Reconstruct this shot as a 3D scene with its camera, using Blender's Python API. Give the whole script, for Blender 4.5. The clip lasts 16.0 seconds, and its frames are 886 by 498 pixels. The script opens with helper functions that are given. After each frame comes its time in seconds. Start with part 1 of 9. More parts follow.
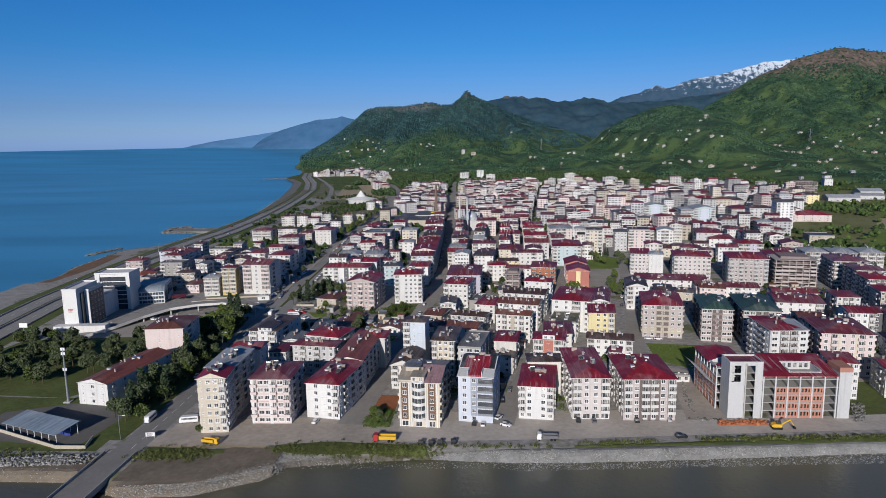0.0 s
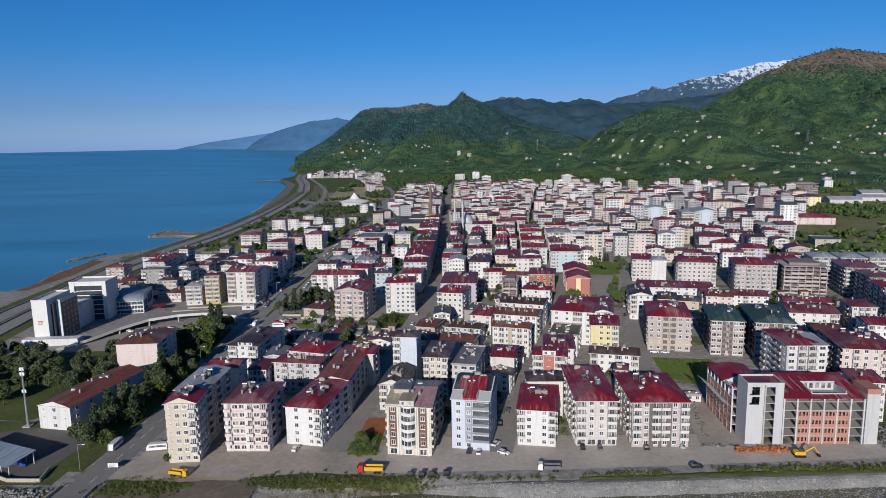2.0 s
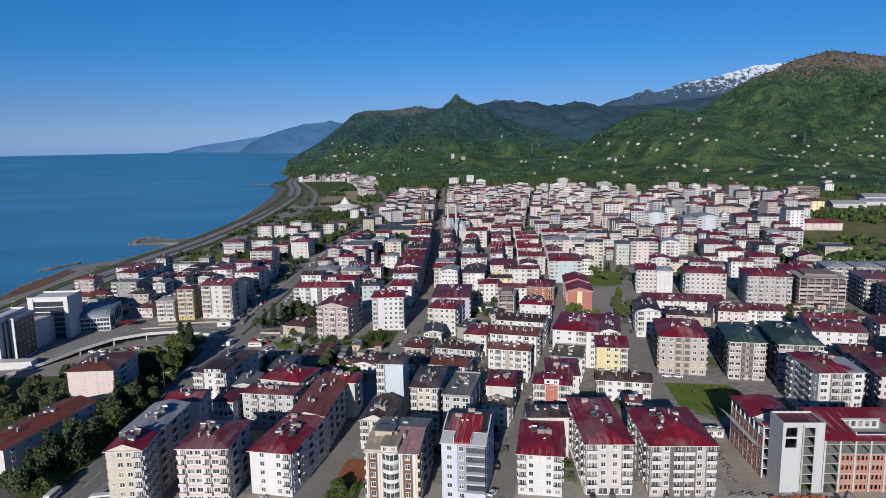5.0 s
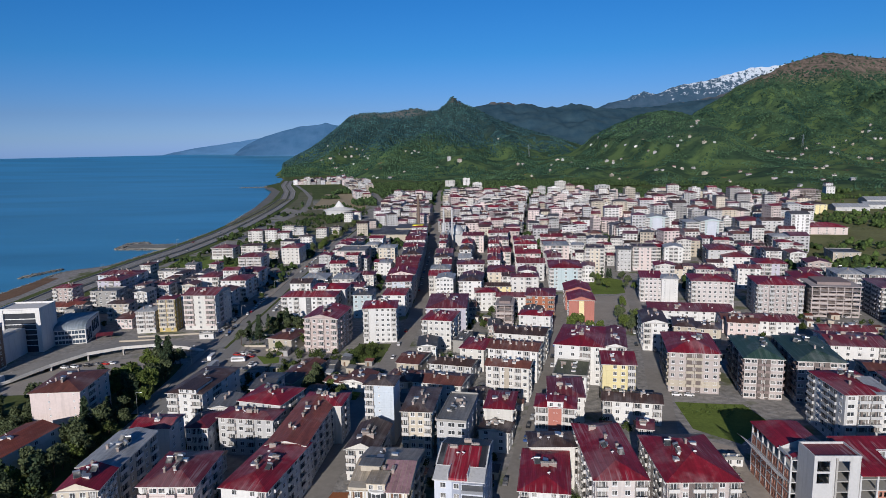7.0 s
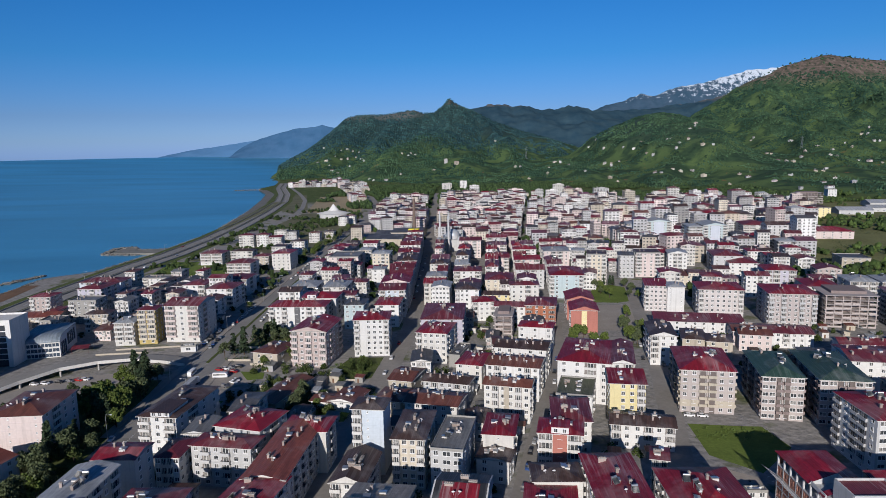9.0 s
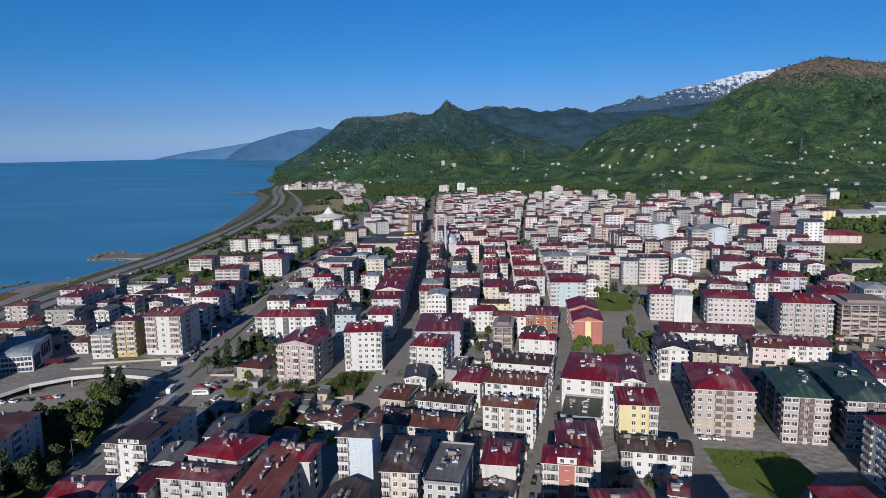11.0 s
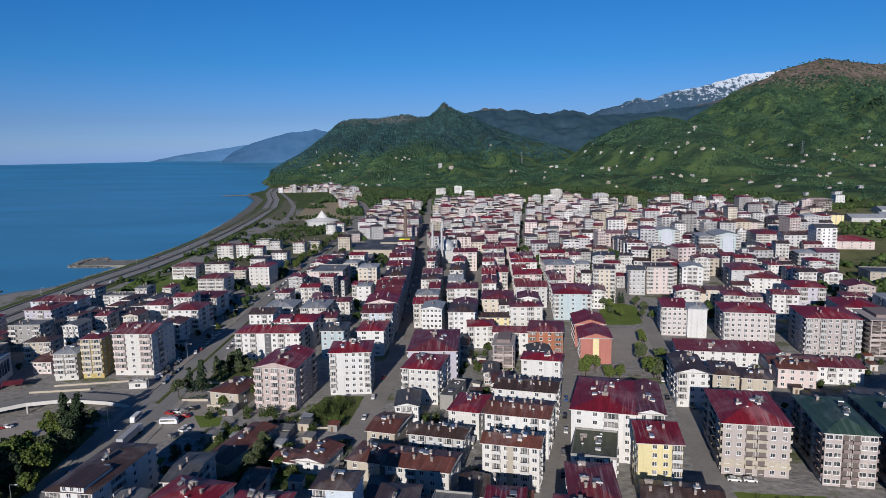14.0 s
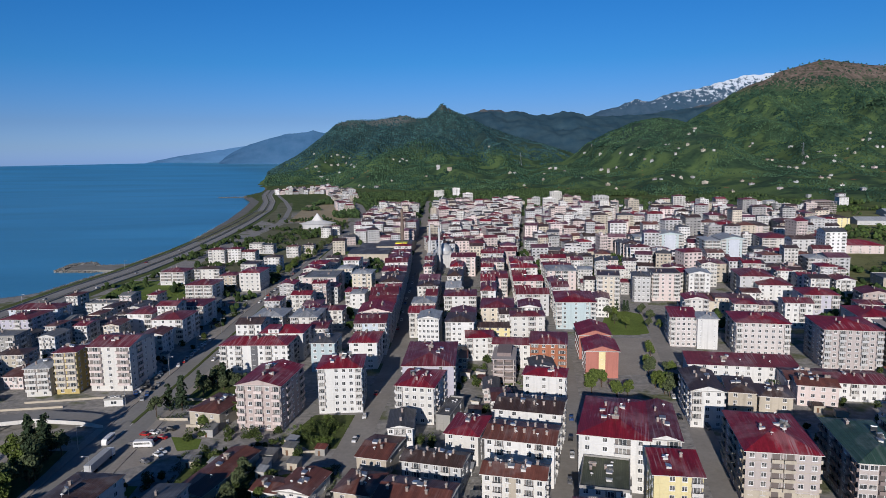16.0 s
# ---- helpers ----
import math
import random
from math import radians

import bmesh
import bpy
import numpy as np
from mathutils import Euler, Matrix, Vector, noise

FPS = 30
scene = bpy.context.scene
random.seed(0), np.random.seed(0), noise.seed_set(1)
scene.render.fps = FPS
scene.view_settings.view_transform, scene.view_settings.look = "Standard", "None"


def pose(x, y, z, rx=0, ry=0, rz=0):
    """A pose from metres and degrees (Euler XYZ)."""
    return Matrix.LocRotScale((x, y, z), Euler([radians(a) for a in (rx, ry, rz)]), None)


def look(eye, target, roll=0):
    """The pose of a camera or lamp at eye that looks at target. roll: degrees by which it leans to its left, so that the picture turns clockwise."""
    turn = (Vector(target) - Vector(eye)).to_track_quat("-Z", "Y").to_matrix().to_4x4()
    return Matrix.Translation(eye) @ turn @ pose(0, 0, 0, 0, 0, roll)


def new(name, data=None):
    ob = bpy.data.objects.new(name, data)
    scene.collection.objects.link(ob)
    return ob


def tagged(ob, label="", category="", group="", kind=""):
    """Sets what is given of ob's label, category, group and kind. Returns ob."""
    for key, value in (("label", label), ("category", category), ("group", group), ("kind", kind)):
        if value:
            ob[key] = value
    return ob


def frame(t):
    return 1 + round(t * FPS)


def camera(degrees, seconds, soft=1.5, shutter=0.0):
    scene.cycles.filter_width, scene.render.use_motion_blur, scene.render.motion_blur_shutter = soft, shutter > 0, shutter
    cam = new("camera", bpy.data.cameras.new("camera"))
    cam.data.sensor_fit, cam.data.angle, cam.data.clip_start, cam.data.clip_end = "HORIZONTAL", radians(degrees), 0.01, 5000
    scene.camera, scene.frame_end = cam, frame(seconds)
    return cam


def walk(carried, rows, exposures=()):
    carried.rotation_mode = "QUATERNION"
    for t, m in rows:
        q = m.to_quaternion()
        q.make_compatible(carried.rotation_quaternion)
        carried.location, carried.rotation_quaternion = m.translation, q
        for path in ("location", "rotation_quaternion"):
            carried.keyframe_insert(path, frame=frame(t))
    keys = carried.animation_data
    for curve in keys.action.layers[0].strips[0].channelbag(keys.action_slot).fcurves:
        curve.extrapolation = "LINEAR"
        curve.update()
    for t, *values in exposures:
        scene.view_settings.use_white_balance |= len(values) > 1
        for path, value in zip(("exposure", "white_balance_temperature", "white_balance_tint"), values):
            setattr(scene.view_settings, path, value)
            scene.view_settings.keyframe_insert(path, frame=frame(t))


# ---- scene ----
cam = camera(67.4, 16.0, soft=0.8)
PATH = [
    (0, (-0.02, -1.67, 108.17), (-26.98, 392.09, 43.11), -1.04),
    (1, (0.04, 9.36, 108.20), (-25.68, 403.23, 43.35), -1.06),
    (2, (0.08, 20.28, 108.21), (-24.47, 414.28, 43.74), -1.08),
    (3, (0.10, 31.09, 108.20), (-23.31, 425.24, 44.23), -1.10),
    (4, (0.11, 41.79, 108.18), (-22.19, 436.11, 44.79), -1.11),
    (5, (0.10, 52.39, 108.14), (-21.11, 446.87, 45.40), -1.12),
    (6, (0.09, 62.88, 108.09), (-20.07, 457.52, 46.03), -1.12),
    (7, (0.06, 73.27, 108.04), (-19.08, 468.06, 46.65), -1.13),
    (8, (0.04, 83.56, 107.99), (-18.16, 478.50, 47.25), -1.13),
    (9, (0.02, 93.76, 107.93), (-17.31, 488.83, 47.82), -1.13),
    (10, (-0.00, 103.87, 107.88), (-16.55, 499.07, 48.35), -1.12),
    (11, (-0.02, 113.91, 107.83), (-15.88, 509.22, 48.83), -1.12),
    (12, (-0.02, 123.88, 107.79), (-15.30, 519.28, 49.28), -1.11),
    (13, (-0.01, 133.79, 107.77), (-14.77, 529.28, 49.71), -1.11),
    (14, (0.01, 143.66, 107.75), (-14.28, 539.23, 50.12), -1.10),
    (15, (0.05, 153.50, 107.76), (-13.76, 549.14, 50.54), -1.09),
    (16, (0.11, 163.31, 107.79), (-13.15, 559.04, 51.00), -1.08),
]
walk(cam, [(t, look(eye, target, roll)) for t, eye, target, roll in PATH], [(0, 0.0), (16, 0.0)])

# ---- light: low sun from behind the camera, clear sky ----
SUN_AZ, SUN_EL = 189.0, 18.6  # degrees, clockwise from +y; elevation
world = bpy.data.worlds.new("sky")
scene.world = world
world.use_nodes = True
wn = world.node_tree
wn.nodes.clear()
sky = wn.nodes.new("ShaderNodeTexSky")
sky.sky_type = "NISHITA"
sky.sun_disc = False
sky.sun_elevation, sky.sun_rotation = radians(SUN_EL), radians(SUN_AZ)
sky.altitude, sky.air_density, sky.dust_density, sky.ozone_density = 100, 1.0, 0.3, 3.0
wbg = wn.nodes.new("ShaderNodeBackground")
wbg.inputs["Strength"].default_value = 0.198
wout = wn.nodes.new("ShaderNodeOutputWorld")
tint = wn.nodes.new("ShaderNodeMix")
tint.data_type, tint.blend_type = "RGBA", "MULTIPLY"
tint.inputs[0].default_value = 1.0
# clear deep-blue air overhead that pales to lilac haze at the horizon
wco = wn.nodes.new("ShaderNodeTexCoord")
wxyz = wn.nodes.new("ShaderNodeSeparateXYZ")
wn.links.new(wco.outputs["Generated"], wxyz.inputs[0])
wramp = wn.nodes.new("ShaderNodeValToRGB")
air = [(0.0, (0.19, 0.325, 0.84)), (0.018, (0.185, 0.292, 0.64)), (0.05, (0.15, 0.238, 0.49)), (0.13, (0.073, 0.236, 0.450)), (0.24, (0.050, 0.233, 0.450)), (0.42, (0.046, 0.205, 0.405)), (0.6, (0.034, 0.125, 0.255)), (1.0, (0.028, 0.098, 0.205))]
while len(wramp.color_ramp.elements) < len(air):
    wramp.color_ramp.elements.new(0.5)
for e, (p, c) in zip(wramp.color_ramp.elements, air):
    e.position, e.color = p, (*c, 1)
wn.links.new(wxyz.outputs["Z"], wramp.inputs["Fac"])
wn.links.new(wramp.outputs["Color"], tint.inputs[7])
wn.links.new(sky.outputs["Color"], tint.inputs[6])
wn.links.new(tint.outputs[2], wbg.inputs["Color"])
wn.links.new(wbg.outputs["Background"], wout.inputs["Surface"])

sun = new("sun", bpy.data.lights.new("sun", "SUN"))
sun.data.energy, sun.data.angle, sun.data.color = 4.5, radians(0.53), (1.0, 0.94, 0.885)
_a, _e = radians(SUN_AZ), radians(SUN_EL)
sun.matrix_world = look((0, 0, 300), (-math.sin(_a) * math.cos(_e) * 100, -math.cos(_a) * math.cos(_e) * 100, 300 - math.sin(_e) * 100))

# ---- materials ----
def nodes_of(m):
    m.use_nodes = True
    return m.node_tree.nodes, m.node_tree.links, m.node_tree.nodes["Principled BSDF"]


def noise_node(n, l, vector, scale, detail=3.0, rough=0.55):
    t = n.new("ShaderNodeTexNoise")
    t.inputs["Scale"].default_value, t.inputs["Detail"].default_value, t.inputs["Roughness"].default_value = scale, detail, rough
    l.new(vector, t.inputs["Vector"])
    return t.outputs["Fac"]


def ramp(n, l, fac, stops):
    r = n.new("ShaderNodeValToRGB")
    while len(r.color_ramp.elements) < len(stops):
        r.color_ramp.elements.new(0.5)
    for e, (p, c) in zip(r.color_ramp.elements, stops):
        e.position, e.color = p, (*c, 1) if len(c) == 3 else c
    l.new(fac, r.inputs["Fac"])
    return r.outputs["Color"]


def mixed(n, l, fac, a, b, blend="MIX"):
    m = n.new("ShaderNodeMix")
    m.data_type, m.blend_type = "RGBA", blend
    for k, v in ((0, fac), (6, a), (7, b)):
        if isinstance(v, (int, float)):
            m.inputs[k].default_value = v
        elif isinstance(v, tuple):
            m.inputs[k].default_value = (*v, 1) if len(v) == 3 else v
        else:
            l.new(v, m.inputs[k])
    return m.outputs[2]


def shade(c, k):
    return tuple(min(1.0, v * k) for v in c)


MATS = {}


def surface(name, color, rough=0.8, metal=0.0, var=0.18, fine=2.5, broad=0.12, streak=0.0, bump=0.0, rand=0.0, spec=0.5):
    """A weathered opaque surface: grain and stains at two scales, optional run-off streaks and per-object variation."""
    if name in MATS:
        return MATS[name]
    m = MATS[name] = bpy.data.materials.new(name)
    n, l, p = nodes_of(m)
    where = n.new("ShaderNodeNewGeometry").outputs["Position"]
    big = noise_node(n, l, where, broad, 4)
    small = noise_node(n, l, where, fine, 3)
    c = ramp(n, l, big, [(0.3, shade(color, 1 - var)), (0.7, shade(color, 1 + var * 0.5))])
    c = mixed(n, l, 0.5, c, ramp(n, l, small, [(0.3, shade(color, 1 - var * 0.8)), (0.7, shade(color, 1 + var * 0.4))]))
    if streak:
        sc = n.new("ShaderNodeVectorMath")
        sc.operation = "MULTIPLY"
        l.new(where, sc.inputs[0])
        sc.inputs[1].default_value = (0.9, 0.9, 0.06)
        run = noise_node(n, l, sc.outputs[0], 1.0, 3)
        c = mixed(n, l, ramp(n, l, run, [(0.52, (0, 0, 0)), (0.75, (streak,) * 3)]), c, shade(color, 0.45))
    if rand:
        info = n.new("ShaderNodeObjectInfo")
        c = mixed(n, l, 1.0, c, ramp(n, l, info.outputs["Random"], [(0, (1 - rand,) * 3), (1, (1, 1, 1))]), "MULTIPLY")
    l.new(c, p.inputs["Base Color"])
    p.inputs["Roughness"].default_value, p.inputs["Metallic"].default_value = rough, metal
    p.inputs["Specular IOR Level"].default_value = min(spec, 0.15) if rough >= 0.85 else spec
    if bump:
        b = n.new("ShaderNodeBump")
        b.inputs["Strength"].default_value, b.inputs["Distance"].default_value = 0.6, bump
        l.new(small, b.inputs["Height"])
        l.new(b.outputs["Normal"], p.inputs["Normal"])
    return m


WALLS = {
    "white": (0.78, 0.77, 0.75), "offwhite": (0.70, 0.68, 0.64), "cream": (0.69, 0.62, 0.51), "pink": (0.53, 0.44, 0.41),
    "palepink": (0.74, 0.63, 0.60), "grey": (0.46, 0.45, 0.45), "lightgrey": (0.60, 0.60, 0.60), "darkgrey": (0.16, 0.16, 0.17),
    "paleblue": (0.60, 0.66, 0.72), "yellow": (0.86, 0.75, 0.42), "ochre": (0.60, 0.47, 0.20), "salmon": (0.50, 0.205, 0.165),
    "taupe": (0.19, 0.16, 0.15), "aqua": (0.52, 0.62, 0.64), "concrete": (0.36, 0.35, 0.33), "brick": (0.42, 0.17, 0.10),
    "lavender": (0.56, 0.54, 0.62), "icegrey": (0.62, 0.66, 0.74), "slateblue": (0.36, 0.39, 0.47), "brown": (0.20, 0.12, 0.08), "beige": (0.55, 0.49, 0.40), "warmgrey": (0.68, 0.625, 0.60), "rosegrey": (0.53, 0.47, 0.45), "mauve": (0.30, 0.24, 0.23),
}
ROOFS = {
    "tan": (0.40, 0.34, 0.26), "charcoal": (0.042, 0.044, 0.05), "crimson": (0.26, 0.015, 0.030), "maroon": (0.19, 0.032, 0.044), "rust": (0.26, 0.075, 0.05), "umber": (0.085, 0.05, 0.042),
    "brownred": (0.17, 0.062, 0.045), "slate": (0.10, 0.10, 0.105), "zinc": (0.41, 0.43, 0.45), "green": (0.042, 0.09, 0.07),
    "moss": (0.10, 0.115, 0.07), "purple": (0.19, 0.07, 0.10), "dirty": (0.20, 0.20, 0.195), "steelblue": (0.22, 0.28, 0.34),
}


def wall_mat(c):
    return surface("wall_" + c, shade(WALLS[c], 0.85), 0.85, var=0.14, fine=1.3, broad=0.09, streak=0.35, rand=0.10)


def roof_mat(c):
    """Ribbed sheet or tile roofing with faded, patched areas."""
    key = "roof_" + c
    if key in MATS:
        return MATS[key]
    m = surface(key, ROOFS[c], 0.55, var=0.35, fine=0.8, broad=0.10, rand=0.25, spec=0.4)
    n, l, p = nodes_of(m)
    tex = n.new("ShaderNodeTexCoord").outputs["Object"]
    fade = ramp(n, l, noise_node(n, l, n.new("ShaderNodeNewGeometry").outputs["Position"], 0.07, 4, 0.65), [(0.52, (0, 0, 0)), (0.64, (0.6,) * 3)])
    old = p.inputs["Base Color"].links[0].from_socket
    pale = tuple(0.6 * v + 0.14 for v in ROOFS[c])
    worn = mixed(n, l, fade, old, pale)
    run = n.new("ShaderNodeVectorMath")
    run.operation = "MULTIPLY"
    l.new(tex, run.inputs[0])
    run.inputs[1].default_value = (0.9, 0.07, 0.2)
    worn = mixed(n, l, 1.0, worn, ramp(n, l, noise_node(n, l, run.outputs[0], 1.0, 3, 0.6), [(0.3, (0.72, 0.72, 0.72)), (0.5, (0.95, 0.95, 0.95)), (0.72, (1.35, 1.3, 1.3))]), "MULTIPLY")
    bleach = n.new("ShaderNodeVectorMath")
    bleach.operation = "MULTIPLY"
    l.new(tex, bleach.inputs[0])
    bleach.inputs[1].default_value = (1.3, 0.05, 0.1)
    stripe = ramp(n, l, noise_node(n, l, bleach.outputs[0], 1.0, 2, 0.5), [(0.50, (0, 0, 0)), (0.60, ((0.7 if c in ("crimson", "maroon", "purple") else 0.2),) * 3)])
    sheet_age = ramp(n, l, noise_node(n, l, n.new("ShaderNodeNewGeometry").outputs["Position"], 0.045, 3, 0.6), [(0.48, (0, 0, 0)), (0.58, (1, 1, 1))])
    worn = mixed(n, l, mixed(n, l, 1.0, stripe, sheet_age, "MULTIPLY"), worn, tuple(0.55 * v + 0.20 for v in ROOFS[c]))
    l.new(worn, p.inputs["Base Color"])
    w = n.new("ShaderNodeTexWave")
    w.inputs["Scale"].default_value, w.inputs["Distortion"].default_value = 0.55, 0.4
    l.new(tex, w.inputs["Vector"])
    b = n.new("ShaderNodeBump")
    b.inputs["Strength"].default_value, b.inputs["Distance"].default_value = 0.5, 0.06
    l.new(w.outputs["Fac"], b.inputs["Height"])
    l.new(b.outputs["Normal"], p.inputs["Normal"])
    return m


def window_glazing():
    """Panes with dark rooms, half-drawn curtains or white blinds behind them, from window to window."""
    m = MATS["window_glass"] = bpy.data.materials.new("window_glass")
    n, l, p = nodes_of(m)
    where = n.new("ShaderNodeNewGeometry").outputs["Position"]
    room = noise_node(n, l, where, 0.37, 1)
    c = ramp(n, l, room, [(0.44, (0.045, 0.050, 0.056)), (0.50, (0.10, 0.10, 0.10)), (0.57, (0.17, 0.165, 0.16)), (0.63, (0.34, 0.33, 0.31))])
    l.new(mixed(n, l, ramp(n, l, noise_node(n, l, where, 2.2, 2), [(0.4, (0, 0, 0)), (0.7, (0.5,) * 3)]), c, (0.05, 0.055, 0.06)), p.inputs["Base Color"])
    p.inputs["Roughness"].default_value = 0.12
    return m


GLASS = window_glazing()
FRAME = surface("window_frame", (0.72, 0.72, 0.72), 0.5, var=0.08)
# back wall of balconies, recess shade put into its colour
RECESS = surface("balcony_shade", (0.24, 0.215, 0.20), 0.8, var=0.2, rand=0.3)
BALC = surface("balcony_white", (0.56, 0.545, 0.525), 0.8, var=0.12, streak=0.3)
BALC_DARK = surface("balcony_dark", (0.14, 0.14, 0.145), 0.6, var=0.15)
CONCRETE = surface("concrete", (0.36, 0.35, 0.33), 0.9, var=0.22, bump=0.01)
CHIMNEY = surface("chimney_render", (0.38, 0.31, 0.28), 0.9, var=0.25, rand=0.4)
METAL = surface("galvanised", (0.5, 0.52, 0.54), 0.4, 0.8, var=0.1)
BRICKWORK = surface("hollow_brick", (0.40, 0.20, 0.15), 0.9, var=0.25, fine=3.0, bump=0.01)
ASPHALT = surface("asphalt", (0.285, 0.274, 0.256), 0.9, var=0.22, fine=0.6, broad=0.05, bump=0.005)
ASPHALT_DARK = surface("asphalt_dark", (0.15, 0.144, 0.135), 0.9, var=0.2, fine=0.6, broad=0.05)
PAVING = surface("paving", (0.36, 0.325, 0.285), 0.9, var=0.25, fine=0.9, broad=0.07)
BOULEVARD_ASPHALT = surface("boulevard_asphalt", (0.23, 0.222, 0.208), 0.92, var=0.25, fine=0.5, broad=0.05)
STREET = surface("street_asphalt", (0.30, 0.278, 0.252), 0.92, var=0.25, fine=0.5, broad=0.06)
DIRTROAD = surface("worn_asphalt", (0.41, 0.36, 0.305), 0.92, var=0.35, fine=0.5, broad=0.07)
DUSTY = surface("dusty_asphalt", (0.46, 0.415, 0.365), 0.92, var=0.32, fine=0.5, broad=0.06)
DIRT = surface("dirt", (0.38, 0.31, 0.20), 0.95, var=0.3, fine=0.7, broad=0.08)
REDSOIL = surface("red_soil", (0.34, 0.13, 0.06), 0.95, var=0.3, fine=0.9, broad=0.2)
DIRT_RED = surface("orange_earth", (0.30, 0.165, 0.085), 0.95, var=0.35, fine=0.4, broad=0.05)
GRAVEL = surface("gravel", (0.33, 0.32, 0.30), 0.95, var=0.4, fine=1.2, broad=0.15, bump=0.05)
GRASS = surface("grass", (0.15, 0.205, 0.045), 0.95, var=0.45, fine=0.8, broad=0.07, bump=0.03)
PASTURE = surface("pasture", (0.20, 0.205, 0.085), 0.95, var=0.5, fine=0.3, broad=0.02, bump=0.04)
ROUGHGRASS = surface("rough_grass", (0.105, 0.13, 0.042), 0.95, var=0.5, fine=0.5, broad=0.06, bump=0.04)
PAINT = surface("road_paint", (0.72, 0.72, 0.70), 0.7, var=0.2)
BARK = surface("bark", (0.09, 0.065, 0.045), 0.95, var=0.3)
LEAF = surface("foliage", (0.074, 0.104, 0.034), 0.8, var=0.5, fine=1.2, broad=0.2, rand=0.45)
LEAF_BRIGHT = surface("foliage_spring", (0.11, 0.165, 0.028), 0.8, var=0.4, fine=1.2, broad=0.2, rand=0.3)


def water(name, color, rough, wave, bump):
    m = MATS[name] = bpy.data.materials.new(name)
    n, l, p = nodes_of(m)
    where = n.new("ShaderNodeNewGeometry").outputs["Position"]
    st = n.new("ShaderNodeVectorMath")
    st.operation = "MULTIPLY"
    l.new(where, st.inputs[0])
    st.inputs[1].default_value = (0.25, 1.0, 1.0)
    patch = noise_node(n, l, st.outputs[0], 0.006, 4)
    l.new(ramp(n, l, patch, [(0.35, shade(color, 0.78)), (0.62, shade(color, 1.18))]), p.inputs["Base Color"])
    p.inputs["Roughness"].default_value = rough
    rip = noise_node(n, l, where, wave, 4, 0.6)
    b = n.new("ShaderNodeBump")
    b.inputs["Strength"].default_value, b.inputs["Distance"].default_value = 0.5, bump
    l.new(rip, b.inputs["Height"])
    l.new(b.outputs["Normal"], p.inputs["Normal"])
    return m


SEA = water("sea_water", (0.055, 0.255, 0.41), 0.32, 0.15, 0.35)
RIVER = water("river_water", (0.108, 0.102, 0.060), 0.24, 0.5, 0.35)

# ---- mesh helpers ----
class Shape:
    """Collects boxes and faces for one mesh."""

    def __init__(self):
        self.v, self.f, self.m = [], [], []

    def face(self, pts, mat=0):
        k = len(self.v)
        self.v.extend(pts)
        self.f.append(tuple(range(k, k + len(pts))))
        self.m.append(mat)

    def box(self, x0, x1, y0, y1, z0, z1, mat=0):
        k = len(self.v)
        self.v += [(x, y, z) for z in (z0, z1) for x, y in ((x0, y0), (x1, y0), (x1, y1), (x0, y1))]
        for q in ((0, 3, 2, 1), (4, 5, 6, 7), (0, 1, 5, 4), (1, 2, 6, 5), (2, 3, 7, 6), (3, 0, 4, 7)):
            self.f.append(tuple(k + i for i in q))
            self.m.append(mat)

    def tube(self, x, y, z0, z1, r0, r1, n=8, mat=0, caps=True):
        k = len(self.v)
        for z, r in ((z0, r0), (z1, r1)):
            self.v += [(x + r * math.cos(6.28319 * i / n), y + r * math.sin(6.28319 * i / n), z) for i in range(n)]
        for i in range(n):
            j = (i + 1) % n
            self.f.append((k + i, k + j, k + n + j, k + n + i))
            self.m.append(mat)
        if caps:
            self.f.append(tuple(k + n + i for i in range(n)))
            self.m.append(mat)

    def dome(self, x, y, z, r, rise, n=16, rows=6, mat=0):
        k = len(self.v)
        for a in range(rows + 1):
            q = a / rows * math.pi / 2
            self.v += [(x + r * math.cos(q) * math.cos(6.28319 * i / n), y + r * math.cos(q) * math.sin(6.28319 * i / n), z + rise * math.sin(q)) for i in range(n)]
        for a in range(rows):
            for i in range(n):
                j = (i + 1) % n
                self.f.append((k + a * n + i, k + a * n + j, k + (a + 1) * n + j, k + (a + 1) * n + i))
                self.m.append(mat)

    def mesh(self, name, mats, smooth=False, weld=False):
        me = bpy.data.meshes.new(name)
        if weld:
            seen, slot = {}, []
            for v in self.v:
                slot.append(seen.setdefault(tuple(round(a, 3) for a in v), len(seen)))
            me.from_pydata(list(seen), [], [tuple(slot[i] for i in f) for f in self.f])
        else:
            me.from_pydata(self.v, [], self.f)
        for m in mats:
            me.materials.append(m)
        if len(mats) > 1:
            me.polygons.foreach_set("material_index", self.m)
        if smooth:
            me.polygons.foreach_set("use_smooth", [True] * len(self.f))
        me.update()
        return me


def part(name, shape, mats, parent, label="", at=None, kind="", smooth=False, weld=False):
    """One mesh object under a thing or under a part."""
    data = shape if isinstance(shape, bpy.types.Mesh) else shape.mesh(name, mats if isinstance(mats, (list, tuple)) else [mats], smooth, weld)
    ob = new(name, data)
    ob.parent = parent
    if at is not None:
        ob.matrix_basis = at
    return tagged(ob, label, kind=kind)


def thing(name, m, label, category, group="", kind=""):
    ob = new(name)
    ob.empty_display_size = 1.0
    ob.matrix_world = m
    return tagged(ob, label, category, group, kind)


def solid(name, shape, mats, label, category, group="", kind="", m=None, smooth=False):
    ob = new(name, shape.mesh(name, mats if isinstance(mats, (list, tuple)) else [mats], smooth))
    if m is not None:
        ob.matrix_world = m
    return tagged(ob, label, category, group, kind)


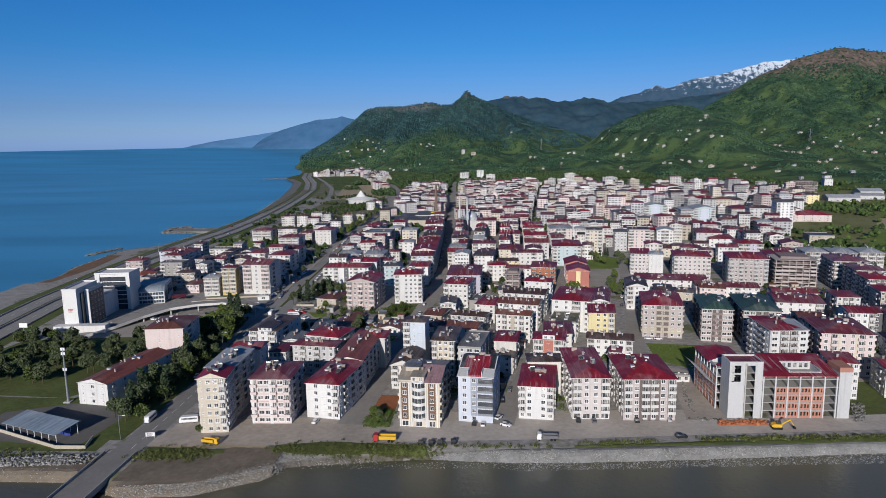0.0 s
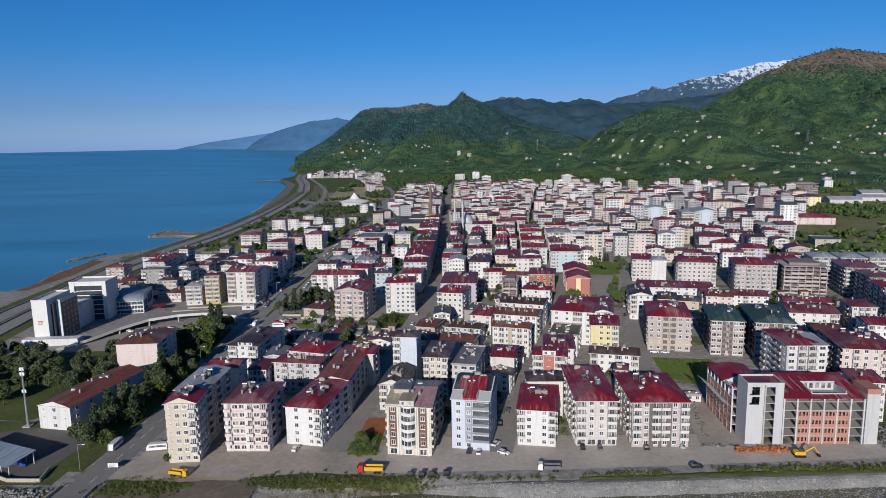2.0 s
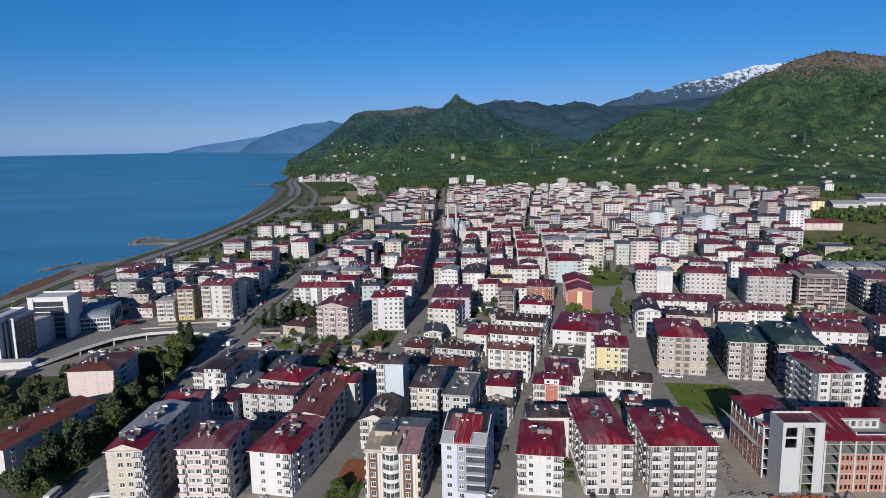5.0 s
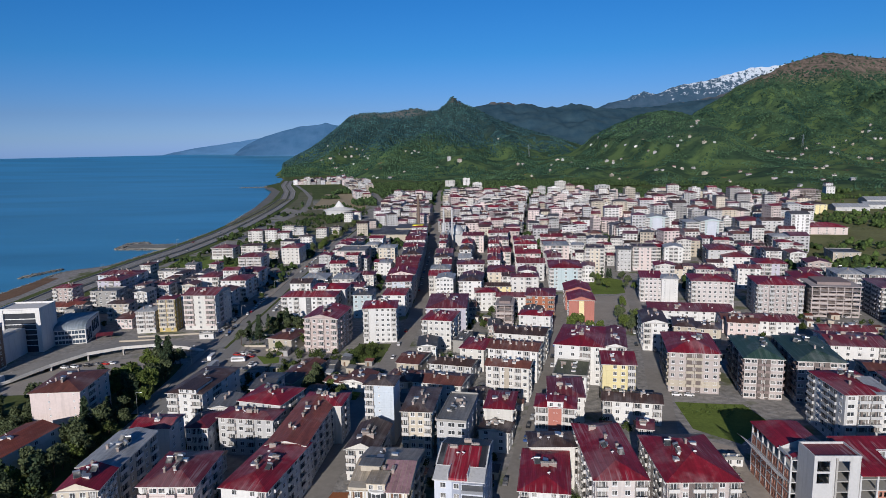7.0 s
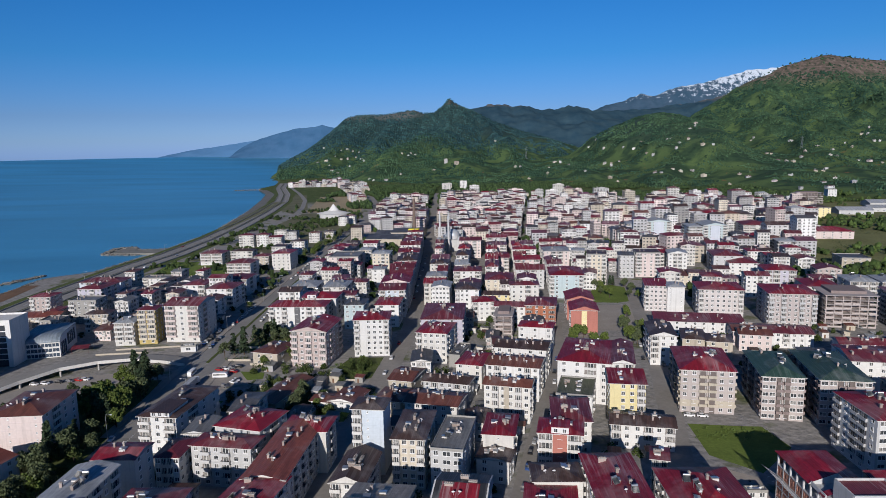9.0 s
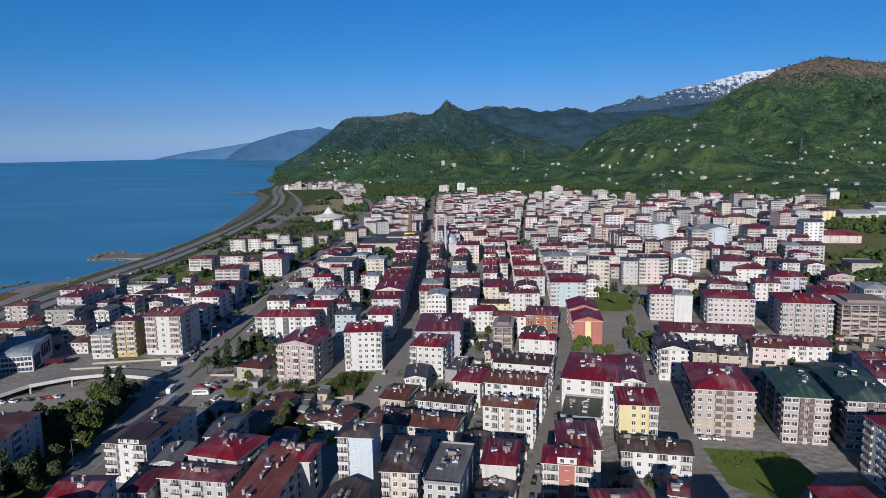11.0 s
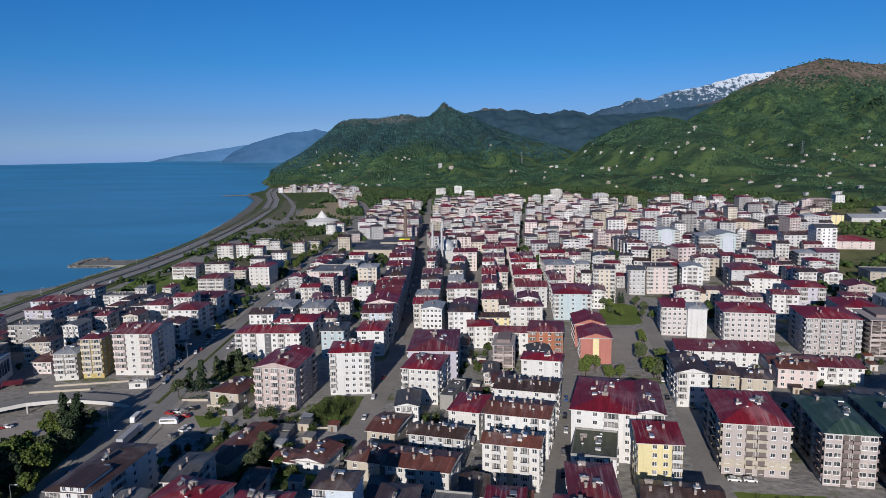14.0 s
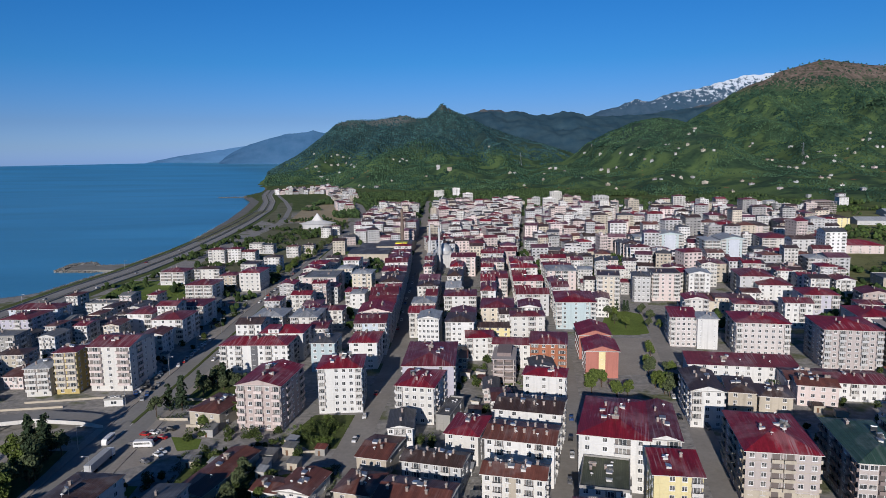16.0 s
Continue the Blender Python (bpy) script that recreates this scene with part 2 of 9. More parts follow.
# ---- terrain ----
def lattice(ix, iy):
    h = (ix * 374761393 + iy * 668265263) & 0x7FFFFFFF
    h = ((h ^ (h >> 13)) * 1274126177) & 0x7FFFFFFF
    return ((h ^ (h >> 16)) & 0xFFFF) / 65535.0


def fbm(x, y, scale, octaves=4, gain=0.5):
    total, amp, norm = 0.0, 1.0, 0.0
    for k in range(octaves):
        u, v = np.asarray(x, float) / scale + 37.1 * k, np.asarray(y, float) / scale + 91.7 * k
        iu, iv = np.floor(u).astype(np.int64), np.floor(v).astype(np.int64)
        fu, fv = u - iu, v - iv
        fu, fv = fu * fu * (3 - 2 * fu), fv * fv * (3 - 2 * fv)
        a = lattice(iu, iv) * (1 - fu) + lattice(iu + 1, iv) * fu
        b = lattice(iu, iv + 1) * (1 - fu) + lattice(iu + 1, iv + 1) * fu
        total = total + amp * (a * (1 - fv) + b * fv)
        norm += amp
        amp, scale = amp * gain, scale / 2
    return total / norm


def knots(v, pairs):
    return np.interp(v, [a for a, _ in pairs], [b for _, b in pairs])


def smooth01(t):
    t = np.clip(t, 0, 1)
    return t * t * (3 - 2 * t)


COAST = [(-400, -330), (200, -345), (488, -374), (525, -368), (563, -378), (620, -382), (662, -388), (680, -372), (700, -358), (770, -356), (816, -350), (950, -351), (1007, -357), (1250, -393), (1550, -457), (1664, -484), (1847, -550), (1969, -602), (2040, -630), (2240, -640), (2450, -690), (2700, -765), (3900, -1105), (4900, -1180)]
FOOT = [(-800, 2440), (-690, 2450), (-553, 2560), (-253, 2040), (-50, 1790), (53, 1680), (200, 1690), (260, 1570), (432, 1530), (582, 1480), (656, 1390), (690, 1280), (760, 1150), (1000, 1000), (3600, 900)]
CREST_WEST = [(-1110, 0), (-1004, 60), (-865, 156), (-693, 292), (-620, 306), (-488, 303), (-396, 317), (-314, 328), (-265, 308), (-200, 312), (-160, 338), (-128, 375), (-111, 386), (-92, 365), (-37, 338), (27, 312), (124, 258), (253, 208), (446, 150), (639, 90), (767, 45), (3600, 40)]
SPUR = [(-900, 30), (-747, 62), (-546, 74), (-248, 112), (-77, 135), (92, 84), (300, 50), (404, 84), (521, 146), (591, 182), (683, 218), (753, 231), (811, 222), (882, 190), (965, 145), (1100, 120), (3600, 100)]
CREST_EAST = [(400, 0), (640, 60), (803, 150), (939, 195), (1046, 228), (1152, 276), (1230, 323), (1321, 366), (1423, 438), (1473, 468), (1563, 492), (1640, 508), (1692, 515), (1771, 502), (1896, 490), (2600, 430), (3600, 400)]
# ribs running from the crests down to the plain: (x, y, height) along each
RIBS = [[(-118, 3640, 290), (-190, 3200, 225), (-280, 2700, 120), (-350, 2350, 25)], [(-600, 3700, 240), (-610, 3200, 150), (-640, 2700, 50)], [(-390, 3880, 305), (-440, 3300, 165), (-500, 2800, 60)],
        [(27, 3880, 305), (110, 3300, 190), (160, 2700, 105), (130, 2150, 40)], [(350, 3500, 150), (380, 2800, 95), (330, 2100, 40)], [(753, 2900, 225), (650, 2450, 140), (540, 2000, 70), (470, 1720, 15)],
        [(1152, 3400, 270), (1010, 2900, 175), (850, 2300, 90), (760, 1750, 30)], [(1423, 3400, 430), (1300, 2900, 270), (1140, 2350, 140), (1000, 1800, 50)],
        [(1692, 3400, 505), (1600, 2900, 330), (1480, 2400, 190), (1380, 1800, 70)], [(1900, 3400, 480), (1950, 2700, 260), (1850, 2100, 120)]]
SEA_Z = -2.5


def rib(x, y, line, slope=0.62):
    """Height of a sharp-backed spur that falls away evenly on both sides of its line."""
    best = np.zeros_like(x)
    for (ax, ay, az), (bx, by, bz) in zip(line, line[1:]):
        dx, dy = bx - ax, by - ay
        q = np.clip(((x - ax) * dx + (y - ay) * dy) / (dx * dx + dy * dy), 0, 1)
        off = np.hypot(x - ax - q * dx, y - ay - q * dy)
        best = np.maximum(best, az + (bz - az) * q - slope * off * off / (off + 40))
    return best


def land(x, y):
    x, y = np.asarray(x, float), np.asarray(y, float)
    inland = x - knots(y, COAST)
    foot = knots(x, FOOT)
    west = knots(x, CREST_WEST) * np.where(y < 3900, np.clip((y - foot) / (3900 - foot), 0, 1) ** 1.75, 1 - (y - 3900) / 1400)
    east = knots(x, CREST_EAST) * np.where(y < 3400, np.clip((y - foot) / (3400 - foot), 0, 1) ** 1.55, 1 - (y - 3400) / 1600)
    spur = knots(x, SPUR) * np.where(y < 2900, smooth01((y - foot) / (2900 - foot)) ** 1.25, np.exp(-((y - 2900) / 420) ** 2))
    hill = np.maximum(np.maximum(west, east), spur)
    wx, wy = x + 130 * (fbm(x, y, 300, 3) - 0.5), y + 130 * (fbm(x + 700, y, 300, 3) - 0.5)
    for line in RIBS:
        hill = np.maximum(hill, np.minimum(rib(wx, wy, line), 9999) * smooth01((y - foot) / 260))
    up = np.clip(hill / np.maximum(np.maximum(knots(x, CREST_WEST), knots(x, CREST_EAST)), 20), 0, 1)
    cut = np.clip(1 - 4.5 * np.abs(fbm(x, y * 0.55, 560, 4) - 0.5), 0, 1) + 0.6 * np.clip(1 - 5 * np.abs(fbm(x + 900, y * 0.5, 230, 3) - 0.5), 0, 1)
    rough = (fbm(x + 500, y, 120, 4) - 0.5)
    z = hill * (1.0 - 0.42 * np.minimum(cut, 1.1) * (1 - up ** 4)) + rough * np.clip(hill, 0, 60) * 0.45 * (1 - 0.7 * up) - 4.0 * smooth01(hill / 200)
    shore = smooth01((inland + 8) / 16)
    z = (z + 6.0) * shore - 6.0
    bank = smooth01((y - knots(x, RIVERBANK)) / 9.0)
    return np.where(y < 400, (z + 5.5) * bank - 5.5, z)


RIVERBANK = [(-700, 196), (-345, 188), (-140, 190), (-118, 181), (-95, 183), (-76, 193), (-66, 203), (-22, 210), (10, 208.5), (26, 209), (73, 213), (136, 219.5), (400, 241), (3600, 500)]


def spans(*rows):
    out = [np.arange(a, b, s) for a, b, s in rows]
    return np.unique(np.concatenate(out + [np.array([float(rows[-1][1])])]))


def sheet(name, xs, ys, height, mat, label, category, smooth=True):
    gx, gy = np.meshgrid(xs, ys)
    co = np.stack([gx, gy, height(gx, gy)], -1).reshape(-1, 3)
    nx, ny = len(xs), len(ys)
    i = (np.arange(ny - 1)[:, None] * nx + np.arange(nx - 1)).ravel()
    me = bpy.data.meshes.new(name)
    me.from_pydata(co.tolist(), [], np.stack([i, i + 1, i + nx + 1, i + nx], 1).tolist())
    me.materials.append(mat)
    me.polygons.foreach_set("use_smooth", [smooth] * len(me.polygons))
    return tagged(new(name, me), label, category, kind="structure")


def ground_material():
    m = MATS["ground"] = bpy.data.materials.new("ground")
    n, l, p = nodes_of(m)
    geo = n.new("ShaderNodeNewGeometry")
    where = geo.outputs["Position"]
    xyz = n.new("ShaderNodeSeparateXYZ")
    l.new(where, xyz.inputs[0])
    fine, broad, mid = noise_node(n, l, where, 0.35, 4), noise_node(n, l, where, 0.012, 4), noise_node(n, l, where, 0.05, 4)
    town = ramp(n, l, fine, [(0.3, (0.215, 0.206, 0.192)), (0.7, (0.370, 0.350, 0.325))])
    town = mixed(n, l, ramp(n, l, mid, [(0.56, (0, 0, 0)), (0.64, (0.8,) * 3)]), town, (0.11, 0.13, 0.045))
    # hill greens lean blue: distance haze put into the base colour
    forest = ramp(n, l, mid, [(0.3, (0.022, 0.046, 0.028)), (0.7, (0.050, 0.092, 0.046))])
    meadow = ramp(n, l, fine, [(0.3, (0.078, 0.130, 0.048)), (0.7, (0.122, 0.180, 0.066))])
    hill = mixed(n, l, ramp(n, l, broad, [(0.44, (0, 0, 0)), (0.56, (0.85,) * 3)]), forest, meadow)
    # high forest, blued further for haze
    forest_hazed = ramp(n, l, mid, [(0.3, (0.018, 0.040, 0.040)), (0.7, (0.038, 0.070, 0.068))])
    rock = ramp(n, l, mid, [(0.35, (0.045, 0.055, 0.04)), (0.55, (0.14, 0.105, 0.09)), (0.7, (0.19, 0.155, 0.135))])
    cliff = ramp(n, l, fine, [(0.35, (0.06, 0.075, 0.075)), (0.65, (0.16, 0.155, 0.15))])
    clay = ramp(n, l, noise_node(n, l, where, 0.02, 5, 0.65), [(0.655, (0, 0, 0)), (0.675, (0.8,) * 3)])

    def above(z0, z1, soft):
        a = n.new("ShaderNodeMapRange")
        a.inputs["From Min"].default_value, a.inputs["From Max"].default_value = z0, z1
        wob = n.new("ShaderNodeMath")
        wob.operation = "MULTIPLY_ADD"
        l.new(broad, wob.inputs[0])
        wob.inputs[1].default_value = soft
        l.new(xyz.outputs["Z"], wob.inputs[2])
        l.new(wob.outputs[0], a.inputs["Value"])
        return a.outputs["Result"]

    skirt = n.new("ShaderNodeMapRange")
    skirt.inputs["From Min"].default_value, skirt.inputs["From Max"].default_value = 1390, 1500
    l.new(xyz.outputs["Y"], skirt.inputs["Value"])
    flank = n.new("ShaderNodeMapRange")
    flank.inputs["From Min"].default_value, flank.inputs["From Max"].default_value = 430, 560
    l.new(xyz.outputs["X"], flank.inputs["Value"])
    rim = n.new("ShaderNodeMath")
    rim.operation = "MAXIMUM"
    l.new(skirt.outputs["Result"], rim.inputs[0]), l.new(flank.outputs["Result"], rim.inputs[1])
    town = mixed(n, l, rim.outputs[0], town, ramp(n, l, mid, [(0.35, (0.05, 0.08, 0.025)), (0.65, (0.12, 0.145, 0.05))]))
    c = mixed(n, l, above(1.5, 6.0, 0.0), town, hill)
    low = n.new("ShaderNodeMapRange")
    low.inputs["From Min"].default_value, low.inputs["From Max"].default_value = 90, 40
    l.new(xyz.outputs["Z"], low.inputs["Value"])
    soil = n.new("ShaderNodeMath")
    soil.operation = "MULTIPLY"
    l.new(low.outputs["Result"], soil.inputs[0]), l.new(clay, soil.inputs[1])
    rise = n.new("ShaderNodeMath")
    rise.operation = "MULTIPLY"
    l.new(above(2.0, 6.0, 0.0), rise.inputs[0]), l.new(soil.outputs[0], rise.inputs[1])
    c = mixed(n, l, rise.outputs[0], c, (0.26, 0.13, 0.065))
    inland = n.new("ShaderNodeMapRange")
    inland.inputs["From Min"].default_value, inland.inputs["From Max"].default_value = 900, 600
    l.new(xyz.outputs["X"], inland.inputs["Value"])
    haze_tint = n.new("ShaderNodeMath")
    haze_tint.operation = "MULTIPLY"
    l.new(above(150, 240, 120.0), haze_tint.inputs[0]), l.new(inland.outputs["Result"], haze_tint.inputs[1])
    c = mixed(n, l, haze_tint.outputs[0], c, forest_hazed)
    c = mixed(n, l, above(425, 490, 160.0), c, rock)
    west = n.new("ShaderNodeMapRange")
    west.inputs["From Min"].default_value, west.inputs["From Max"].default_value = -230, -330
    l.new(xyz.outputs["X"], west.inputs["Value"])
    crag = n.new("ShaderNodeMath")
    crag.operation = "MULTIPLY"
    l.new(above(318, 345, 110.0), crag.inputs[0]), l.new(west.outputs["Result"], crag.inputs[1])
    c = mixed(n, l, crag.outputs[0], c, cliff)
    shore = n.new("ShaderNodeMapRange")
    shore.inputs["From Min"].default_value, shore.inputs["From Max"].default_value = -0.3, -1.0
    l.new(xyz.outputs["Z"], shore.inputs["Value"])
    c = mixed(n, l, shore.outputs["Result"], c, ramp(n, l, fine, [(0.3, (0.105, 0.09, 0.072)), (0.7, (0.21, 0.185, 0.157))]))
    l.new(c, p.inputs["Base Color"])
    p.inputs["Roughness"].default_value = 0.95
    p.inputs["Specular IOR Level"].default_value = 0.1
    b = n.new("ShaderNodeBump")
    b.inputs["Strength"].default_value, b.inputs["Distance"].default_value = 0.5, 1.0
    l.new(fine, b.inputs["Height"])
    l.new(b.outputs["Normal"], p.inputs["Normal"])
    return m


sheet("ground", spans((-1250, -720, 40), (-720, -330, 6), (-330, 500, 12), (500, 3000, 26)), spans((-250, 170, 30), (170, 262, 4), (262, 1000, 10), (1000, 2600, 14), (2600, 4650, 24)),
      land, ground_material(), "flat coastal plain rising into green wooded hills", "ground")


def open_sea():
    """Water from the shore out to the horizon; far out it climbs gently so that its edge stands at the horizon's height."""
    s = Shape()
    radii = [150, 300, 450, 600, 800, 1000, 1250, 1500, 1800, 2100, 2500, 2900, 3300, 3700, 4100, 4500, 4900]
    angles = [math.radians(a) for a in range(-150, 21, 3)]
    n = len(angles)
    for r in radii:
        z = SEA_Z + 84.0 * max(0.0, (r - 2500) / 2400) ** 1.5
        s.v += [(r * math.sin(a), 80 + r * math.cos(a), z) for a in angles]
    for i in range(len(radii) - 1):
        for j in range(n - 1):
            s.f.append((i * n + j, i * n + j + 1, (i + 1) * n + j + 1, (i + 1) * n + j))
            s.m.append(0)
    return solid("sea", s, SEA, "calm blue sea with faint wind streaks reaching the horizon", "sea", kind="structure", smooth=True)


open_sea()
s = Shape()
s.face([(-345, -250, SEA_Z + 0.3), (1200, -250, SEA_Z + 0.3), (1200, 330, SEA_Z + 0.3), (136, 228, SEA_Z + 0.3), (-345, 200, SEA_Z + 0.3)])
solid("river_water", s, RIVER, "dark slow river water beside a gravel bank", "river", kind="structure")


def far_ridge(name, y, crest, base, depth, mat, label, rough):
    """A distant range as a solid ridge: crest heights by x, with gullied slopes."""
    xs, rows = np.linspace(crest[0][0], crest[-1][0], 260), 24
    gx = np.repeat(xs[None], rows, 0)
    q = np.linspace(0, 1, rows)[:, None]
    top = knots(xs, crest)
    gy = y - depth * (1 - q) + 0 * gx
    gz = base + (top - base)[None] * q ** 0.8 + rough * (fbm(gx, gy * 1.7, 150, 5) - 0.5) * np.clip(4 * q * (1.04 - q), 0, 1) + rough * 0.3 * (fbm(gx, gy, 40, 4) - 0.5) * q
    co = np.stack([gx, gy, gz], -1).reshape(-1, 3)
    nx = len(xs)
    i = (np.arange(rows - 1)[:, None] * nx + np.arange(nx - 1)).ravel()
    me = bpy.data.meshes.new(name)
    me.from_pydata(co.tolist(), [], np.stack([i, i + 1, i + nx + 1, i + nx], 1).tolist())
    me.materials.append(mat)
    me.polygons.foreach_set("use_smooth", [True] * len(me.polygons))
    return tagged(new(name, me), label, "mountain", kind="structure")


def distant(name, low, high, cap=None):
    """Distant slopes with blue haze put into their colour and a faint glow; cap: colour, height where it begins and is
    full, ragged depth and grain of bare summit ground or snow.
    """
    m = bpy.data.materials.new(name)
    n, l, p = nodes_of(m)
    where = n.new("ShaderNodeNewGeometry").outputs["Position"]
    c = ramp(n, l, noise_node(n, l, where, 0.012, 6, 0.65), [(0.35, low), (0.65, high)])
    if cap:
        colour, z0, z1, ragged, grain = cap
        xyz = n.new("ShaderNodeSeparateXYZ")
        l.new(where, xyz.inputs[0])
        wob = n.new("ShaderNodeMath")
        wob.operation = "MULTIPLY_ADD"
        slant = n.new("ShaderNodeVectorMath")
        slant.operation = "MULTIPLY"
        l.new(where, slant.inputs[0])
        slant.inputs[1].default_value = (1.0, 0.5, 0.9)
        l.new(noise_node(n, l, slant.outputs[0], grain, 10, 0.78), wob.inputs[0])
        wob.inputs[1].default_value = ragged
        l.new(xyz.outputs["Z"], wob.inputs[2])
        a = n.new("ShaderNodeMapRange")
        a.inputs["From Min"].default_value, a.inputs["From Max"].default_value = z0 + ragged / 2, z1 + ragged / 2
        l.new(wob.outputs[0], a.inputs["Value"])
        c = mixed(n, l, a.outputs["Result"], c, colour)
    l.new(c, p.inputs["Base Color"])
    # faint emission lifts the slopes the way hazy air would
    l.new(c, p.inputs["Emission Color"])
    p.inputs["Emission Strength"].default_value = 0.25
    p.inputs["Roughness"].default_value = 1.0
    p.inputs["Specular IOR Level"].default_value = 0.0
    return m


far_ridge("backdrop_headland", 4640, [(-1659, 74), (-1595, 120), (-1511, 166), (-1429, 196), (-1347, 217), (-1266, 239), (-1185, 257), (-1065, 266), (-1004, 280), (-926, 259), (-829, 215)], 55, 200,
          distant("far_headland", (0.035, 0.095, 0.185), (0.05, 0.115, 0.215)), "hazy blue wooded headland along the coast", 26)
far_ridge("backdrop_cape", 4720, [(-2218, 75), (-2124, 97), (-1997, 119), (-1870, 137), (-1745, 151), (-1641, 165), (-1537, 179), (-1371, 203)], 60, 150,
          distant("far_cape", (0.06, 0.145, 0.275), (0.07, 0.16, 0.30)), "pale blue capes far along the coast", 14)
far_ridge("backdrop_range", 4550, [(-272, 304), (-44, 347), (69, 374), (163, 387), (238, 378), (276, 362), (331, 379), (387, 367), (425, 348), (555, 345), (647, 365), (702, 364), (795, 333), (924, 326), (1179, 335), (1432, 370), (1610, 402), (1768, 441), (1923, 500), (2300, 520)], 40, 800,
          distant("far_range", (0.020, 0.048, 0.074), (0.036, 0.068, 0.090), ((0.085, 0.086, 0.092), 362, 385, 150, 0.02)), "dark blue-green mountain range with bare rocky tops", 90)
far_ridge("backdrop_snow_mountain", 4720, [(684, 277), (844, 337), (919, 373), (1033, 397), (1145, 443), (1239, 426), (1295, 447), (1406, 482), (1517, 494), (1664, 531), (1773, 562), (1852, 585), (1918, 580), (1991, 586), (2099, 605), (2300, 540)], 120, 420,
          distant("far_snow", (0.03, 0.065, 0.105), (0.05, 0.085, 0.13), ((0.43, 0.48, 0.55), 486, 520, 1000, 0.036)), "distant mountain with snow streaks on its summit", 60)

# ---- roads ----
def ribbon(name, line, width, mat, z, label, category="road"):
    """A road strip of even width along a line of plan points."""
    s = Shape()
    pts = [Vector((a, b, 0)) for a, b in line]
    rim = []
    for i, q in enumerate(pts):
        d = (pts[min(i + 1, len(pts) - 1)] - pts[max(i - 1, 0)]).normalized()
        o = Vector((-d.y, d.x, 0)) * (width / 2)
        rim.append((q + o, q - o))
    for (a, b), (c, d) in zip(rim, rim[1:]):
        s.face([(a.x, a.y, z), (b.x, b.y, z), (d.x, d.y, z), (c.x, c.y, z)])
    return solid(name, s, mat, label, category, kind="structure")


def dashes(name, line, mat, z, width, length, gap, label):
    s = Shape()
    for (ax, ay), (bx, by) in zip(line, line[1:]):
        a, b = Vector((ax, ay, 0)), Vector((bx, by, 0))
        d = (b - a).normalized()
        o = Vector((-d.y, d.x, 0)) * (width / 2)
        k, total = 0.0, (b - a).length
        while k < total:
            p, q = a + d * k, a + d * min(k + length, total)
            s.face([((p + o).x, (p + o).y, z), ((p - o).x, (p - o).y, z), ((q - o).x, (q - o).y, z), ((q + o).x, (q + o).y, z)])
            k += length + gap
    return solid(name, s, mat, label, "road marking", kind="stuff")


PATCHES = []


def patch(name, pts, mat, z, label, category="ground"):
    if 0 < z < 0.09:
        x0, x1, y0, y1 = min(a for a, _ in pts), max(a for a, _ in pts), min(b for _, b in pts), max(b for _, b in pts)
        slot = 1 + max([q[4] for q in PATCHES if q[0] < x1 and q[1] > x0 and q[2] < y1 and q[3] > y0] or [0])
        PATCHES.append((x0, x1, y0, y1, slot))
        z = 0.004 + 0.004 * slot
    s = Shape()
    s.face([(a, b, z) for a, b in pts])
    return solid(name, s, mat, label, category, kind="structure")


# ---- buildings ----
TAKEN = []  # centre and radius of each plot already built on
RECTS = [(-11.8, 242.3, 13.4, 22, -0.14), (88, 246, 48, 38, 0)]  # corner, size and heading of each building
MESHES = {}


def window_mesh(w, h, casing):
    """A casement in one piece: frame with two recessed dark panes and a sill; faces -y, origin at the bottom centre."""
    key = ("window", w, h, casing.name)
    if key not in MESHES:
        s, t, y0, y1 = Shape(), 0.09, -0.09, -0.02
        xs, zs = [-w / 2, -w / 2 + t, -t / 2, t / 2, w / 2 - t, w / 2], [0, t, h - t, h]
        for i in range(5):
            for k in range(3):
                a, b, c, d = xs[i], xs[i + 1], zs[k], zs[k + 1]
                if k == 1 and i in (1, 3):
                    s.face([(a, y1, c), (b, y1, c), (b, y1, d), (a, y1, d)], 1)
                    for p, q in (((a, c), (b, c)), ((b, c), (b, d)), ((b, d), (a, d)), ((a, d), (a, c))):
                        s.face([(p[0], y0, p[1]), (q[0], y0, q[1]), (q[0], y1, q[1]), (p[0], y1, p[1])])
                else:
                    s.face([(a, y0, c), (b, y0, c), (b, y0, d), (a, y0, d)])
        e = w / 2
        s.face([(-e, y0, h), (e, y0, h), (e, 0, h), (-e, 0, h)])
        for x in (-e, e):
            s.face([(x, y0, 0), (x, y0, h), (x, 0, h), (x, 0, 0)])
        g = e + 0.1
        s.face([(-e, y0, 0), (e, y0, 0), (g, -0.2, -0.01), (-g, -0.2, -0.01)])
        s.face([(-g, -0.2, -0.01), (g, -0.2, -0.01), (g, -0.2, -0.12), (-g, -0.2, -0.12)])
        s.face([(-g, -0.2, -0.12), (g, -0.2, -0.12), (g, 0, -0.12), (-g, 0, -0.12)])
        for x, o in ((-g, -e), (g, e)):
            s.face([(x, -0.2, -0.01), (x, -0.2, -0.12), (x, 0, -0.12), (o, 0, 0), (o, y0, 0)])
        MESHES[key] = s.mesh("window", [casing, GLASS], weld=True)
    return MESHES[key]


